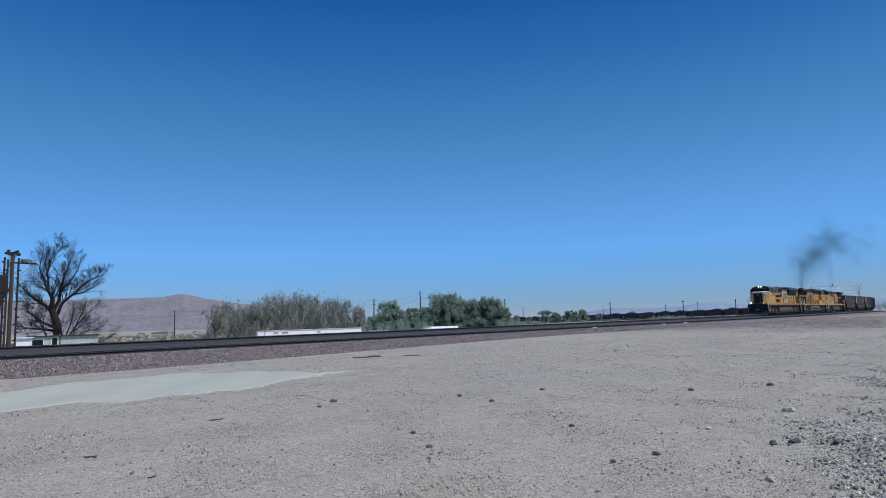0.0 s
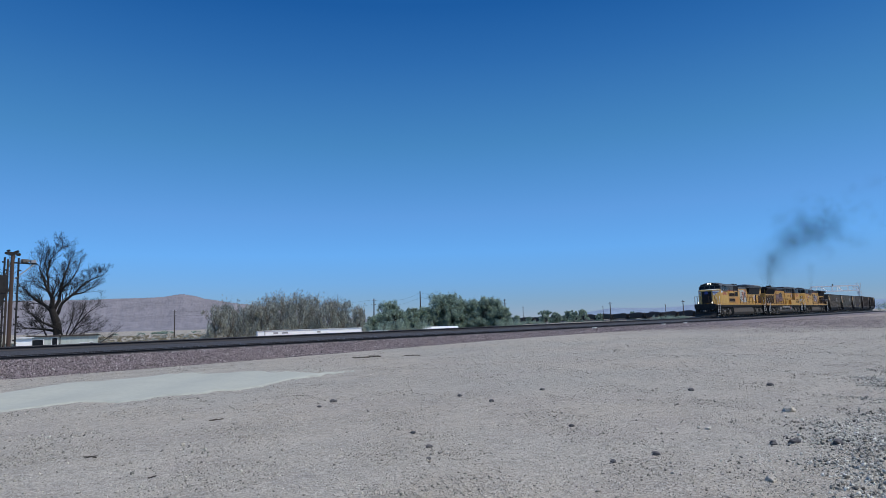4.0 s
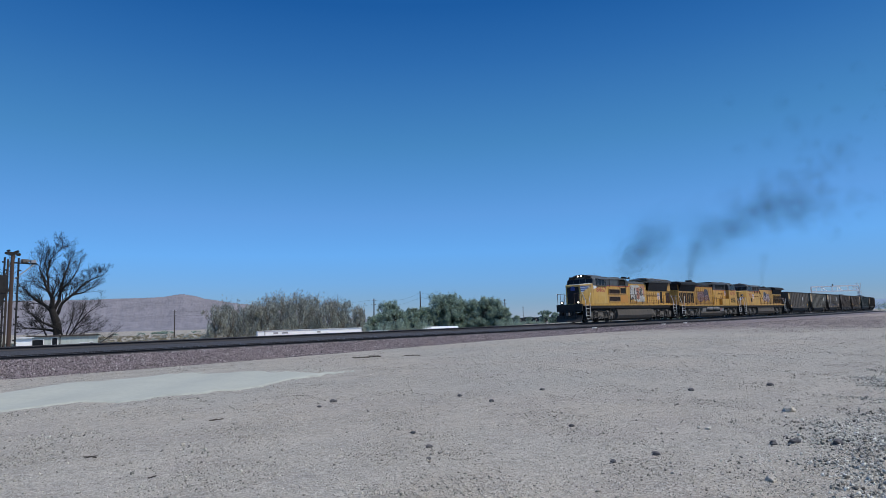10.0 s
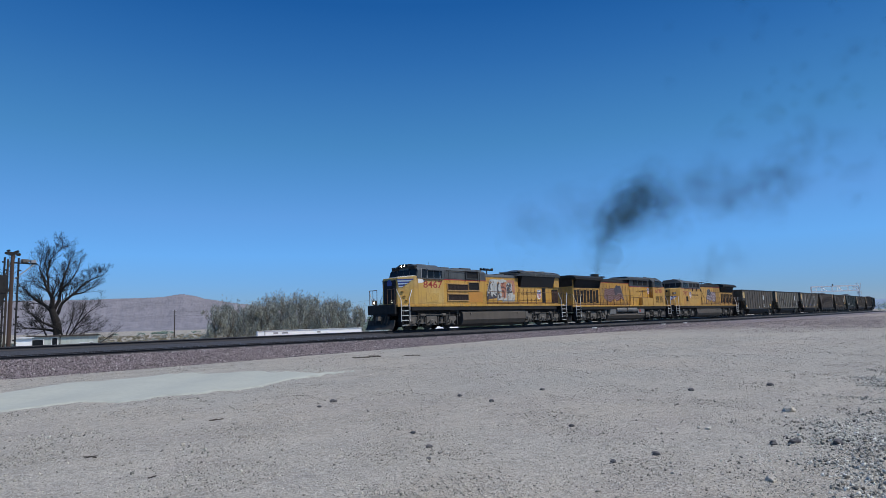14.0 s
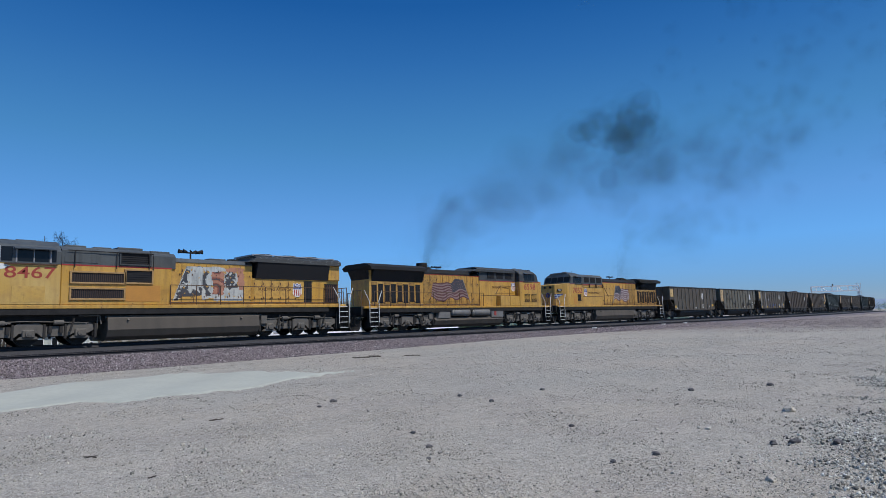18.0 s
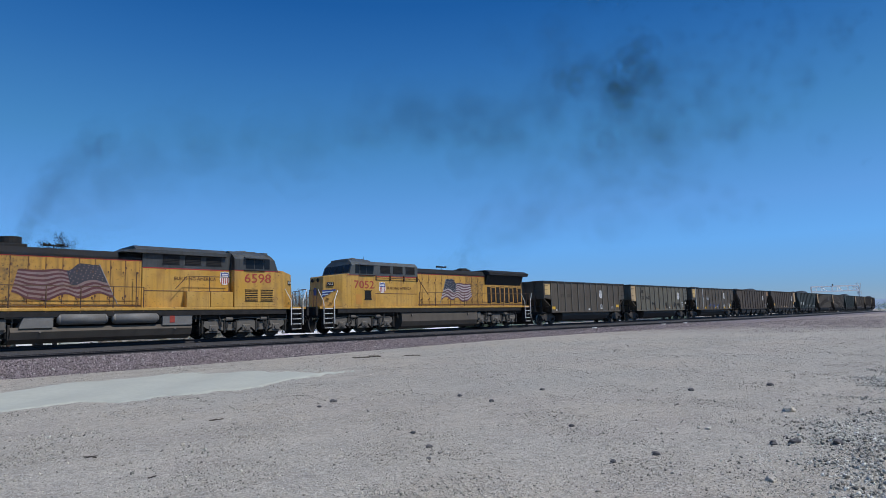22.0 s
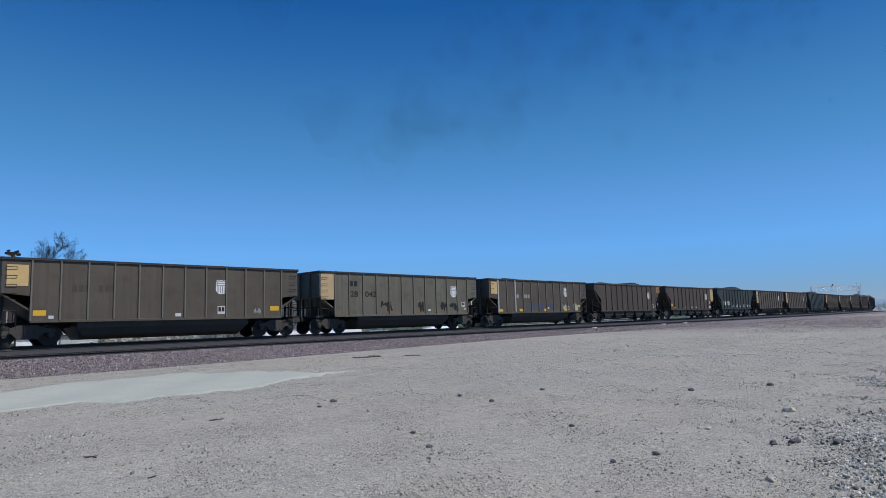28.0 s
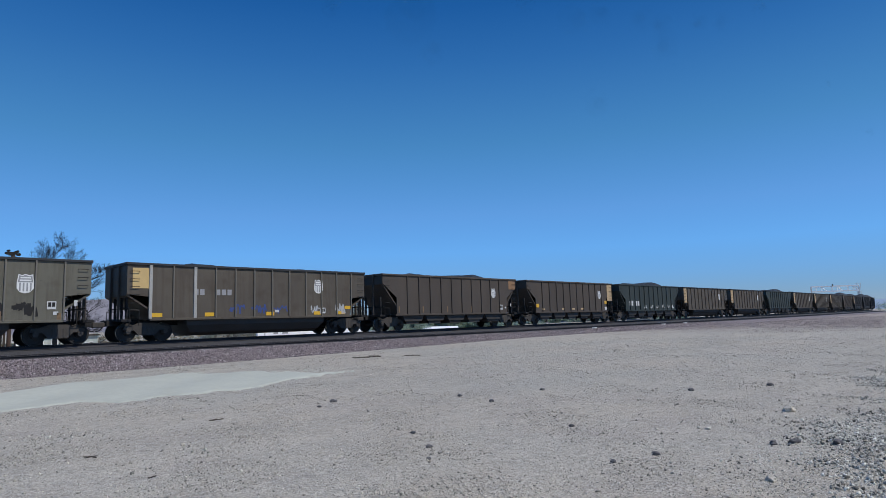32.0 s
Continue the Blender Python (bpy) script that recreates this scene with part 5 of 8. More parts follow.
    return e


# soot on the roofs; on the lead nose front it also paints shade
DARKROOF = mat("soot_and_shade", (0.022, 0.023, 0.026), 0.85, 0, 0.4, 1.5, 40, 0.1, spec=0.25)
lead = sd_locomotive()
second = ge_locomotive(dict(label="dirty yellow diesel locomotive running backwards, with sooty radiator", number="6598", front=-11.15, nose=-10.45, screen=-8.95, cabrear=-6.3, windows=-8.45, rear=10.0, aux=-1.6, rad=4.7, stack=3.75, horn=2.0,
                            flag=(-0.35, 4.2), grey=SOOTGREY, drop=0.0, wide=1.06, faded=True, flip=True, cabvents=True, greyhood=False, raised=True, reservoirs=True, tank=DUSTY))
third = ge_locomotive(dict(label="yellow diesel locomotive with grey roof and flag decal, coupled cab first", number="7052", front=-11.05, nose=-10.1, screen=-8.5, cabrear=-6.35, windows=-8.05, rear=10.75, aux=-2.35, rad=5.5, stack=3.9, horn=1.3,
                           flag=(0.35, 3.5), grey=ROOFGREY, drop=0.4, wide=1.36, faded=False, flip=False, cabvents=False, greyhood=False, raised=False, reservoirs=False, tank=DUSTY))
TRAIN = [(lead, 12.2, 0), (second, 35.4, 180), (third, 58.1, 0)]
# ---- coal cars ----
def car_truck(parent, x, rolls):
    base = new("truck")
    base.parent = parent
    base.matrix_basis = pose(x, 0, 0)
    for sy in (-1, 1):
        share("side_frame", SIDEFRAME[sy], base, Matrix())
    share("bolster", BOLSTER, base, Matrix())
    for dx in (-0.89, 0.89):
        add_wheelset(base, CAR_WHEEL, dx, 0.46, 0.46, rolls)


def sideframe_mesh(sy):
    bm = NB()
    y0, y1 = min(sy * 0.93, sy * 1.08), max(sy * 0.93, sy * 1.08)
    prism(bm, [(-1.12, 0.62), (-1.05, 0.74), (-0.7, 0.78), (-0.35, 0.92), (0.35, 0.92), (0.7, 0.78), (1.05, 0.74), (1.12, 0.62), (0.95, 0.54), (0.62, 0.56), (0.38, 0.30), (-0.38, 0.30), (-0.62, 0.56), (-0.95, 0.54)], y0, y1, "y")
    for dx in (-0.89, 0.89):
        rod(bm, (dx, sy * 0.9, 0.5), (dx, sy * 1.16, 0.5), 0.13, 0.12, 10)
    for dx in (-0.22, 0.0, 0.22):
        rod(bm, (dx, sy * 1.02, 0.36), (dx, sy * 1.02, 0.72), 0.085, 0.085, 8)
    return mesh_of("side_frame", bm, TRUCKDARK)


TRUCKDARK = mat("car_truck_iron", (0.060, 0.053, 0.047), 0.8, 0, 0.4, 3, 40, 0.2)
SIDEFRAME = {s: sideframe_mesh(s) for s in (-1, 1)}
BOLSTER = mesh_of("bolster", box(box(NB(), -0.2, 0.2, -1.0, 1.0, 0.5, 0.8, 0.04), -0.8, 0.8, -0.1, 0.1, 0.45, 0.6), TRUCKDARK)
HALF, SIDE, Z0, Z1 = 7.3, 1.53, 1.08, 3.80


def shell_meshes(material, hopper):
    """The walls of an open car body; the ends slope in below."""
    cut = 2.3 if not hopper else 3.2
    run = 1.15 if not hopper else 1.25
    low = cut - 0.12 if not hopper else 2.25
    out = []
    for sy in (-1, 1):
        y0, y1 = min(sy * SIDE, sy * (SIDE - 0.05)), max(sy * SIDE, sy * (SIDE - 0.05))
        out.append(("side_wall", mesh_of("side_wall", prism(NB(), [(-HALF, Z1), (HALF, Z1), (HALF, cut), (HALF - run, low), (HALF - run, Z0), (-HALF + run, Z0), (-HALF + run, low), (-HALF, cut)], y0, y1, "y"), material)))
    for sx in (-1, 1):
        x0, x1 = min(sx * HALF, sx * (HALF - 0.06)), max(sx * HALF, sx * (HALF - 0.06))
        out.append(("end_wall", mesh_of("end_wall", box(NB(), x0, x1, -SIDE + 0.05, SIDE - 0.05, cut - 0.05, Z1), material)))
        out.append(("slope_sheet", mesh_of("slope_sheet", prism(NB(), [(sx * HALF, cut - 0.05), (sx * (HALF - 0.06), cut), (sx * (HALF - 1.75), Z0 + 0.1), (sx * (HALF - 1.75), Z0)], -SIDE + 0.06, SIDE - 0.06, "y"), material)))
    out.append(("car_floor", mesh_of("car_floor", box(NB(), -HALF + 1.7, HALF - 1.7, -SIDE + 0.06, SIDE - 0.06, Z0, Z0 + 0.06), material)))
    return out


RIBMESH = {m.name: mesh_of("side_rib", box(NB(), -0.035, 0.035, -0.045, 0.045, Z0 + 0.02, Z1 - 0.05, 0.012), m) for m in (RIB, RIBWHITE, CARSIDE, CARLIGHT, CARBROWN, CARGREEN, CARDARK)}
CHORD = {m.name: mesh_of("top_chord", box(NB(), -HALF - 0.05, HALF + 0.05, -0.07, 0.07, Z1 - 0.06, Z1 + 0.06, 0.015), m) for m in (RIB, CARBROWN, CARGREEN, CARDARK)}
LOWCHORD = {m.name: mesh_of("side_sill", box(NB(), -HALF + 1.1, HALF - 1.1, -0.06, 0.06, Z0 - 0.07, Z0 + 0.05, 0.01), m) for m in (CARSIDE, CARLIGHT, CARBROWN, CARGREEN, CARDARK)}
SILLBAR = mesh_of("end_chord", box(NB(), -0.06, 0.06, -SIDE - 0.03, SIDE + 0.03, Z1 - 0.08, Z1 + 0.07, 0.015), CARBROWN)


def sill_mesh():
    bm = NB()
    box(bm, -7.75, 7.75, -0.22, 0.22, 0.78, 1.06, 0.02)
    for sx in (-1, 1):
        box(bm, min(sx * 7.05, sx * 7.5), max(sx * 7.05, sx * 7.5), -1.45, 1.45, 0.98, 1.1, 0.01)
        for y in (-0.45, 0.45, -1.1, 1.1):
            box(bm, min(sx * 7.1, sx * 7.2), max(sx * 7.1, sx * 7.2), y - 0.05, y + 0.05, 1.1, 2.3)
        box(bm, min(sx * 7.12, sx * 7.18), max(sx * 7.12, sx * 7.18), -1.4, 1.4, 1.6, 1.66)
    return mesh_of("centre_sill", bm, SILLBLACK)


SILL = sill_mesh()


def belly_mesh(x0, x1):
    bm = NB()
    prism(bm, [(-1.42, Z0), (-1.40, 0.75), (-1.15, 0.38), (-0.7, 0.20), (0.7, 0.20), (1.15, 0.38), (1.40, 0.75), (1.42, Z0)], x0, x1, "x")
    for v in bm.verts:
        if v.co.z < 0.6:
            v.co.x *= 0.93
    return mesh_of("belly_tub", bm, BELLYBLACK)


BELLYBLACK = mat("sooty_belly", (0.046, 0.041, 0.037), 0.7, 0, 0.35, 1.2, 40, 0.1)
BELLY = belly_mesh(-4.3, 4.2)


def hopper_bays():
    bm = NB()
    for i in range(5):
        x = -4.4 + i * 2.2
        prism(bm, [(x - 1.05, Z0), (x - 0.8, 0.62), (x + 0.8, 0.62), (x + 1.05, Z0)], -1.4, 1.4, "y")
        box(bm, x - 0.6, x + 0.6, -1.3, 1.3, 0.42, 0.62)
    return mesh_of("hopper_bays", bm, BELLYBLACK)


BAYS = hopper_bays()


def ladder_mesh():
    bm = NB()
    for i in range(7):
        z = 1.15 + i * 0.38
        pipe(bm, [(-0.20, 0, z), (-0.20, -0.09, z), (0.20, -0.09, z), (0.20, 0, z)], 0.014, 5)
    pipe(bm, [(-0.22, -0.05, 0.75), (-0.22, -0.05, 1.55), (0.22, -0.05, 1.55), (0.22, -0.05, 0.75)], 0.016, 5)
    return mesh_of("ladder", bm, SILLBLACK)


LADDER = ladder_mesh()


def heap_mesh(seed, top):
    r = random.Random(seed)
    n, m = 46, 8
    V, F = [], []
    ph = [r.uniform(0, 6.28) for _ in range(4)]
    for i in range(n + 1):
        a = i / n
        x = -HALF + 0.12 + a * (2 * HALF - 0.24)
        env = min(1, max(0, (a - 0.06) / 0.22)) * min(1, max(0, (0.90 - a) / 0.16))
        env = env * env * (3 - 2 * env)
        for j in range(m + 1):
            b = j / m * 2 - 1
            z = Z1 - 0.30 + (top + 0.30) * env * (1 - abs(b) ** 2.2 * 0.85) * (0.85 + 0.15 * math.sin(a * 9 + ph[0])) + 0.03 * r.uniform(-1, 1)
            V.append((x, b * (SIDE - 0.07), z))
    for i in range(n):
        for j in range(m):
            q = i * (m + 1) + j
            F.append((q, q + m + 1, q + m + 2, q + 1))
    return numeric_mesh("coal_load", V, F, COAL)


HEAPS = [heap_mesh(i, h) for i, h in enumerate((0.12, 0.42, 0.30, 0.20, 0.55, 0.85, 0.7, 0.95))]
SHELLS = {(m.name, h): shell_meshes(m, h) for m in (CARSIDE, CARLIGHT, CARBROWN, CARGREEN, CARDARK) for h in (False, True)}
KINDS = {
    "gondola": "grey-brown steel coal gondola with rounded belly, loaded with coal",
    "pale": "olive-grey steel coal gondola with rounded belly and cream end panel",
    "dark": "blue-black coal hopper car heaped high with coal",
    "brown": "dark brown ribbed coal hopper car heaped with coal",
    "green": "dark green-black coal hopper car with a heaped load"}


def coal_car(kind, heap, rolls, ribs=12, bright=0, plain=False):
    body = {"gondola": CARSIDE, "pale": CARLIGHT, "brown": CARBROWN, "green": CARGREEN, "dark": CARDARK}[kind]
    ribm = {"gondola": RIB, "pale": RIB, "brown": CARBROWN, "green": CARGREEN, "dark": CARDARK}[kind]
    if plain and kind == "gondola":
        ribm = CARBROWN
    hopper = kind not in ("gondola", "pale")
    e = empty("coal_car", KINDS[kind], "freight car", "coal cars of the train")
    for nm, me in SHELLS[(body.name, hopper)]:
        share(nm, me, e, Matrix())
    for sy in (-1, 1):
        share("top_chord", CHORD[(ribm if hopper else CARDARK).name], e, Matrix.Translation((0, sy * SIDE, 0)))
        share("side_sill", LOWCHORD[body.name], e, Matrix.Translation((0, sy * SIDE, 0)))
        for i in range(ribs):
            x = -6.2 + 12.4 * i / (ribs - 1)
            if hopper and i in (0, ribs - 1):
                continue
            share("side_rib", RIBMESH[(RIBWHITE if i in (0, 2) and bright else ribm).name], e, Matrix.Translation((x, sy * (SIDE + 0.035), 0)) @ Matrix.Diagonal((2.2 if i in (0, 2) and bright else 1, 1, 1, 1)))
        for sx in (-1, 1):
            share("ladder", LADDER, e, Matrix.Translation((sx * (HALF - 0.35), sy * SIDE, 0)) @ pose(0, 0, 0, 0, 0, 0 if sy < 0 else 180))
    for sx in (-1, 1):
        share("end_chord", SILLBAR, e, Matrix.Translation((sx * HALF, 0, 0)))
        for y in (-0.55, 0.55):
            share("end_post", ENDPOST, e, Matrix.Translation((sx * (HALF + 0.04), y, 0)))
    share("centre_sill", SILL, e, Matrix())
    share("hopper_bays" if hopper else "belly_tub", BAYS if hopper else BELLY, e, Matrix())
    share("coal_load", HEAPS[heap], e, Matrix(), "heaped black coal")
    for x in (-6.15, 6.15):
        car_truck(e, x, rolls)
    for sg in (-1, 1):
        share("coupler", CARCOUPLER[sg], e, Matrix())
        share("air_hose", CARHOSE[sg], e, Matrix())
    return e


def car_coupler_mesh(sg):
    bm = NB()
    box(bm, min(sg * 7.5, sg * 8.0), max(sg * 7.5, sg * 8.0), -0.07, 0.07, 0.80, 0.95, 0.02)
    box(bm, min(sg * 7.82, sg * 8.12), max(sg * 7.82, sg * 8.12), -0.16, 0.14, 0.74, 1.0, 0.04)
    return mesh_of("coupler", bm, TRUCKDARK)


CARHOSE = {sg: mesh_of("air_hose", pipe(NB(), [(sg * 7.6, 0.4, 0.9), (sg * 7.85, 0.4, 0.6), (sg * 8.05, 0.35, 0.55)], 0.028), SILLBLACK) for sg in (-1, 1)}
CARCOUPLER = {s: car_coupler_mesh(s) for s in (-1, 1)}
ENDPOST = mesh_of("end_post", box(NB(), -0.05, 0.05, -0.07, 0.07, 1.1, Z1, 0.01), CARBROWN)


def tag_plate(e, name, x, z, w, h, material, label="", sy=-1):
    bm = box(NB(), 0, w, 0, h, 0, 0.008)
    share(name, mesh_of(name, bm, material), e, on_side(sy, SIDE + 0.002, x, z), label)


def text_bars(e, x, z, n, w, h, material, sy=-1):
    bm = NB()
    for i in range(n):
        box(bm, i * w * 1.35, i * w * 1.35 + w, 0, h, 0, 0.006)
    share("marking_bars", mesh_of("marking_bars", bm, material), e, on_side(sy, SIDE + 0.002, x, z))


def scribble(e, x, z, w, h, material, seed, n=16, th=0.035, sy=-1):
    """Sprayed scrawl: short crossing strokes."""
    r = random.Random(seed)
    bm = NB()
    px_, pz_ = 0.0, h * 0.5
    for i in range(n):
        qx, qz = w * (i + r.random()) / n, h * r.random()
        d = Vector((qx - px_, qz - pz_, 0))
        if d.length > 0.02:
            nrm = Vector((-d.y, d.x, 0)).normalized() * th
            a, b = Vector((px_, pz_, 0.004 + 0.0003 * i)), Vector((qx, qz, 0.004 + 0.0003 * i))
            vs = [bm.verts.new(a - nrm), bm.verts.new(b - nrm), bm.verts.new(b + nrm), bm.verts.new(a + nrm)]
            bm.faces.new(vs)
        px_, pz_ = qx, qz
    share("sprayed_scrawl", mesh_of("sprayed_scrawl", bm, material), e, on_side(sy, SIDE + 0.002, x, z), "sprayed graffiti scrawl")


MARKDARK = mat("dark_marking", (0.014, 0.013, 0.013), 0.8, 0, 0.2, 3, 40, 0.05)
GRAFBLUE = mat("graffiti_blue", (0.04, 0.07, 0.22), 0.7, 0, 0.3, 3, 40, 0.05)
GRAFWHITE = mat("graffiti_white", (0.42, 0.43, 0.44), 0.7, 0, 0.3, 3, 40, 0.05)
CREAM = mat("cream_panel", (0.50, 0.36, 0.20), 0.7, 0, 0.15, 1.5, 40, 0.05, streak=True)
WHITEMARK = mat("white_marking", (0.60, 0.60, 0.58), 0.6, 0, 0.15, 3, 40, 0.05)


def data_panel(e, x, z, s=0.42):
    tag_plate(e, "data_panel", x, z, s, s, WHITEMARK)
    bm = NB()
    box(bm, 0.04, s * 0.46, s * 0.3, s * 0.86, 0.009, 0.012)
    box(bm, s * 0.54, s - 0.04, s * 0.3, s * 0.86, 0.009, 0.012)
    share("panel_print", mesh_of("panel_print", bm, MARKDARK), e, on_side(-1, SIDE + 0.002, x, z))


def near_car_marks(i, e):
    if i == 0:
        tag_plate(e, "end_panel", -7.12, 2.62, 0.80, 0.92, PATCH, "faded yellow end panel")
        tag_plate(e, "orange_plate", -6.1, 1.32, 0.5, 0.24, ORANGE)
        tag_plate(e, "white_plate", -5.5, 1.18, 0.2, 0.14, WHITEMARK)
        tag_plate(e, "orange_plate", 5.5, 1.45, 0.55, 0.26, ORANGE)
        tag_plate(e, "white_plate", 0.1, 1.2, 0.3, 0.16, WHITEMARK)
        shield(e, -1, SIDE + 0.004, 2.55, 2.35, 0.62, 0.78, False)
        data_panel(e, 2.35, 1.3)
        text_bars(e, -4.6, 2.4, 3, 0.2, 0.3, MARKFAINT)
        text_bars(e, -3.5, 2.4, 3, 0.2, 0.3, MARKFAINT)
        scribble(e, 4.45, 1.25, 0.45, 0.4, GREYMARK, 3, 12, 0.02)
    elif i == 1:
        tag_plate(e, "end_panel", -7.2, 2.1, 0.95, 1.62, CREAM, "cream end panel")
        text_bars(e, -5.0, 2.95, 2, 0.26, 0.34, MARKDARK)
        lettering("number", "28", 0.36, MARKDARK, e, on_side(-1, SIDE + 0.002, -4.95, 2.28), "dark car number", 0.6, 0.01)
        lettering("number", "042", 0.36, MARKDARK, e, on_side(-1, SIDE + 0.002, -3.75, 2.28), "dark car number", 0.95, 0.01)
        for x, w in ((-2.4, 1.0), (3.3, 0.6), (4.3, 0.9), (1.0, 0.5)):
            scribble(e, x, 1.25, w, 0.75, MARKDARK, int(x * 10), 14, 0.07)
        tag_plate(e, "white_plate", 2.0, 1.3, 0.25, 0.14, WHITEMARK)
        shield(e, -1, SIDE + 0.004, 4.7, 2.3, 0.64, 0.85, False)
        data_panel(e, 5.55, 1.6, 0.36)
        for x, w, h in ((-5.35, 0.10, 0.42), (-2.05, 0.16, 0.50), (-1.5, 0.7, 0.14), (0.95, 0.18, 0.45), (2.62, 0.14, 0.55), (3.75, 0.12, 0.4), (5.95, 0.16, 0.3), (-6.1, 0.3, 0.12)):
            tag_plate(e, "rust_streak", x, 1.14, w, h, RUSTSTREAK)
        tag_plate(e, "white_plate", 5.8, 1.35, 0.2, 0.15, WHITEMARK)
        tag_plate(e, "white_plate", 6.62, 1.75, 0.14, 0.26, WHITEMARK)
    elif i == 2:
        tag_plate(e, "end_panel", -7.05, 2.6, 0.85, 1.0, PATCH, "faded yellow end panel")
        for x in (-5.9, -3.2, 0.4, 3.6, 5.4, 5.9):
            tag_plate(e, "orange_plate", x - 0.2, 1.18 if x < 5.8 else 1.5, 0.5, 0.2, ORANGE)
        for x in (-2.0, -0.7, 0.7):
            scribble(e, x, 1.25, 0.9, 0.6, GRAFBLUE, int(x * 10) + 50, 16, 0.04)
        scribble(e, 3.2, 1.2, 0.7, 0.55, GRAFWHITE, 8, 18, 0.03)
        scribble(e, 5.0, 1.15, 0.75, 0.75, GRAFWHITE, 9, 22, 0.035)
        shield(e, -1, SIDE + 0.004, 3.75, 2.45, 0.62, 0.85, False)
        data_panel(e, 3.9, 1.25, 0.34)
        text_bars(e, -4.0, 2.3, 2, 0.24, 0.30, GREYMARK)
        text_bars(e, -2.8, 2.3, 3, 0.24, 0.30, GREYMARK)
        tag_plate(e, "white_plate", 0.75, 1.35, 0.25, 0.14, WHITEMARK)
    elif i == 3:
        tag_plate(e, "end_panel", 6.35, 3.0, 0.85, 0.75, RUSTPANEL, "rust-orange end panel")
        for x in (-5.9, -3.6, -1.1, 1.6):
            tag_plate(e, "rust_streak", x, 1.2, 0.10, 0.45, RUSTSTREAK)
        shield(e, -1, SIDE + 0.004, 4.35, 2.3, 0.5, 0.75, False)
        data_panel(e, 5.1, 1.35, 0.38)
        tag_plate(e, "white_plate", 5.75, 1.45, 0.16, 0.12, WHITEMARK)
        tag_plate(e, "white_plate", 6.5, 1.6, 0.1, 0.24, WHITEMARK)
    elif i == 4:
        tag_plate(e, "end_panel", 6.3, 2.1, 0.9, 1.6, CREAM, "cream end panel")
        for x in (-5.2, -2.0, -0.3, 1.2):
            tag_plate(e, "orange_plate", x, 1.25, 0.45, 0.16, CREAM)
        shield(e, -1, SIDE + 0.004, 4.75, 2.3, 0.55, 0.8, False)
        for x, z in ((-6.0, 1.5), (5.7, 1.2), (5.7, 1.8)):
            tag_plate(e, "orange_plate", x, z, 0.4, 0.3, ORANGE if z > 1.4 else WHITEMARK)
    elif i == 5:
        text_bars(e, -5.2, 1.6, 2, 0.34, 0.5, WHITEMARK)
        text_bars(e, -3.8, 1.6, 2, 0.34, 0.5, WHITEMARK)
        for x in (-1.8, -0.3, 1.2, 2.6, 4.0, 5.2):
            scribble(e, x, 1.25, 0.6, 0.45, WHITEMARK, int(x * 7) + 40, 7, 0.05)
    elif i % 4 in (2, 3, 1):
        tag_plate(e, "end_panel", -7.2, 1.9, 0.8, 1.8, CREAM, "cream end panel")
        tag_plate(e, "white_plate", 4.2, 2.3, 0.4, 0.8, WHITEMARK)


MARKFAINT = mat("faint_marking", (0.065, 0.056, 0.046), 0.8, 0, 0.2, 3, 40, 0.05)
RUSTSTREAK = mat("rust_streak", (0.19, 0.125, 0.070), 0.8, 0, 0.4, 5, 40, 0.1, streak=True)
RUSTPANEL = mat("rust_panel", (0.27, 0.155, 0.08), 0.8, 0, 0.25, 2, 40, 0.1)
CAR_KINDS = ["gondola", "pale", "gondola", "brown", "brown", "green", "gondola", "gondola", "green", "gondola", "gondola", "gondola"]
for k in range(40):
    # from the thirteenth car on, most bodies are the darker kind
    kind = CAR_KINDS[k] if k < len(CAR_KINDS) else ("dark", "dark", "green", "dark", "dark", "brown", "dark")[k % 7]
    heap = [0, 0, 2, 1, 3, 4, 0, 3, 4, 2, 3, 1][k] if k < 12 else 5 + (k * 7) % 3
    c = coal_car(kind, heap, k < 5, bright=3 if k == 2 else 0, plain=k > 5)
    if k < 14:
        near_car_marks(k, c)
    TRAIN.append((c, 78.3 + 16.18 * k, 0))
# ---- sleepers of the tracks where they can be seen ----
def sleepers():
    me = mesh_of("sleeper", box(NB(), -0.11, 0.11, -1.3, 1.3, -0.34, -0.18, 0.015), TIE)
    for side, drop, n, name in ((TRACK_GAP, -0.28, 150, "near_track"), (0.0, 0.0, 150, "far_track")):
        e = tagged(empty(name, "weathered wooden sleepers bedded in ballast", "track"), kind="structure")
        for i in range(n):
            x, y, z, th = on_line(2.0 + i * 0.55, side)
            r = random.Random(i * 3 + int(side))
            share("sleeper", me, e, pose(x, y, z + drop - r.uniform(0, 0.02), 0, 0, math.degrees(th) + r.uniform(-1, 1)))


sleepers()


def at_bearing(deg, dist):
    a = radians(deg)
    return dist * math.cos(a), dist * math.sin(a)


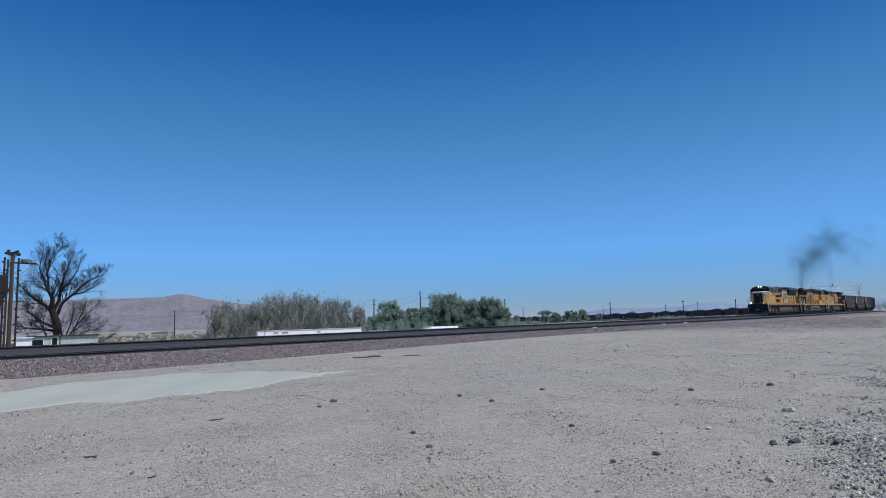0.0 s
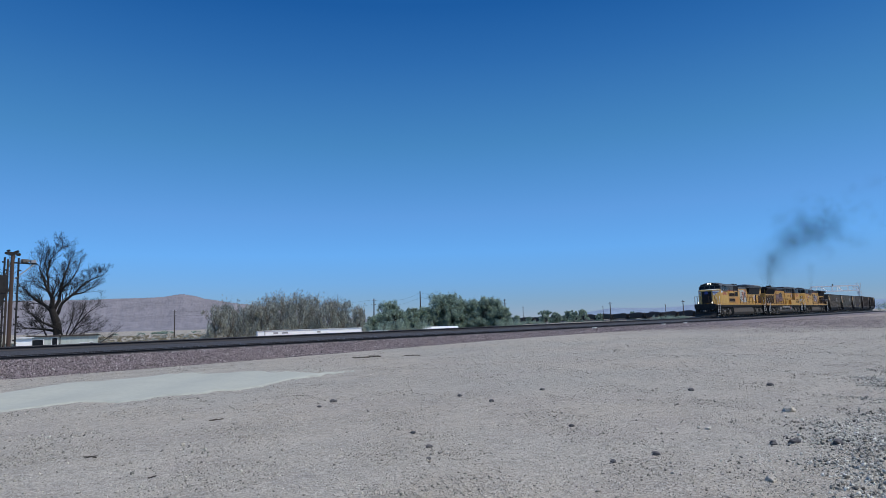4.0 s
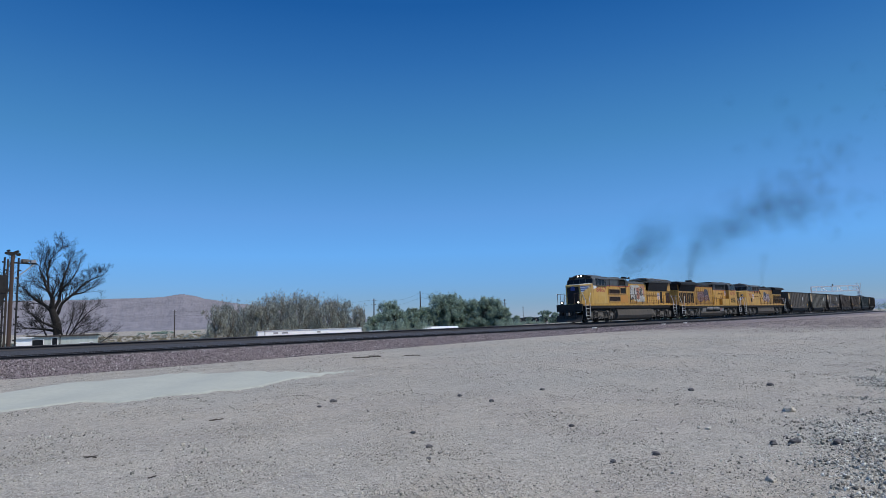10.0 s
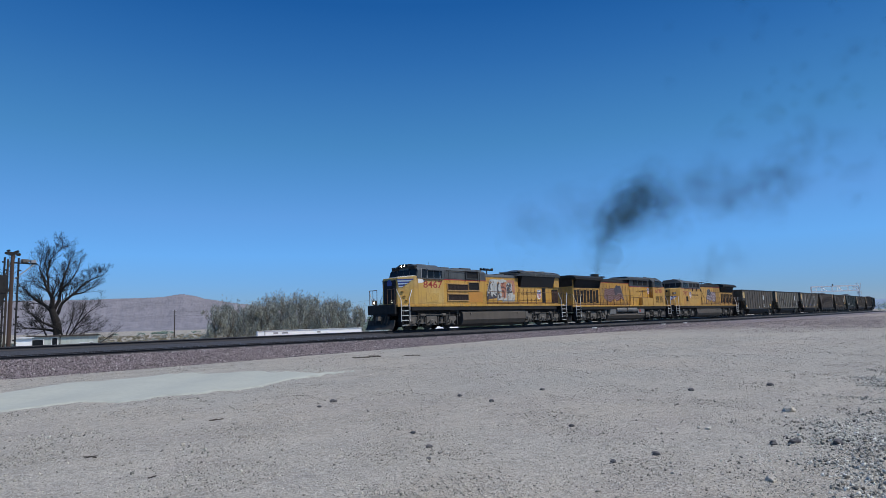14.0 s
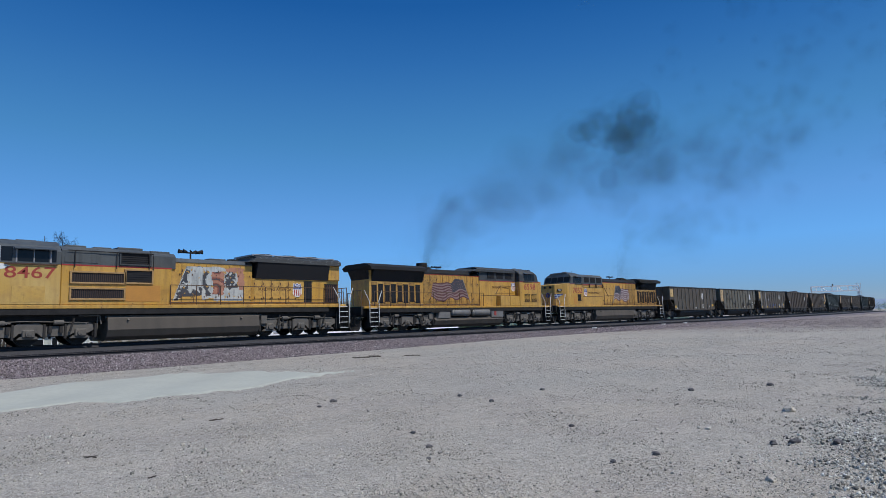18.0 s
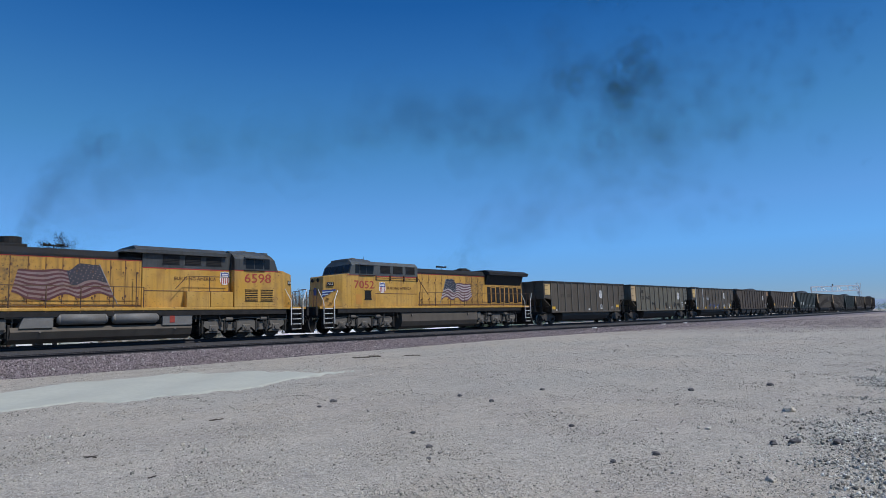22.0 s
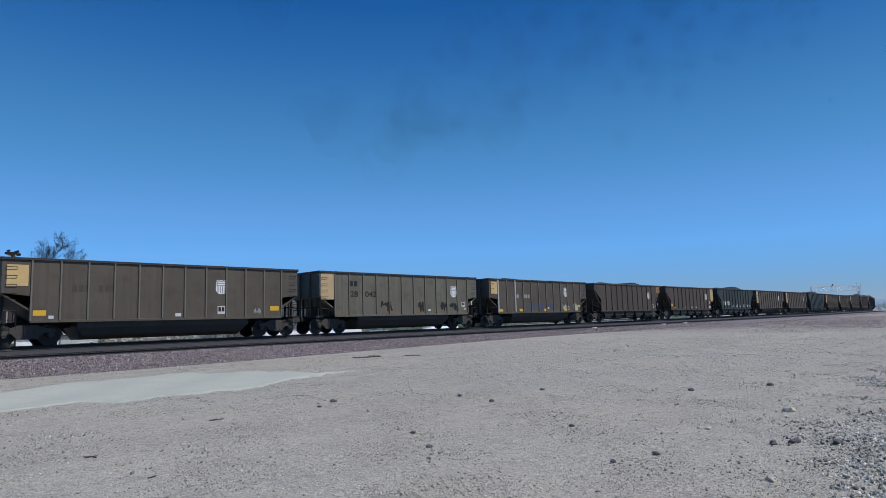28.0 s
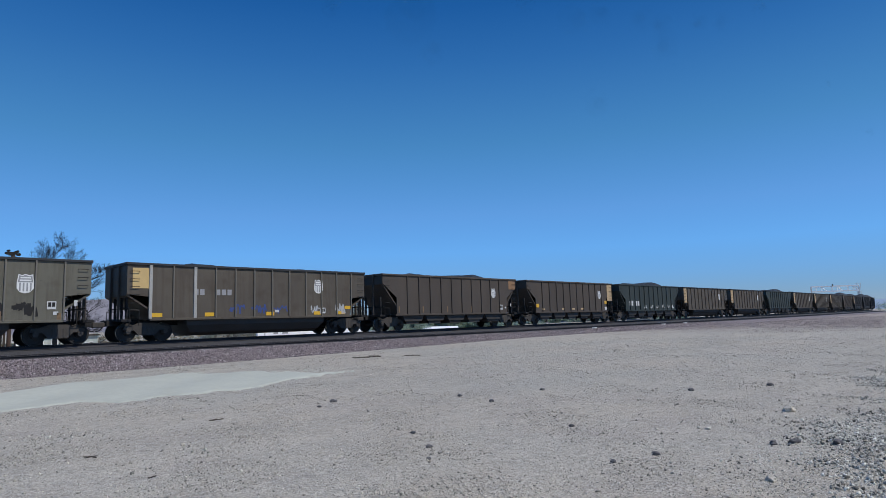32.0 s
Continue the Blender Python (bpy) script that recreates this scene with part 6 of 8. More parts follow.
# ---- mountains and far hills ----
def ridge(name, prof, dist, depth, material, label, seed, rough):
    r = np.random.RandomState(seed)
    n, m = 520, 64
    az = np.linspace(prof[0][0], prof[-1][0], n)
    top = np.interp(-az, [-a for a, _ in prof], [h for _, h in prof])
    V = []
    for j in range(m):
        b = j / (m - 1)
        d = dist - depth * (1 - b) if b <= 1 else dist
        for i in range(n):
            q = Vector((az[i] * 1.2 * rough, b * 3.0 * rough, seed))
            g = abs(noise.noise(q)) * 0.5 + abs(noise.noise(q * 2.3)) * 0.28 + abs(noise.noise(q * 5.1)) * 0.14
            lift = b ** 1.35
            gully = 1 - abs(noise.noise(Vector((az[i] * 1.1 + 0.35 * noise.noise(q * 1.4), b * 0.9, seed + 5)))) * 2
            ravine = 1 - abs(noise.noise(Vector((az[i] * 3.2 + 0.5 * noise.noise(q * 2.6), b * 2.2, seed + 9)))) * 2
            cut = max(0.0, gully) ** 2 * 0.04 + max(0.0, ravine) ** 2 * 0.025
            h = top[i] * lift * (1 - (0.15 * g + cut) * (1 - b) * (0.35 + b) * 1.6) + top[i] * 0.025 * noise.noise(q * 9) * b
            x, y = at_bearing(az[i], d + 25 * noise.noise(q * 1.7) * (1 - b))
            V.append((x, y, h - 6 * (1 - b)))
    for i in range(n):
        x, y = at_bearing(az[i], dist + 300)
        V.append((x, y, -10))
    a = (np.arange(m)[:, None] * n + np.arange(n - 1)[None]).ravel()
    me = numeric_mesh(name, V, np.column_stack((a, a + 1, a + n + 1, a + n)), material)
    for f in me.polygons:
        f.use_smooth = True
    tagged(new(name, me), label, "mountain", kind="structure")


ridge("mountain_range", [(81.26, 169), (77.12, 173), (73.34, 174), (71.74, 179), (69.68, 181), (67.97, 186), (67.11, 198), (66.45, 201), (65.55, 190), (64.78, 173), (63.73, 162), (62.57, 147), (59.74, 120), (56.33, 83), (52.34, 41), (48, 5)],
      3900, 900, MOUNT, "bare pinkish brown desert mountain range", 3, 1.0)
# these hills carry the air's haze in their colour
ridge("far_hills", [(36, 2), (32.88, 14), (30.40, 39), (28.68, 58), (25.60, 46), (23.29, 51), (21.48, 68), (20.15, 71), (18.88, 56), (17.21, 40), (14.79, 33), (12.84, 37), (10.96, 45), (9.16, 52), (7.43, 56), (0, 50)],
      4500, 500, HAZEHILL, "low hills on the horizon, haze put into their pale blue-grey colour", 8, 1.0)


# ---- trees ----
def leaf_cloud(seed, blobs, per, size, squash=1.0, upright=False):
    """Leaf quads gathered in tufts; blobs: (x, y, z, radius)."""
    r = np.random.RandomState(seed)
    C = []
    mean = sum(q[3] for q in blobs) / len(blobs)
    for x, y, z, rad in blobs:
        k = int(min(2.5, max(0.15, (rad / mean) ** 2)) * per)
        d = r.normal(size=(k, 3))
        d /= np.linalg.norm(d, axis=1)[:, None]
        d *= (rad * 1.25 * r.uniform(0.1, 1.0, k) ** 0.8)[:, None]
        C.append(d * (1, 1, squash) + (x, y, z))
    C = np.concatenate(C)
    n = len(C)
    u = r.normal(size=(n, 3)) * ((0.42, 0.42, 0.3) if upright else 1.0) + ((0, 0, 1.0) if upright else 0.0)
    u /= np.linalg.norm(u, axis=1)[:, None]
    v = np.cross(u, r.normal(size=(n, 3)))
    v /= np.linalg.norm(v, axis=1)[:, None]
    s = size * r.uniform(0.5, 1.3, n)[:, None]
    u, v = (u * s * 2.3, v * s * 0.42) if upright else (u * s, v * s * 0.55)
    V = np.stack((C - u, C - v, C + u, C + v), axis=1).reshape(-1, 3)
    return V, np.arange(4 * n).reshape(-1, 4)


def grow(tb, p, d, length, rad, level, r, ends, spread=0.6, lift=0.15, kids=3, min_len=0.35):
    """Grows a limb and its twigs."""
    q = p + d * length * 0.5 + Vector((r.uniform(-1, 1), r.uniform(-1, 1), r.uniform(-0.5, 1))) * length * 0.08
    e = p + d * length
    r1 = rad * 0.66
    seg = 6 if rad > 0.08 else (4 if rad > 0.025 else 3)
    tb.add(p, q, rad, (rad + r1) / 2, seg)
    tb.add(q, e, (rad + r1) / 2, r1, seg)
    if level == 0 or length < min_len:
        ends.append(e)
        return
    for k in range(kids):
        a = Vector((r.uniform(-1, 1), r.uniform(-1, 1), r.uniform(-0.7, 1)))
        nd = (d + a * spread + Vector((0, 0, lift))).normalized()
        start = e if k < 2 else q
        grow(tb, start, nd, length * r.uniform(0.62, 0.88), max(0.006, r1 * r.uniform(0.62, 0.95)), level - 1, r, ends, spread, lift, kids, min_len)


def leafy_tree(name, x, y, h, seed, leaf, label, slim=0.45, per=90, size=0.17, group="", tufts=26, twiggy=False):
    r = random.Random(seed)
    base = gz(x, y)
    e = empty(name, label, "tree", group, pose(x, y, base - 0.05))
    tb, ends = Tubes(), []
    for k in range(4):
        d = Vector((r.uniform(-0.45, 0.45), r.uniform(-0.45, 0.45), 1)).normalized()
        grow(tb, Vector((r.uniform(-0.5, 0.5), r.uniform(-0.5, 0.5), 0)), d, h * r.uniform(0.26, 0.36), 0.06 + 0.006 * h, 4, r, ends, 0.42, 0.28, 3, 0.5)
    tb.part("trunk", BARK if not twiggy else GREYBARK, e)
    blobs = []
    r.shuffle(ends)
    for p in ends[:30]:
        blobs.append((p.x, p.y, min(p.z, h - 0.3), r.uniform(0.3, 0.8) * h / 9))
    if twiggy:
        blobs = [(q[0], q[1], q[2] * 0.88, q[3] * 0.75) for q in blobs]
        for k in range(tufts // 3):
            a, rr = r.uniform(0, 6.28), h * slim * r.random() ** 0.6
            top = h * r.uniform(0.62, 1.18) * (1.0 - 0.4 * (rr / (h * slim)) ** 2)
            lx, ly = r.uniform(-1.3, 1.3), r.uniform(-1.3, 1.3)
            tuft = r.uniform(0.30, 0.55) * h / 9
            for j in range(7):
                q = j / 6
                blobs.append((rr * math.cos(a) + lx * q, rr * math.sin(a) + ly * q, top * (0.30 + 0.68 * q), tuft * (1.25 - 0.85 * q) * r.uniform(0.7, 1.2)))
        tufts = tufts // 3
    for k in range(tufts):
        a, t = r.uniform(0, 6.28), r.random() ** 1.15
        rad = h * slim * (1.0 - 0.55 * t ** 2)
        rr = rad * r.random() ** 0.5
        blobs.append((rr * math.cos(a), rr * math.sin(a), h * (0.04 + 0.86 * t), r.uniform(0.45, 1.15) * h / 9))
    V, F = leaf_cloud(seed, blobs, per, size, 1.3 if twiggy else 1.2, twiggy)
    ob = new("crown", numeric_mesh("crown", V, F, leaf))
    ob.parent = e
    return e


GREYBARK = mat("grey_bark", (0.21, 0.185, 0.16), 0.95, 0, 0.3, 5, 40, 0.3)
GREYT = [(63.86, 150, 7.5), (63.04, 155, 9.1), (62.11, 160, 9.5), (61.17, 150, 8.0), (60.31, 150, 9.3), (59.64, 155, 10.5), (58.87, 150, 10.9), (58.04, 158, 11.0), (57.31, 150, 10.9),
         (56.42, 152, 10.2), (55.53, 156, 10.6), (54.73, 150, 9.2), (53.53, 160, 9.7), (52.72, 155, 8.9), (51.81, 150, 7.4)]
GREENT = [(48.74, 190, 9.0), (47.98, 175, 6.4), (49.27, 170, 5.5), (46.69, 180, 6.6), (45.14, 180, 6.9), (44.17, 185, 10.4), (43.44, 180, 10.3), (42.42, 185, 9.3), (41.08, 180, 8.8), (40.04, 178, 9.0),
          (39.17, 180, 8.6), (38.52, 175, 6.2), (50.30, 185, 5.0), (45.8, 186, 7.0), (42.9, 178, 7.0)]
FART = [(37.18, 300, 4.2), (36.16, 320, 3.6), (34.61, 440, 9.0), (33.61, 440, 7.7), (32.61, 450, 8.3), (31.37, 450, 8.7), (32.12, 440, 7.3), (29.91, 470, 5.9), (27.03, 500, 6.1), (26.09, 500, 5.0)]
for i, (b, d, h) in enumerate(GREYT):
    leafy_tree("tamarisk_tree", *at_bearing(b, d), h, 100 + i, LEAFGREY, "feathery grey-green tamarisk tree on the dry flat", 0.34, 34, 0.12, "tamarisk thicket behind the line", 46, True)
for i, (b, d, h) in enumerate(GREENT):
    leafy_tree("broadleaf_tree", *at_bearing(b, d), h, 200 + i, LEAFGREEN, "rounded dark green tree beyond the railway", 0.50, 120, 0.21, "green trees behind the line", 58)
for i, (b, d, h) in enumerate(FART):
    leafy_tree("distant_tree", *at_bearing(b, d), h, 300 + i, LEAFGREEN, "small distant green tree near the bend", 0.55, 50, 0.4, "distant trees")


RIGHT, DEEP = Vector((0.967, -0.256, 0)), Vector((0.256, 0.967, 0))


def limb(e, r, pts, r0, r1, twigs, level, twig_len, depth=0.0):
    """One bent limb that tapers along its way, with twigs growing from it; pts: (sideways, up) in metres from the foot."""
    tb, ends = Tubes(), []
    way = []
    for k, (a, u) in enumerate(pts):
        way.append(RIGHT * a + Vector((0, 0, u)) + DEEP * (depth * k + r.uniform(-0.15, 0.15)))
    fine = []
    for p, q in zip(way[:-1], way[1:]):
        for i in range(3):
            fine.append(p.lerp(q, i / 3) + Vector((r.uniform(-1, 1), r.uniform(-1, 1), r.uniform(-1, 1))) * (0.05 if i else 0.0))
    fine.append(way[-1])
    n = len(fine) - 1
    for k in range(n):
        t0, t1 = k / n, (k + 1) / n
        tb.add(fine[k], fine[k + 1], r0 + (r1 - r0) * t0, r0 + (r1 - r0) * t1, 7)
    for k in range(twigs):
        t = 0.22 + 0.78 * (k + r.random()) / twigs
        i = min(n - 1, int(t * n))
        p = fine[i].lerp(fine[i + 1], t * n - i)
        d = (fine[i + 1] - fine[i]).normalized()
        side = (RIGHT * r.uniform(-1, 1) + DEEP * r.uniform(-0.8, 0.8) + Vector((0, 0, r.uniform(-0.3, 1.1))))
        d = (d * 0.75 + side * 0.8).normalized()
        grow(tb, p, d, twig_len * r.uniform(0.6, 1.15) * (1.1 - 0.35 * t), max(0.014, (r0 + (r1 - r0) * t) * 0.42), level, r, ends, 0.74, 0.05, 3, 0.12)
    tb.part("limb", BARK, e)


def great_tree():
    """Old leafless tree: a leaning trunk that forks low and wide."""
    r = random.Random(21)
    x, y = 15.6, 60.2
    e = empty("bare_tree", "large leafless dark tree with a leaning forked trunk", "tree", "leafless trees", pose(x, y, gz(x, y) - 0.1))
    up = -gz(x, y) - 0.1
    tb = Tubes()
    way = [Vector((0, 0, 0)), RIGHT * 0.02 + Vector((0, 0, 0.6 + up)), RIGHT * -0.1 + Vector((0, 0, 1.6 + up)), RIGHT * -0.5 + Vector((0, 0, 2.75 + up))]
    for k, (p, q) in enumerate(zip(way[:-1], way[1:])):
        tb.add(p, q, (0.50, 0.34, 0.31)[k], (0.34, 0.31, 0.25)[k], 12)
    tb.part("trunk", BARK, e)

    def L(pts, *q):
        limb(e, r, [(a, u + up) for a, u in pts], *q)
    L([(-0.45, 2.6), (-0.9, 3.0), (-1.6, 3.5), (-2.4, 4.4)], 0.19, 0.05, 13, 4, 0.75, 0.1)
    L([(-0.5, 2.7), (-0.5, 3.7), (-0.9, 4.5), (-1.3, 5.6)], 0.22, 0.05, 14, 4, 0.8, -0.1)
    L([(-0.35, 2.6), (0.0, 3.5), (0.15, 4.6), (0.4, 5.9), (0.7, 7.2)], 0.17, 0.03, 18, 4, 0.8, 0.15)
    L([(-0.1, 2.3), (0.2, 3.2), (0.9, 3.9), (1.95, 5.0), (3.3, 5.7)], 0.16, 0.03, 20, 4, 0.75, -0.12)
    L([(0.9, 3.9), (2.0, 4.3), (2.9, 4.9)], 0.08, 0.02, 11, 3, 0.7, 0.2)
    L([(-0.8, 4.4), (-0.95, 5.8), (-0.7, 7.0), (0.1, 8.0)], 0.11, 0.02, 16, 4, 0.75, 0.0)
    L([(-0.95, 5.0), (-1.5, 6.2), (-1.3, 7.6)], 0.07, 0.02, 10, 3, 0.7, 0.2)
    L([(0.0, 4.2), (0.9, 5.3), (1.5, 6.9)], 0.08, 0.02, 12, 3, 0.75, -0.2)
    L([(-0.2, 0.9), (-1.2, 1.1), (-2.4, 1.3)], 0.13, 0.03, 14, 4, 0.6, 0.15)
    L([(-0.2, 1.2), (-1.4, 1.8), (-2.2, 2.6)], 0.11, 0.03, 12, 4, 0.6, -0.2)
    L([(-0.7, 0.2), (-1.1, 1.3), (-1.0, 2.2)], 0.08, 0.02, 10, 3, 0.6, 0.2)
    e = empty("bare_tree", "low leafless scrub tree with thin spreading twigs", "tree", "leafless trees", pose(x + 0.6, y - 0.4, gz(x + 0.6, y - 0.4) - 0.1))
    for pts in ([(0, 0.2), (0.6, 1.2), (1.4, 2.3), (2.5, 3.1)], [(0.1, 0.3), (0.9, 1.2), (2.0, 1.5)], [(-0.1, 0.3), (0.3, 1.7), (0.4, 2.7)], [(0.1, 0.2), (0.8, 1.7), (1.2, 2.9)], [(-0.1, 0.1), (-0.5, 0.9), (-0.9, 1.4)], [(0.2, 0.1), (1.2, 0.7), (2.2, 0.9)]):
        L(pts, 0.06, 0.015, 13, 3, 0.6, r.uniform(-0.25, 0.25))


great_tree()


def thin_tree(x, y, label, ways, seed):
    r = random.Random(seed)
    e = empty("bare_tree", label, "tree", "leafless trees", pose(x, y, gz(x, y) - 0.1))
    for pts in ways:
        limb(e, r, pts, 0.09, 0.02, 9, 3, 0.8, r.uniform(-0.2, 0.2))


thin_tree(11.0, 62.0, "tall leafless tree with long bare twigs behind a signal hood", [[(0, 0), (0.2, 3.5), (0.6, 6.5), (1.6, 9.3)], [(0.2, 3.4), (-0.8, 6.0), (-1.4, 9.0)], [(0.3, 4.5), (1.3, 6.4), (1.5, 8.0)], [(0.1, 2.5), (-1.2, 4.2), (-1.9, 6.5)]], 25)
thin_tree(21.0, 71.0, "low leafless scrub tree with a few thin twigs", [[(0, 0), (0.4, 1.2), (0.9, 2.6)], [(0, 0), (0.9, 1.3), (2.6, 2.7)], [(0.2, 0.5), (-0.5, 1.3), (-0.6, 2.2)]], 23)


def scrub(n, seed, b0, b1, d0, d1, h0, h1, material, name, label, size=0.16):
    """Low desert bushes spread over the flat beyond the line."""
    r = np.random.RandomState(seed)
    blobs = []
    for i in range(n):
        b = r.uniform(b0, b1)
        d = d0 + (d1 - d0) * r.random_sample() ** 1.4
        x, y = at_bearing(b, d)
        S, off = line_of(np.array([x]), np.array([y]))
        if abs(off[0]) < 9 or off[0] > 0:
            continue
        h = r.uniform(h0, h1)
        z = gz(x, y)
        for k in range(3):
            blobs.append((x + r.normal() * h * 0.8, y + r.normal() * h * 0.8, z + h * 0.45, h * r.uniform(0.6, 1.0)))
    V, F = leaf_cloud(seed, blobs, 26, size, 0.6)
    tagged(new(name, numeric_mesh(name, V, F, material)), label, "bush", kind="stuff")


DRYSCRUB = mat("dry_scrub", (0.30, 0.25, 0.165), 0.95, 0, 0.4, 2, 20, 0.2, island=True)
scrub(1500, 40, 24, 74, 72, 700, 0.2, 0.6, LEAFGREY, "desert_scrub", "low grey-green desert bushes", 0.13)
scrub(2200, 41, 48, 74, 70, 420, 0.15, 0.42, DRYSCRUB, "dry_scrub", "low dry straw-coloured desert scrub", 0.11)
scrub(260, 42, 56, 76, 640, 900, 1.4, 2.6, LEAFGREEN, "far_woods", "thin line of dark trees at the foot of the mountains", 0.7)


def bare_soil():
    """Reddish graded soil between the line and the far flat."""
    V, F = [], []
    n, m = 60, 10
    for i in range(n + 1):
        b = 54 + 15.5 * i / n
        for j in range(m + 1):
            edge = 1 + 0.16 * noise.noise(Vector((b * 0.8, j * 0.1, 2)))
            d = (76 + 7.5 * j * (1 - ((i / n) * 2 - 1) ** 4)) * edge
            x, y = at_bearing(b, d)
            V.append((x, y, gz(x, y) + 0.05))
    for i in range(n):
        for j in range(m):
            q = i * (m + 1) + j
            F.append((q, q + m + 1, q + m + 2, q + 1))
    tagged(new("bare_soil", numeric_mesh("bare_soil", V, F, SOIL)), "reddish brown bare soil beyond the railway", "ground", kind="structure")


SOIL = mat("reddish_soil", (0.36, 0.25, 0.175), 0.95, 0, 0.3, 0.25, 2.5, 0.6, bump_d=0.05)
bare_soil()


def green_bush(b, d, h, w, seed):
    x, y = at_bearing(b, d)
    r = random.Random(seed)
    e = empty("bush", "rounded green bush beside the railway", "bush", "bushes behind the line", pose(x, y, gz(x, y)))
    tb, ends = Tubes(), []
    for k in range(4):
        grow(tb, Vector((r.uniform(-0.2, 0.2), r.uniform(-0.2, 0.2), -0.05)), Vector((r.uniform(-0.6, 0.6), r.uniform(-0.6, 0.6), 1)).normalized(), h * 0.4, 0.05, 2, r, ends, 0.5, 0.1, 3, 0.2)
    tb.part("stems", BARK, e)
    blobs = [(r.uniform(-w, w) * 0.5, r.uniform(-w, w) * 0.5, h * r.uniform(0.25, 0.8), h * 0.3) for _ in range(12)]
    V, F = leaf_cloud(seed, blobs, 90, 0.14)
    ob = new("foliage", numeric_mesh("foliage", V, F, LEAFGREEN))
    ob.parent = e


for i, (b, d, h, w) in enumerate([(38.0, 160, 2.6, 5), (37.2, 170, 2.2, 4), (24.6, 210, 2.6, 6), (23.8, 215, 2.2, 5), (22.9, 220, 2.4, 4), (9.0, 330, 4.5, 9), (8.5, 320, 4.0, 8), (49.6, 140, 3.2, 6), (48.4, 145, 3.6, 6), (46.0, 150, 3.0, 5), (35.5, 240, 2.0, 5)]):
    green_bush(b, d, h, w, 500 + i)


# ---- poles and wires ----
def utility_pole(b, d, h, seed, arms=2, r0=0.17):
    x, y = at_bearing(b, d)
    z = gz(x, y)
    r = random.Random(seed)
    e = empty("utility_pole", "weathered wooden utility pole with crossarms", "utility pole", "poles behind the line", pose(x, y, z - 0.1, r.uniform(-0.8, 0.8), r.uniform(-0.8, 0.8), b - 30))
    part("pole", rod(NB(), (0, 0, 0), (0, 0, h), r0, r0 * 0.7, 9), POLEWOOD, e)
    for k in range(arms):
        zz = h - 0.5 - k * 1.3
        arm = part("crossarm", box(NB(), -1.2, 1.2, -0.06, 0.06, zz - 0.06, zz + 0.06, 0.01), POLEWOOD, e)
        me = mesh_of("insulator", rod(NB(), (0, 0, 0.06), (0, 0, 0.24), 0.05, 0.03, 6), GALV)
        for a in (-1.05, -0.4, 0.4, 1.05):
            share("insulator", me, arm, Matrix.Translation((a, 0, zz)))
    return Vector((x, y, z + h))


tops = [utility_pole(67.1, 235, 9.6, 1, 2, 0.2), utility_pole(50.23, 200, 10.6, 2, 2, 0.22), utility_pole(45.94, 190, 12.0, 3, 0, 0.22), utility_pole(38.2, 240, 10.6, 4, 2, 0.22)]
for i, (b, d, h) in enumerate([(36.62, 400, 11.0), (29.54, 440, 10.5), (28.93, 245, 8.2), (24.32, 440, 10.2), (22.89, 250, 7.9), (21.73, 440, 10.6), (18.80, 260, 7.9), (17.75, 440, 7.0), (58.29, 165, 8.2)]):
    utility_pole(b, d, h, 20 + i, 1, 0.2)


def wire(p, q, sag):
    bm = NB()
    pts = [p.lerp(q, k / 10) - Vector((0, 0, sag * 4 * (k / 10) * (1 - k / 10))) for k in range(11)]
    pipe(bm, pts, 0.016, 4)
    tagged(part("overhead_wire", bm, SILLBLACK), "thin dark overhead wire between poles", "wire", "overhead wires")


for a, b in zip(tops[:-1], tops[1:]):
    for off in (-0.5, -1.9):
        wire(a + Vector((0, 0, off)), b + Vector((0, 0, off)), 1.3)


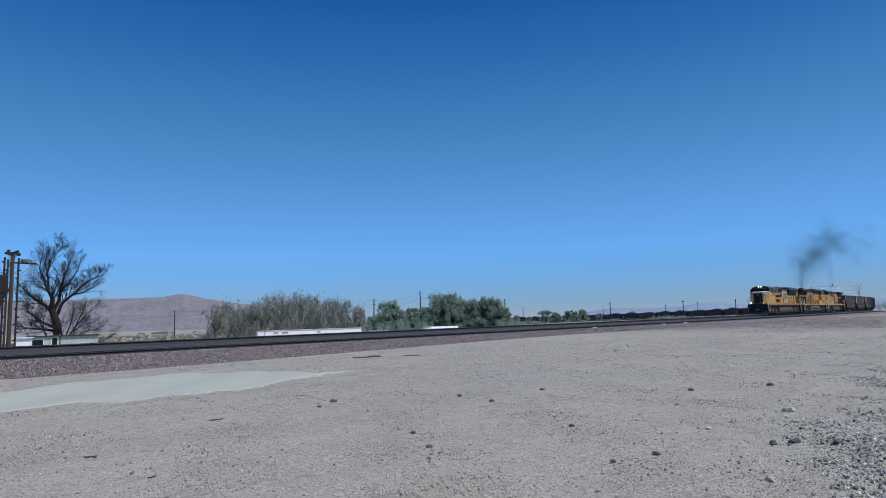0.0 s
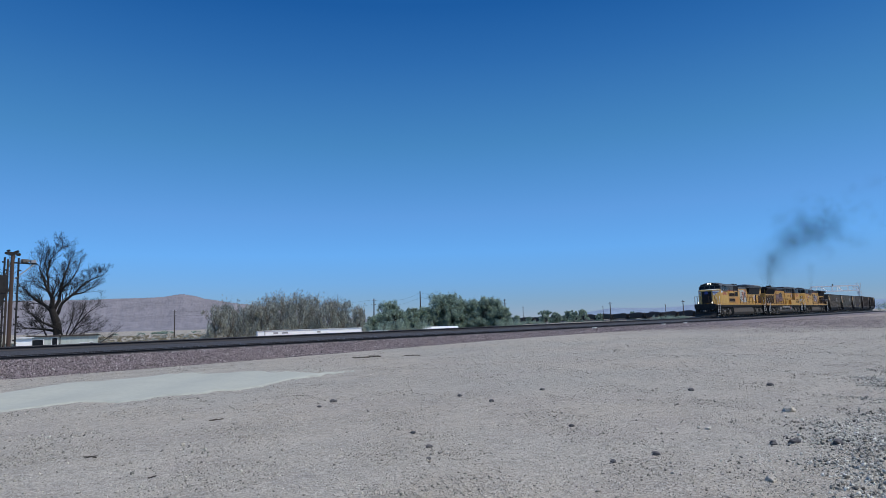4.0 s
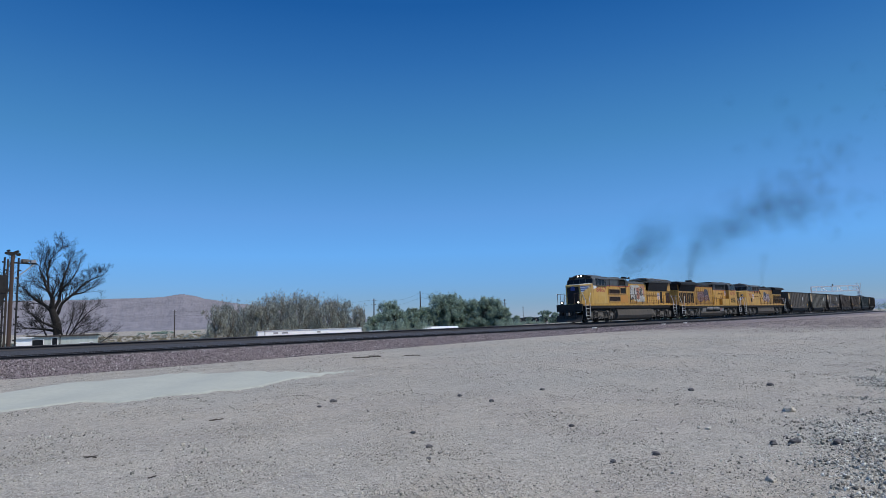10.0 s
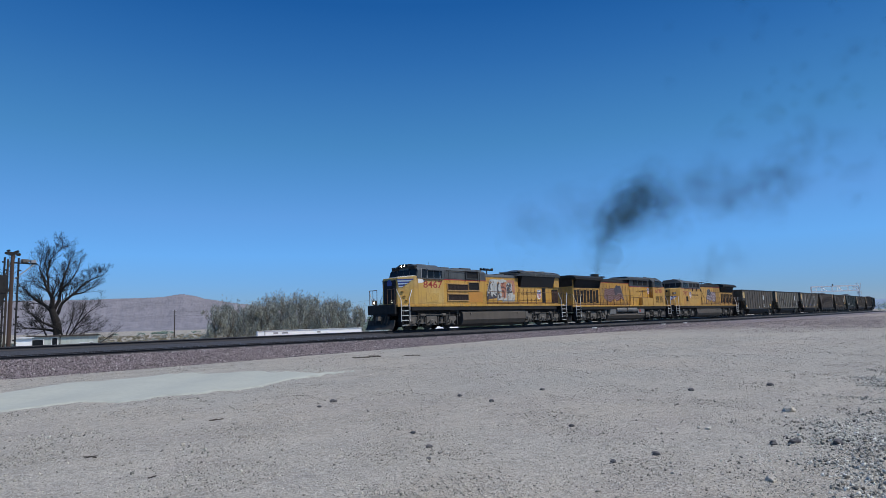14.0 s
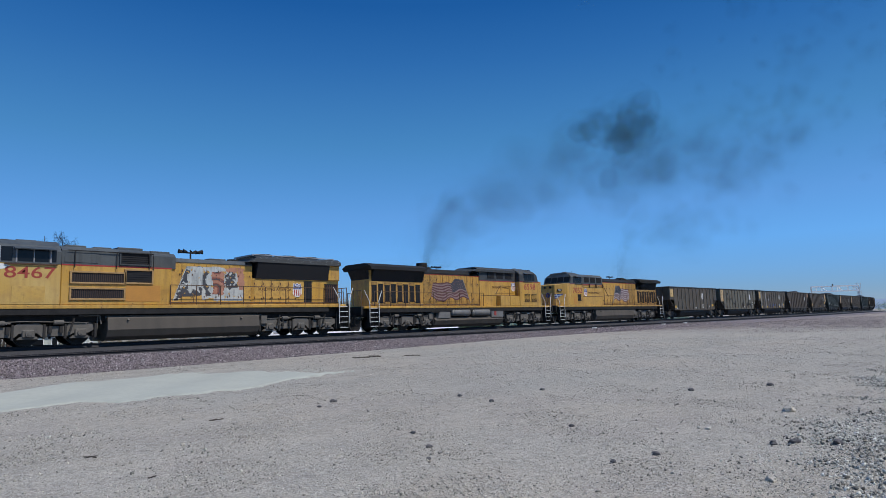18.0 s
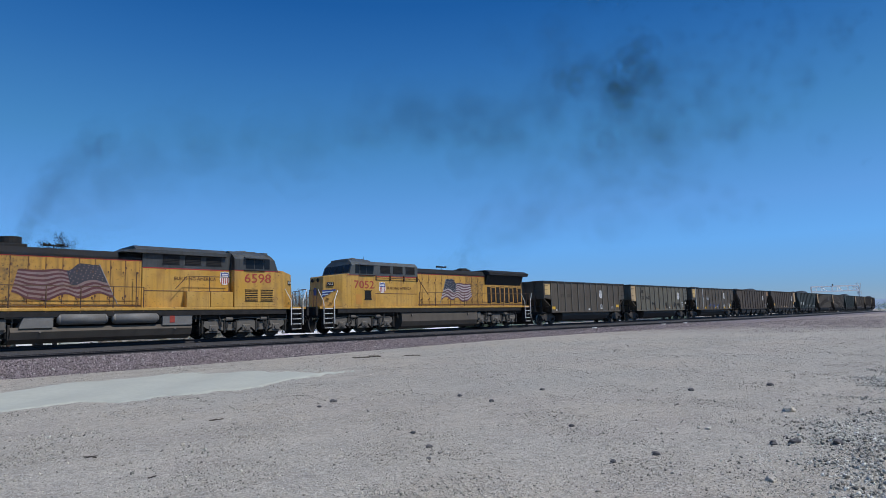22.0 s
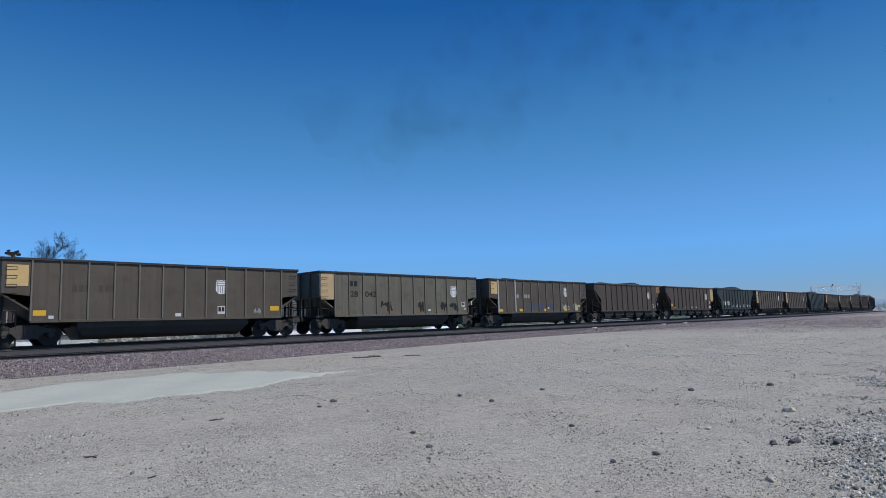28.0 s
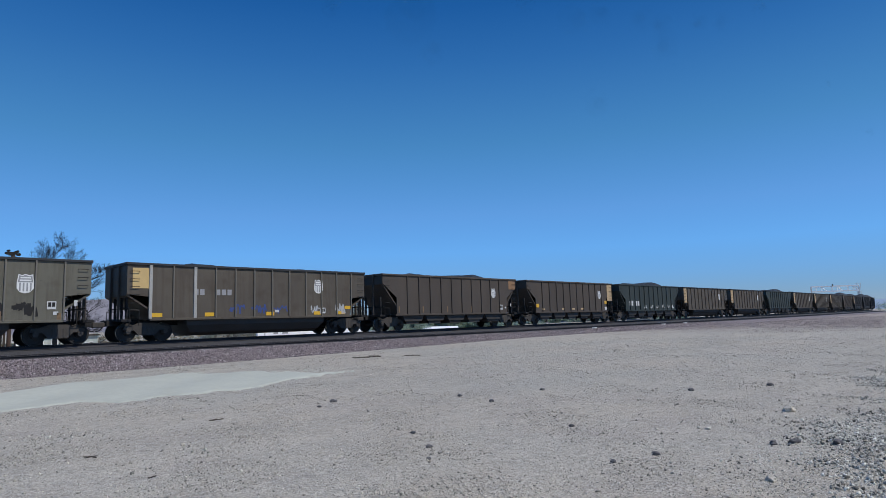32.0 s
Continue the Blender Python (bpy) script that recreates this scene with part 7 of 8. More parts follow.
def line_side_pole():
    """Pole with climbing irons, lamp arm and cabinet just beyond the tracks."""
    x, y = 9.1, 45.1
    z = gz(x, y)
    e = empty("equipment_pole", "old brown timber pole with steel ladder, bracket arm and lamps", "pole", "", pose(x, y, z - 0.05, 0, 0, 11))
    H = 5.45 - z
    part("pole", rod(NB(), (0, 0, 0), (0, 0, H), 0.12, 0.10, 10), RUSTPOLE, e)
    part("side_pole", rod(NB(), (-0.22, 0.1, 0), (-0.20, 0.1, H - 0.3), 0.07, 0.06, 8), POLEWOOD, e)
    for dx in (-0.42, 0.34):
        bm = NB()
        box(bm, dx - 0.04, dx + 0.04, -0.04, 0.04, 0, H - 0.2)
        c = part("climbing_rail", bm, SILLBLACK, e)
        me = mesh_of("climbing_iron", box(NB(), -0.10, 0.10, -0.03, 0.03, -0.045, 0.045, 0.01), SILLBLACK)
        for k in range(15):
            share("climbing_iron", me, c, Matrix.Translation((dx + 0.05 * (1 if k % 2 else -1), -0.03, 0.5 + k * (H - 1.0) / 14)))
    bm = NB()
    box(bm, 0.1, 1.35, -0.04, 0.04, H - 0.55, H - 0.47)
    part("bracket_arm", bm, SILLBLACK, e)
    part("brace", pipe(NB(), [(0.15, 0, H - 1.5), (1.25, 0, H - 0.52)], 0.035), GREYMARK, e)
    for dx, dz, rr in ((-0.32, 0.05, 0.11), (-0.12, 0.02, 0.13), (0.1, 0.08, 0.12), (0.3, 0.0, 0.10), (0.22, 0.18, 0.08), (-0.25, 0.2, 0.07)):
        bm = rod(NB(), (dx, -0.12, H + dz), (dx, 0.14, H + dz + 0.02), rr, rr * 0.7, 10)
        part("insulator", bm, SILLBLACK, e)
    for dx in (0.62, 0.80):
        bm = rod(NB(), (dx, -0.14, H - 0.36), (dx, 0.16, H - 0.36), 0.10, 0.13, 10)
        rod(bm, (dx, 0, H - 0.47), (dx, 0, H - 0.30), 0.05, 0.06, 8)
        part("lamp", bm, TRUCK, e)
    part("fixture_box", box(NB(), 1.0, 1.3, -0.1, 0.1, H - 0.46, H - 0.28, 0.02), GREYMARK, e)
    x, y = 7.9, 43.4
    z = gz(x, y)
    e = empty("signal_cabinet", "dark steel signal hood on a slim post", "signal", "", pose(x, y, z - 0.05, 0, 0, 10))
    bm = NB()
    prism(bm, [(-0.55, 3.0 - z), (0.55, 3.0 - z), (0.62, 3.1 - z), (0.62, 4.0 - z), (-0.55, 4.0 - z)], -0.3, 0.3, "y")
    part("hood", bm, SILLBLACK, e)
    prismed = prism(NB(), [(-0.2, 2.1 - z), (0.3, 2.1 - z), (0.55, 3.0 - z), (-0.5, 3.0 - z)], -0.25, 0.25, "y")
    part("funnel", prismed, SILLBLACK, e)
    part("post", rod(NB(), (-0.1, 0, 0), (-0.1, 0, 2.2 - z), 0.09, 0.08, 8), POLEWOOD, e)


RUSTPOLE = mat("brown_timber", (0.075, 0.047, 0.034), 0.9, 0, 0.35, 4, 50, 0.3, streak=True)
line_side_pole()


# ---- low buildings beyond the line ----
OLDWHITE = weathered("old_white_boards", (0.44, 0.50, 0.46), (0.54, 0.58, 0.54), (0.30, 0.28, 0.25), (0.20, 0.18, 0.16), 0.7, 0.5, 0.64)
def shed(name, p, q, top, depth, label, wall, roof, openings, eave=0.18, panels=6, pitch=0.0):
    """Long low building between two ground points; openings: (from, to, lower, upper, dark) as shares of its length and heights."""
    p, q = Vector((*p, 0)), Vector((*q, 0))
    L = (q - p).length
    z = min(gz(p.x, p.y), gz(q.x, q.y))
    e = empty(name, label, "building", "", pose(p.x, p.y, z - 0.05, 0, 0, math.degrees(math.atan2(q.y - p.y, q.x - p.x))))
    H = top - z
    part("wall", box(NB(), 0, L, 0, depth, 0, H), wall, e)
    bm = NB()
    prism(bm, [(-0.15, H), (-0.15, H + eave), (depth * 0.5, H + eave + pitch), (depth + 0.15, H + eave), (depth + 0.15, H)], -0.15, L + 0.15, "x")
    part("roof", bm, roof, e)
    me = mesh_of("batten", box(NB(), -0.02, 0.02, -0.02, 0, 0.02, H - 0.02), wall)
    for k in range(panels + 1):
        share("batten", me, e, Matrix.Translation((L * k / panels, 0, 0)))
    for a, b, c, d, dark in openings:
        if d < 0:
            c, d = H + c, H + d
        w = part("window" if c > 0.2 else "door", box(NB(), a * L, b * L, -0.03, 0.02, c, d), GLASS if dark else GREYMARK, e)
        bm = NB()
        for x0, x1, z0, z1 in ((a * L - 0.05, b * L + 0.05, d, d + 0.05), (a * L - 0.05, b * L + 0.05, c - 0.05, c), (a * L - 0.05, a * L, c, d), (b * L, b * L + 0.05, c, d)):
            box(bm, x0, x1, -0.04, 0.0, z0, z1)
        part("frame", bm, WHITEPAINT, w)
    return e


shed("white_shed", (12.03, 53.67), (13.9, 53.2), 0.33, 3.0, "low white flat-roofed shed with dark openings", OLDWHITE, POLEWOOD, [(0.13, 0.48, -0.62, -0.20, True), (0.77, 0.94, -0.85, -0.10, True)], 0.09, 3)
shed("white_shed", (14.0, 53.15), (16.3, 52.5), 0.32, 3.0, "weathered white outbuilding with a plank roof edge", OLDWHITE, POLEWOOD, [(0.52, 0.57, -0.66, -0.52, True), (0.62, 0.66, -0.66, -0.52, True), (0.70, 0.75, -0.64, -0.52, True), (0.79, 0.87, -0.62, -0.50, True)], 0.10, 3)
shed("white_trailer", (10.7, 50.9), (11.55, 50.7), 0.30, 2.2, "pale white box trailer with a pinkish panel", SHEDWHITE, SHEDWHITE, [(0.3, 0.8, 1.2, 1.7, False)], 0.05, 2)
shed("sand_coloured_hut", (8.3, 48.0), (9.9, 47.7), 0.0, 2.5, "low tan hut wall behind the equipment pole", MUD, MUD, [], 0.05, 2)
shed("long_white_building", (54.34, 95.64), (73.4, 91.8), -0.12, 0.7, "long low white building with faint windows", SHEDWHITE, SHEDWHITE, [(0.14, 0.18, -0.55, -0.30, False), (0.22, 0.27, -0.55, -0.30, False), (0.55, 0.58, -0.6, -0.35, False), (0.06, 0.065, -0.9, -0.1, False)], 0.03, 14)
shed("small_white_building", (88.9, 108.15), (92.0, 105.8), -1.15, 3.0, "small white outbuilding with dark windows", SHEDWHITE, SHEDWHITE, [(0.15, 0.3, 0.45, 0.8, True), (0.5, 0.62, 0.45, 0.8, True)], 0.1, 4)
shed("red_roofed_building", (92.6, 105.6), (96.6, 102.6), -1.2, 3.0, "low building with a dull red roof", SHEDWHITE, RUSTPANEL, [], 0.12, 4)
shed("pale_roofed_house", (104.6, 107.4), (110.6, 101.6), -1.35, 9.0, "low house with a wide pale pitched roof", POLEWOOD, SHEDWHITE, [(0.2, 0.3, 0.2, 0.6, True), (0.6, 0.75, 0.2, 0.6, True)], 0.12, 6, 0.6)


# ---- signal bridge over the bend ----
BRIDGEWHITE = mat("white_bridge_paint", (0.90, 0.90, 0.90), 0.5, 0, 0.1, 2, 30, 0.05)


def signal_bridge():
    S = 313.0
    x, y, z, th = on_line(S)
    e = empty("signal_bridge", "white steel truss signal bridge across the tracks", "signal bridge", "", pose(x, y, z, 0, 0, math.degrees(th)))
    a, b, zt, zb = -9.0, 9.2, 10.8, 8.7
    for yy in (a, b):
        g = gz(x - yy * math.sin(th), y + yy * math.cos(th)) - z
        for dx in (-0.5, 0.5):
            part("post", box(NB(), dx - 0.12, dx + 0.12, yy - 0.12, yy + 0.12, g - 0.2, zt), GALV, e)
    for dx in (-0.5, 0.5):
        for zz in (zt, zb):
            part("chord", box(NB(), dx - 0.11, dx + 0.11, a, b, zz - 0.26, zz + 0.26), BRIDGEWHITE, e)
        for k in range(9):
            y0 = a + (b - a) * k / 9
            y1 = a + (b - a) * (k + 1) / 9
            part("web_brace", pipe(NB(), [(dx, y0, zb), (dx, y0, zt)] if k % 3 else [(dx, y0, zb), (dx, y1, zt)], 0.10), BRIDGEWHITE, e)
    for yy in (1.0,):
        bm = NB()
        rod(bm, (-0.7, yy, zt + 0.1), (-0.7, yy, zt + 0.8), 0.06, 0.06, 6)
        box(bm, -0.85, -0.55, yy - 0.22, yy + 0.22, zt + 0.3, zt + 0.9, 0.05)
        part("signal_head", bm, SILLBLACK, e)
    bm = NB()
    for zz in (zb - 1.5, zb - 0.7, zt + 0.9):
        box(bm, -0.7, 0.7, a - 0.8, a + 0.8, zz - 0.05, zz + 0.05)
    for yy in (a - 0.75, a + 0.75):
        box(bm, -0.06, 0.06, yy - 0.06, yy + 0.06, zb - 1.5, zt + 0.9)
    part("ladder_cage", bm, GALV, e)


signal_bridge()


# ---- dried mud flat, rocks and litter on the lot ----
def mud_patch():
    """Thin dried sheet with a ragged rim that breaks up towards one end."""
    pts = [(2.4, 15.0), (3.5, 15.0), (6.3, 14.2), (8.5, 14.5), (9.7, 15.3), (12.2, 15.9), (12.9, 16.2), (11.6, 17.0), (11.1, 18.2), (10.4, 20.0), (9.5, 21.3), (7.8, 21.2), (5.8, 20.6), (3.8, 19.6), (1.0, 18.6), (-1.5, 17.4), (0.4, 15.6)]
    h = 0.09
    xs, ys = np.arange(-2.5, 14.0, h), np.arange(13.4, 22.2, h)
    X, Y = np.meshgrid(xs, ys)
    W = np.array([0.30 * noise.noise(Vector((x * 0.8, y * 0.8, 1))) + (0.16 + 0.05 * max(0, x - 7)) * noise.noise(Vector((x * 2.6, y * 2.6, 4))) + (0.10 + 0.05 * max(0, x - 7)) * noise.noise(Vector((x * 7, y * 7, 7))) for x, y in zip(X.ravel(), Y.ravel())]).reshape(X.shape)
    U, V = X + W * 1.6, Y + W * 1.6
    inside = np.zeros(X.shape, bool)
    for (x0, y0), (x1, y1) in zip(pts, pts[1:] + pts[:1]):
        cross = (y0 > V) != (y1 > V)
        inside ^= cross & (U < (x1 - x0) * (V - y0) / (y1 - y0 + 1e-9) + x0)
    core = inside.copy()
    core[1:] &= inside[:-1]
    core[:-1] &= inside[1:]
    core[:, 1:] &= inside[:, :-1]
    core[:, :-1] &= inside[:, 1:]
    Z = ground_z(X.ravel(), Y.ravel()) + np.where(core.ravel(), 0.028, -0.012)
    n, m = len(xs), len(ys)
    i, j = np.meshgrid(np.arange(n - 1), np.arange(m - 1))
    a = (j * n + i).ravel()
    F = np.column_stack((a, a + 1, a + n + 1, a + n))
    F = F[core.ravel()[F].any(axis=1)]
    used = np.unique(F)
    back = np.zeros(n * m, int)
    back[used] = np.arange(len(used))
    me = numeric_mesh("mud_flat", np.column_stack((X.ravel(), Y.ravel(), Z))[used], back[F], MUD)
    for f in me.polygons:
        f.use_smooth = True
    tagged(new("mud_flat", me), "smooth pale dried mud flat on the lot", "mud", kind="structure")


mud_patch()


def stone_mesh(seed, flat=0.6, sub=2):
    bm = NB()
    bmesh.ops.create_icosphere(bm, subdivisions=sub, radius=1.0)
    for v in bm.verts:
        k = 1 + 0.45 * noise.noise(v.co * 1.3 + Vector((seed * 7.1, 0, 0))) + 0.18 * noise.noise(v.co * 3.1 + Vector((0, seed * 3.3, 0)))
        v.co *= k
        v.co.x = round(v.co.x * 2.2) / 2.2 * 0.5 + v.co.x * 0.5
        v.co.z *= flat
    return bm


ROCKS = [(10.35, 2.88, 0.13, 1), (6.18, 1.93, 0.075, 1), (6.58, 3.2, 0.06, 0), (8.02, 2.22, 0.08, 0), (8.12, 1.8, 0.09, 0), (6.0, 3.39, 0.045, 0), (8.9, 7.41, 0.07, 0), (7.48, 10.27, 0.09, 0), (7.9, 2.4, 0.07, 0),
         (9.35, 8.6, 0.07, 0), (6.9, 9.9, 0.06, 0), (5.3, 5.4, 0.05, 0), (4.8, 4.9, 0.045, 0), (12.4, 5.2, 0.08, 0), (13.6, 4.1, 0.09, 0), (10.9, 7.7, 0.07, 0), (3.6, 8.2, 0.05, 1), (5.9, 6.3, 0.05, 0), (7.6, 4.9, 0.05, 0)]
for i, (x, y, s, pale) in enumerate(ROCKS):
    ob = part("rock", stone_mesh(i, 0.55), PALEROCK if pale else ROCK, None)
    ob.matrix_basis = pose(x, y, gz(x, y) + s * 0.2, 0, 0, i * 47) @ Matrix.Diagonal((s * 0.8, s * 0.6, s * 0.9, 1))
    tagged(ob, "pale angular rock lying on the lot" if pale else "dark grey rock lying on gravel", "rock", "loose rocks on the lot")


def marker(x, y, turn):
    ob = part("white_marker", box(NB(), -0.3, 0.3, -0.09, 0.09, 0.0, 0.10, 0.015), WHITEPAINT)
    ob.matrix_basis = pose(x, y, -0.455 + float(np.interp(x, PS, P_Z)), 0, 0, turn)
    tagged(ob, "small white concrete block lying on the ballast", "marker", "white blocks beside the rails")


for x, turn in ((47.4, 4), (60.8, -6), (66.0, 3)):
    marker(x, TRACK_Y - 5.55, turn)


DEADWOOD = mat("dead_wood", (0.085, 0.066, 0.052), 0.9, 0, 0.4, 8, 60, 0.3)


def stick(x, y, length, ang, seed, thick=0.03):
    r = random.Random(seed)
    z = gz(x, y)
    bm = NB()
    pts = [Vector((length * (k / 6 - 0.5), r.uniform(-0.07, 0.07) * length, thick + r.uniform(0, 0.04) * length)) for k in range(7)]
    for k in range(6):
        rod(bm, pts[k], pts[k + 1], thick * r.uniform(0.7, 1.1), thick * r.uniform(0.5, 0.9), 6)
    for k in range(4):
        p = pts[1 + k]
        rod(bm, p, p + Vector((r.uniform(-0.25, 0.35), r.uniform(-0.3, 0.3), r.uniform(0.0, 0.08))) * length, thick * 0.5, thick * 0.2, 5)
    ob = part("driftwood", bm, DEADWOOD, None)
    ob.matrix_basis = pose(x, y, z, 0, 0, ang)
    tagged(ob, "dark broken branch lying on the gravel", "branch", "dead wood on the lot")


stick(16.6, 20.8, 0.75, -24, 1, 0.026)
stick(17.0, 20.4, 0.5, -50, 5, 0.035)
stick(16.85, 20.75, 0.45, 40, 8, 0.022)
stick(18.84, 20.06, 0.7, -35, 2, 0.02)
stick(4.97, 10.06, 0.24, -10, 3, 0.010)
stick(2.58, 8.4, 0.18, -60, 4, 0.010)
stick(2.67, 6.79, 0.10, 20, 6, 0.008)


# ---- loose stone: ballast face, gravel and pebbles ----
def stones(name, P, size, seed, material, label, sink=0.15):
    """Many irregular angular chips, joined."""
    r = np.random.RandomState(seed)
    n = len(P)
    base = np.array([(1, 0, 0), (-0.5, 0.87, 0), (-0.5, -0.87, 0), (0.2, 0.1, 0.9), (-0.1, 0.1, -0.9)], float)
    tri = np.array([(0, 1, 3), (1, 2, 3), (2, 0, 3), (1, 0, 4), (2, 1, 4), (0, 2, 4)])
    s = size[:, None, None] * r.uniform(0.55, 1.5, (n, 5, 1)) * np.stack((np.full(n, 1.15), r.uniform(0.6, 1.1, n), r.uniform(0.35, 0.9, n)), axis=1)[:, None]
    q = r.normal(size=(n, 4))
    q /= np.linalg.norm(q, axis=1)[:, None]
    w, x, y, z = q.T
    R = np.stack((1 - 2 * (y * y + z * z), 2 * (x * y - z * w), 2 * (x * z + y * w), 2 * (x * y + z * w), 1 - 2 * (x * x + z * z), 2 * (y * z - x * w), 2 * (x * z - y * w), 2 * (y * z + x * w), 1 - 2 * (x * x + y * y)), axis=1).reshape(n, 3, 3)
    V = np.einsum("nij,nkj->nki", R, base[None] * s) + P[:, None]
    V[:, :, 2] += (size * (0.5 - sink))[:, None]
    F = (tri[None] + (np.arange(n) * 5)[:, None, None]).reshape(-1, 3)
    tagged(new(name, numeric_mesh(name, V.reshape(-1, 3), F, material)), label, "gravel", kind="stuff")


def ballast_stones():
    r = np.random.RandomState(7)
    n = 80000
    x = 2 + 78 * r.beta(0.9, 2.0, n)
    d = r.uniform(0.9, 8.6, n)
    prof_d, prof_h = [p[0] for p in BED][::-1], [p[1] for p in BED][::-1]
    h = np.interp(d, prof_d, prof_h)
    y = TRACK_Y - d
    P = np.column_stack((x, y, h))
    ok = h > ground_z(x, y) - 0.03
    for side in (0.0, TRACK_GAP):
        for g in (0.753, -0.753):
            ok &= np.abs(d - side - g) > 0.11
    ok &= d > 5.2
    P = P[ok]
    stones("ballast_stones", P, r.uniform(0.022, 0.055, len(P)), 8, STONE, "loose pinkish grey ballast stones")
    n = 1100
    x, d = 2 + 78 * r.beta(0.9, 1.6, n), r.uniform(5.3, 8.4, n)
    P = np.column_stack((x, TRACK_Y - d, np.interp(d, prof_d, prof_h) + 0.012))
    P = P[P[:, 2] > ground_z(P[:, 0], P[:, 1]) - 0.02]
    P = P[np.abs(np.abs(TRACK_Y - P[:, 1] - TRACK_GAP) - 0.753) > 0.12]
    stones("pale_ballast_stones", P, r.uniform(0.02, 0.06, len(P)), 18, PALESTONE, "scattered whitish stones among the ballast")


def lot_gravel():
    r = np.random.RandomState(9)

    def spread(n, near, far, tail):
        a, d = np.radians(r.uniform(5, 85, n)), near + (far - near) * r.beta(0.8, tail, n)
        x, y = d * np.cos(a), d * np.sin(a)
        clump = np.array([noise.noise(Vector((u * 0.7, v * 0.7, 3))) + 0.6 * noise.noise(Vector((u * 2.1, v * 2.1, 9))) for u, v in zip(x, y)])
        keep = (clump + r.normal(size=n) * 0.4 > 0.0) & (y < 25.5) & ~((x > -1) & (x < 11.4) & (y > 14.6) & (y < 21.0))
        return x[keep], y[keep]
    x, y = spread(46000, 4.5, 44, 2.1)
    P = np.column_stack((x, y, ground_z(x, y)))
    stones("lot_gravel", P, 0.005 + 0.040 * r.beta(0.6, 8, len(x)) + 0.0007 * np.hypot(x, y), 10, PEBBLE, "scattered small stones on the dusty lot", 0.3)
    x, y = spread(150000, 4.5, 22, 2.0)
    P = np.column_stack((x, y, ground_z(x, y)))
    stones("lot_grit", P, 0.004 + 0.007 * r.beta(0.9, 3, len(x)), 14, PEBBLE, "fine grit on the dusty lot", 0.3)
    n = 150000
    x, y = r.uniform(5.2, 21, n), r.uniform(-1.5, 3.6, n)
    edge = 1.55 + 0.085 * (x - 6) + 0.35 * np.sin(x * 0.9)
    patchy = np.array([noise.noise(Vector((u * 1.1, v * 1.4, 5))) for u, v in zip(x, y)])
    keep = (y < edge + r.normal(size=n) * 0.28 + patchy * 0.6) & (x > 5.3) & (patchy + r.normal(size=n) * 0.5 > -0.6)
    x, y = x[keep], y[keep]
    P = np.column_stack((x, y, ground_z(x, y)))
    stones("coarse_gravel", P, 0.006 + 0.040 * r.beta(0.8, 4.2, len(x)), 12, PEBBLE2, "dense patch of coarse dark grey gravel", 0.2)


def red_stones():
    """Crushed stone strewn over the lot farther along the line."""
    r = np.random.RandomState(27)
    n = 26000
    x, y = 38 + 86 * r.beta(1.1, 1.6, n), r.uniform(2, 27.0, n)
    keep = (x > 53 + 5 * np.sin(y * 0.4) + r.normal(size=n) * 7) & (x > 40)
    x, y = x[keep], y[keep]
    stones("strewn_stones", np.column_stack((x, y, ground_z(x, y))), r.uniform(0.018, 0.05, len(x)), 28, STONE, "reddish crushed stone strewn over the lot", 0.25)


PALESTONE = mat("whitish_stone", (0.50, 0.46, 0.44), 0.95, 0, 0.15, 8, 60, 0.2)
PEBBLE2 = mat("grey_gravel", (0.46, 0.445, 0.395), 0.95, 0, 0.2, 8, 60, 0.3, island=(0.12, 1.6))
ballast_stones()
lot_gravel()
red_stones()
# ---- exhaust smoke: rigid wisps that leave the stacks, rise and drift apart ----
def smoke_material(name, colour, dens, reach):
    """Faint shells that thin out away from the middle of each wisp."""
    m = bpy.data.materials.new(name)
    m.use_nodes = True
    nt = m.node_tree
    L, N = nt.links.new, nt.nodes.new
    out = nt.nodes["Material Output"]
    nt.nodes.remove(nt.nodes["Principled BSDF"])
    tc, nz, mr = N("ShaderNodeTexCoord"), N("ShaderNodeTexNoise"), N("ShaderNodeMapRange")
    nz.inputs["Scale"].default_value, nz.inputs["Detail"].default_value = 0.8, 3
    L(tc.outputs["Object"], nz.inputs["Vector"])
    mr.inputs[1].default_value, mr.inputs[2].default_value = 0.32, 0.72
    mr.inputs[3].default_value, mr.inputs[4].default_value = dens * 0.7, dens * 1.3
    L(nz.outputs[0], mr.inputs[0])
    ln, fo, mu = N("ShaderNodeVectorMath"), N("ShaderNodeMapRange"), N("ShaderNodeMath")
    ln.operation, mu.operation, fo.interpolation_type = "LENGTH", "MULTIPLY", "SMOOTHSTEP"
    L(tc.outputs["Object"], ln.inputs[0])
    fo.inputs[1].default_value, fo.inputs[2].default_value, fo.inputs[3].default_value, fo.inputs[4].default_value = 0.0, reach, 1.0, 0.0
    L(ln.outputs["Value"], fo.inputs[0])
    L(mr.outputs[0], mu.inputs[0])
    L(fo.outputs[0], mu.inputs[1])
    tr, df, mx = N("ShaderNodeBsdfTransparent"), N("ShaderNodeBsdfDiffuse"), N("ShaderNodeMixShader")
    df.inputs["Color"].default_value = (*colour, 1)
    L(mu.outputs[0], mx.inputs[0])
    L(tr.outputs[0], mx.inputs[1])
    L(df.outputs[0], mx.inputs[2])
    L(mx.outputs[0], out.inputs["Surface"])
    return m


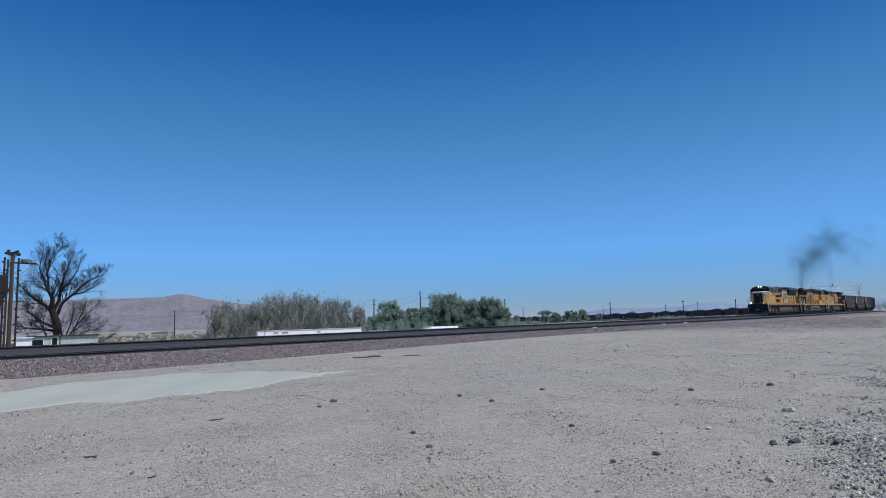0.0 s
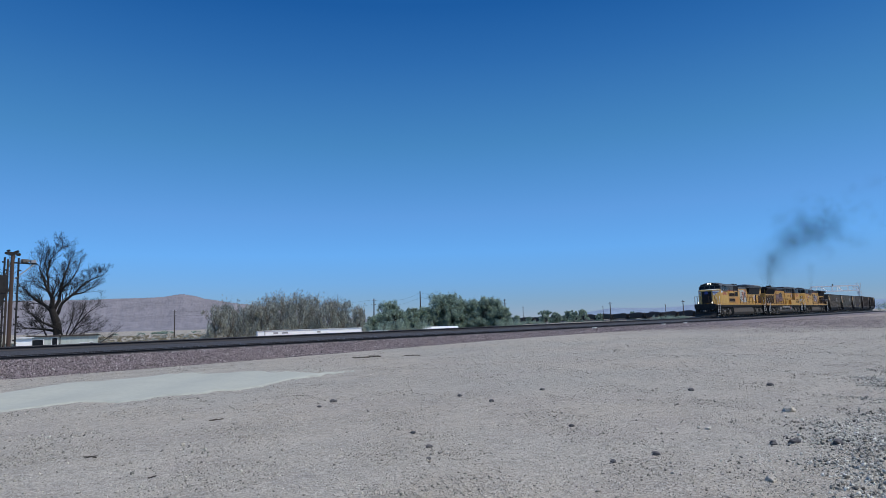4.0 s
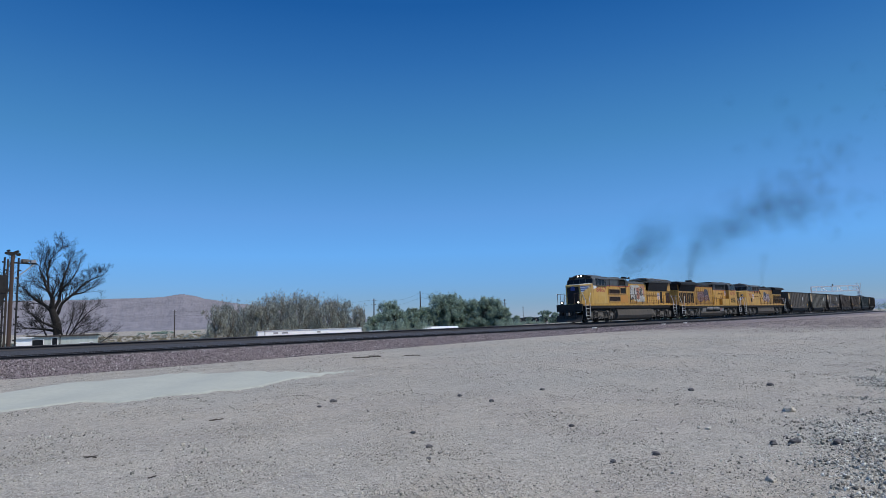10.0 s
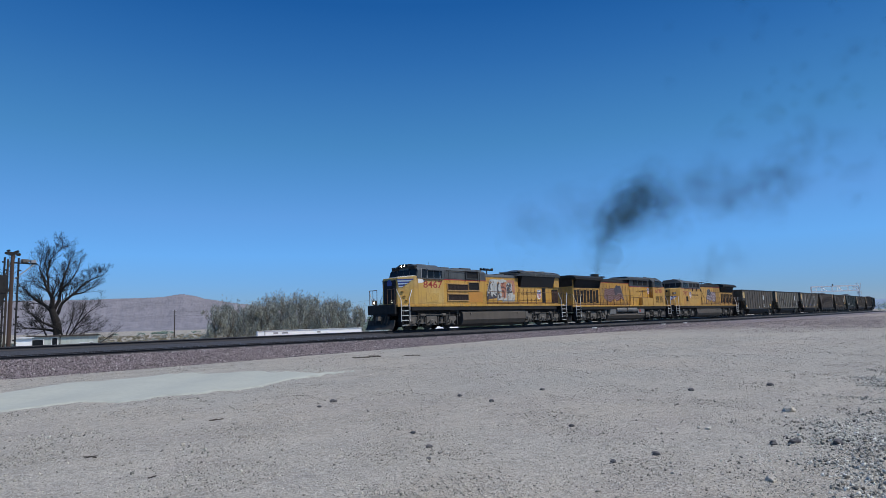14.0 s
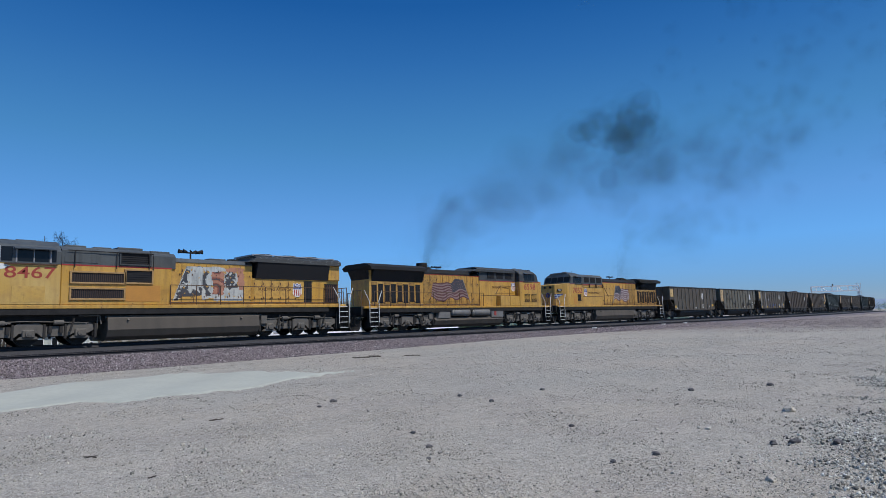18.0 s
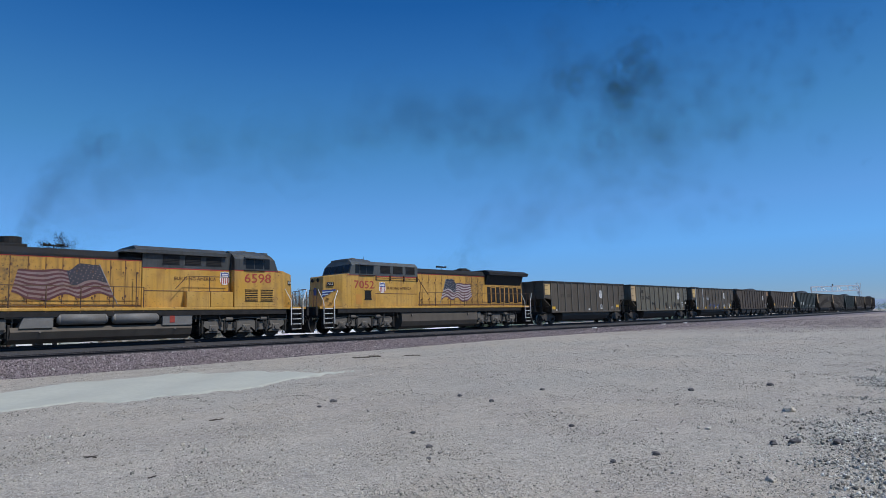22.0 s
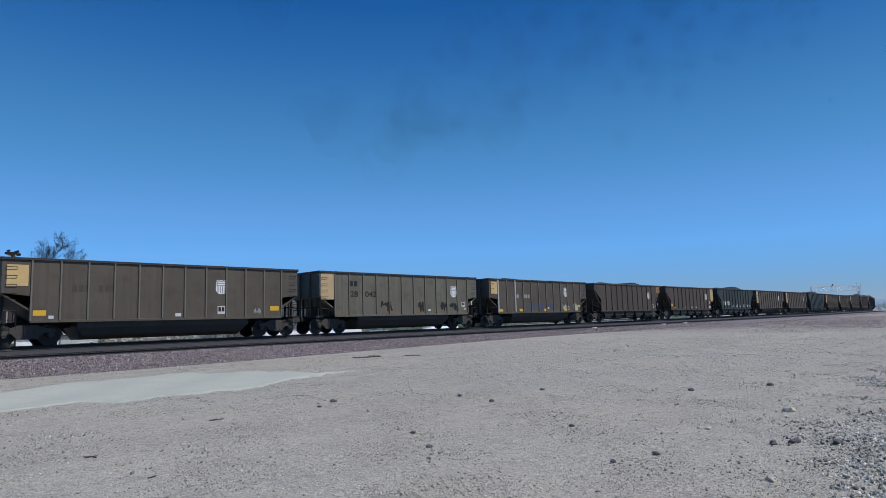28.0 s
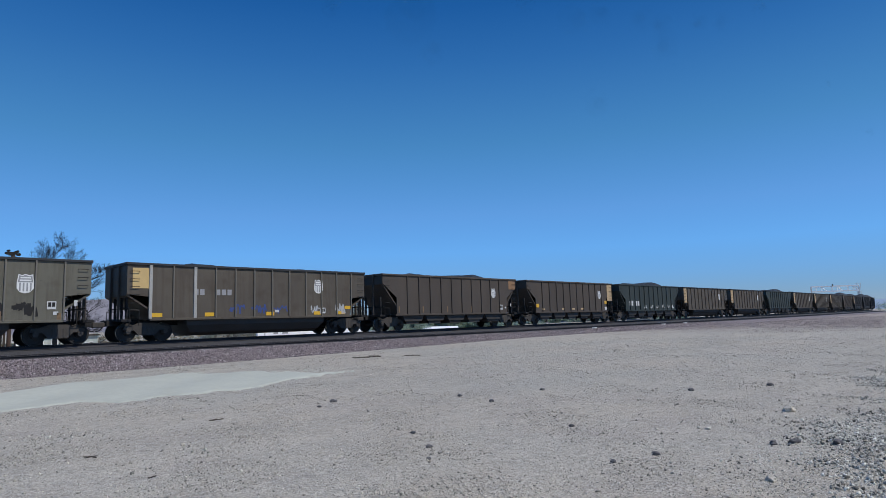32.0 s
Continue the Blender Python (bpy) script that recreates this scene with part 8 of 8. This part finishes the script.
def wisp_mesh(seed, n, spread, r0, r1, material):
    r = random.Random(seed)
    bm = NB()
    for k in range(n):
        c = Vector((r.gauss(0, spread), r.gauss(0, spread), r.gauss(0, spread)))
        rad = r0 + (r1 - r0) * (k + 0.5) / n
        q = bmesh.ops.create_icosphere(bm, subdivisions=2, radius=1.0)["verts"]
        off = Vector((r.uniform(-9, 9), r.uniform(-9, 9), r.uniform(-9, 9)))
        for v in q:
            v.co = c + v.co * rad * (1 + 0.35 * noise.noise(v.co * 1.4 + off))
    return mesh_of("smoke_wisp", bm, material, True)


DARK, THIN = (0.028, 0.048, 0.038), (0.045, 0.082, 0.070)
WISPS = {(d, big): [wisp_mesh(k + 10 * big + 1, 4, 0.40 if big else 0.25, 0.6 if big else 0.35, 4.6 if big else 2.6, smoke_material("smoke", c, q * (0.40 if big else 0.33), 3.9 if big else 2.2)) for k in range(4)]
         for d, c, q in ((2, DARK, 0.19), (1, DARK, 0.056), (0, THIN, 0.040)) for big in (0, 1)}
PUFFS = {d: [wisp_mesh(k + 40, 3, 0.05 * k, 0.2 + 0.06 * k, 0.5 + 0.17 * k, smoke_material("smoke", c, q * 1.15, 0.48 + 0.165 * k)) for k in range(7)] for d, c, q in ((1, DARK, 0.055), (0, THIN, 0.016))}
JETS = []
SMOKING = []


def plume(label, u, z0, pieces, seed, jet=None):
    """pieces: (leaves at, rise factor, density 0 to 2, big)."""
    r = random.Random(seed)
    e = empty("smoke_plume", label, "smoke", "diesel exhaust")
    for k in range(13 if jet is not None else 0):
        h = 0.15 + 0.28 * k + 0.016 * k * k
        JETS.append((share("smoke_puff", PUFFS[jet][min(6, k // 2)], e, Matrix()), u + 0.022 * k * k + r.uniform(-0.5, 0.5) * 0.06 * k, z0 + h, r.uniform(0, 360)))
    for te, rise, dark, big in pieces:
        ob = share("smoke_wisp", r.choice(WISPS[(dark, big)]), e, Matrix())
        a, k = r.uniform(0, 6.283), r.random() ** 0.6
        SMOKING.append((ob, te, u, z0, rise * r.uniform(0.90, 1.10), k * (0.5, 1.0)[big] * math.cos(a), k * (0.5, 1.0)[big] * math.sin(a), r.uniform(0, 360), r.uniform(-1, 1), r.uniform(-0.7, 0.7) * (0.5, 1.0)[big], 9.0 if dark == 2 else 11.0 if te < 14 else 5.0))


def emit(table):
    """table: (from, to, wisps a second, rise, density)."""
    out = []
    for t0, t1, rate, rise, dark in table:
        n = max(1, int((t1 - t0) * rate))
        for k in range(n):
            out.append((t0 + (t1 - t0) * (k + 0.5) / n, rise, dark, k % 2))
    return out


plume("dark diesel smoke rising from the second locomotive", 32.1, 4.5,
      emit([(-13, -8, 6, 0.60, 0), (-8, -2, 11, 0.68, 1), (-2, 1.2, 11, 0.75, 1), (1.2, 4.0, 12, 0.75, 0), (4.0, 8.0, 11, 0.75, 1), (8.0, 10.4, 12, 0.8, 0), (10.4, 12.2, 15, 0.8, 1), (12.2, 13.7, 14, 0.98, 2),
            (13.8, 15.6, 11, 0.9, 0), (15.6, 18.6, 11, 0.72, 1), (18.6, 21.0, 11, 0.72, 0), (21.0, 24.0, 12, 0.72, 0)]), 5, 1)
plume("thin diesel smoke rising from the leading locomotive", 13.2, 4.1,
      emit([(5.5, 8.0, 5, 0.55, 0), (8.0, 9.8, 14, 0.60, 1), (9.8, 13.0, 9, 0.55, 0)]), 6)
plume("thin diesel smoke rising from the third locomotive", 62.0, 4.4,
      emit([(12.0, 20.0, 5, 0.6, 0), (20.0, 22.0, 7, 0.65, 0), (22.0, 24.2, 6, 0.65, 1)]), 7, 0)


def motions():
    """Keys everything that moves."""
    for ob, u, turn in TRAIN:
        rows = []
        for t in range(0, 33):
            x, y, z, th = on_line(train_at(t) + u)
            rows.append((float(t), pose(x, y, z, 0, 0, math.degrees(th) + turn)))
        walk(ob, rows)
    for ob, x, z, r in ROLLING:
        spin = 1 if ob.parent.parent is second else -1
        rows = []
        for k in range(0, 321):
            t = k * 0.1
            a = spin * (train_at(0) - train_at(t)) / r
            rows.append((t, Matrix.Translation((x, 0, z)) @ Matrix.Rotation(a, 4, "Y")))
        walk(ob, rows)
    for ob, u, z0, turn in JETS:
        rows = []
        for t in range(0, 33):
            x, y, z, th = on_line(train_at(t) + u)
            rows.append((float(t), pose(x, y, z + z0, 0, 0, turn)))
        walk(ob, rows)
    for ob, te, u, z0, rise, dx, dy, turn, wob, dz, calm in SMOKING:
        def drift(t):
            age = t - te
            if age <= 0:
                x, y, z, th = on_line(train_at(min(t, te)) + u)
                return pose(x, y, (z0 - 1.3) if age > -0.05 else z - 4.0, 0, 0, turn)
            x, y, z, th = on_line(train_at(te) + u)
            s = 0.06 + 2.1 * age ** 0.42 + 0.01 * age ** 2 + 0.45 * max(0, age - calm) ** 1.7
            return pose(x + dx * s, y + dy * s, z0 - 0.8 + rise * 8.2 * age ** 0.48 + (0.7 if te < 14 else 1.7) * max(0, age - calm) ** 1.6 + (3.0 if te > 10 else 0.0) * max(0, age - 11.5) ** 1.5 + dz * s, 12 * wob * age ** 0.5, 9 * wob * age ** 0.5, turn + 25 * wob * age ** 0.5)
        times = [0.0] + [float(k) for k in range(2, int(max(0, te)), 2)] + [te + a for a in (-0.2, -0.1, 0.0, 0.1, 0.25, 0.5, 1, 1.7, 2.6, 4, 6, 8.5, 12, 16, 22)] + [32.0]
        times = sorted({round(t * 10) / 10 for t in times if 0 <= t <= 32})
        walk(ob, [(t, drift(t)) for t in times])


motions()
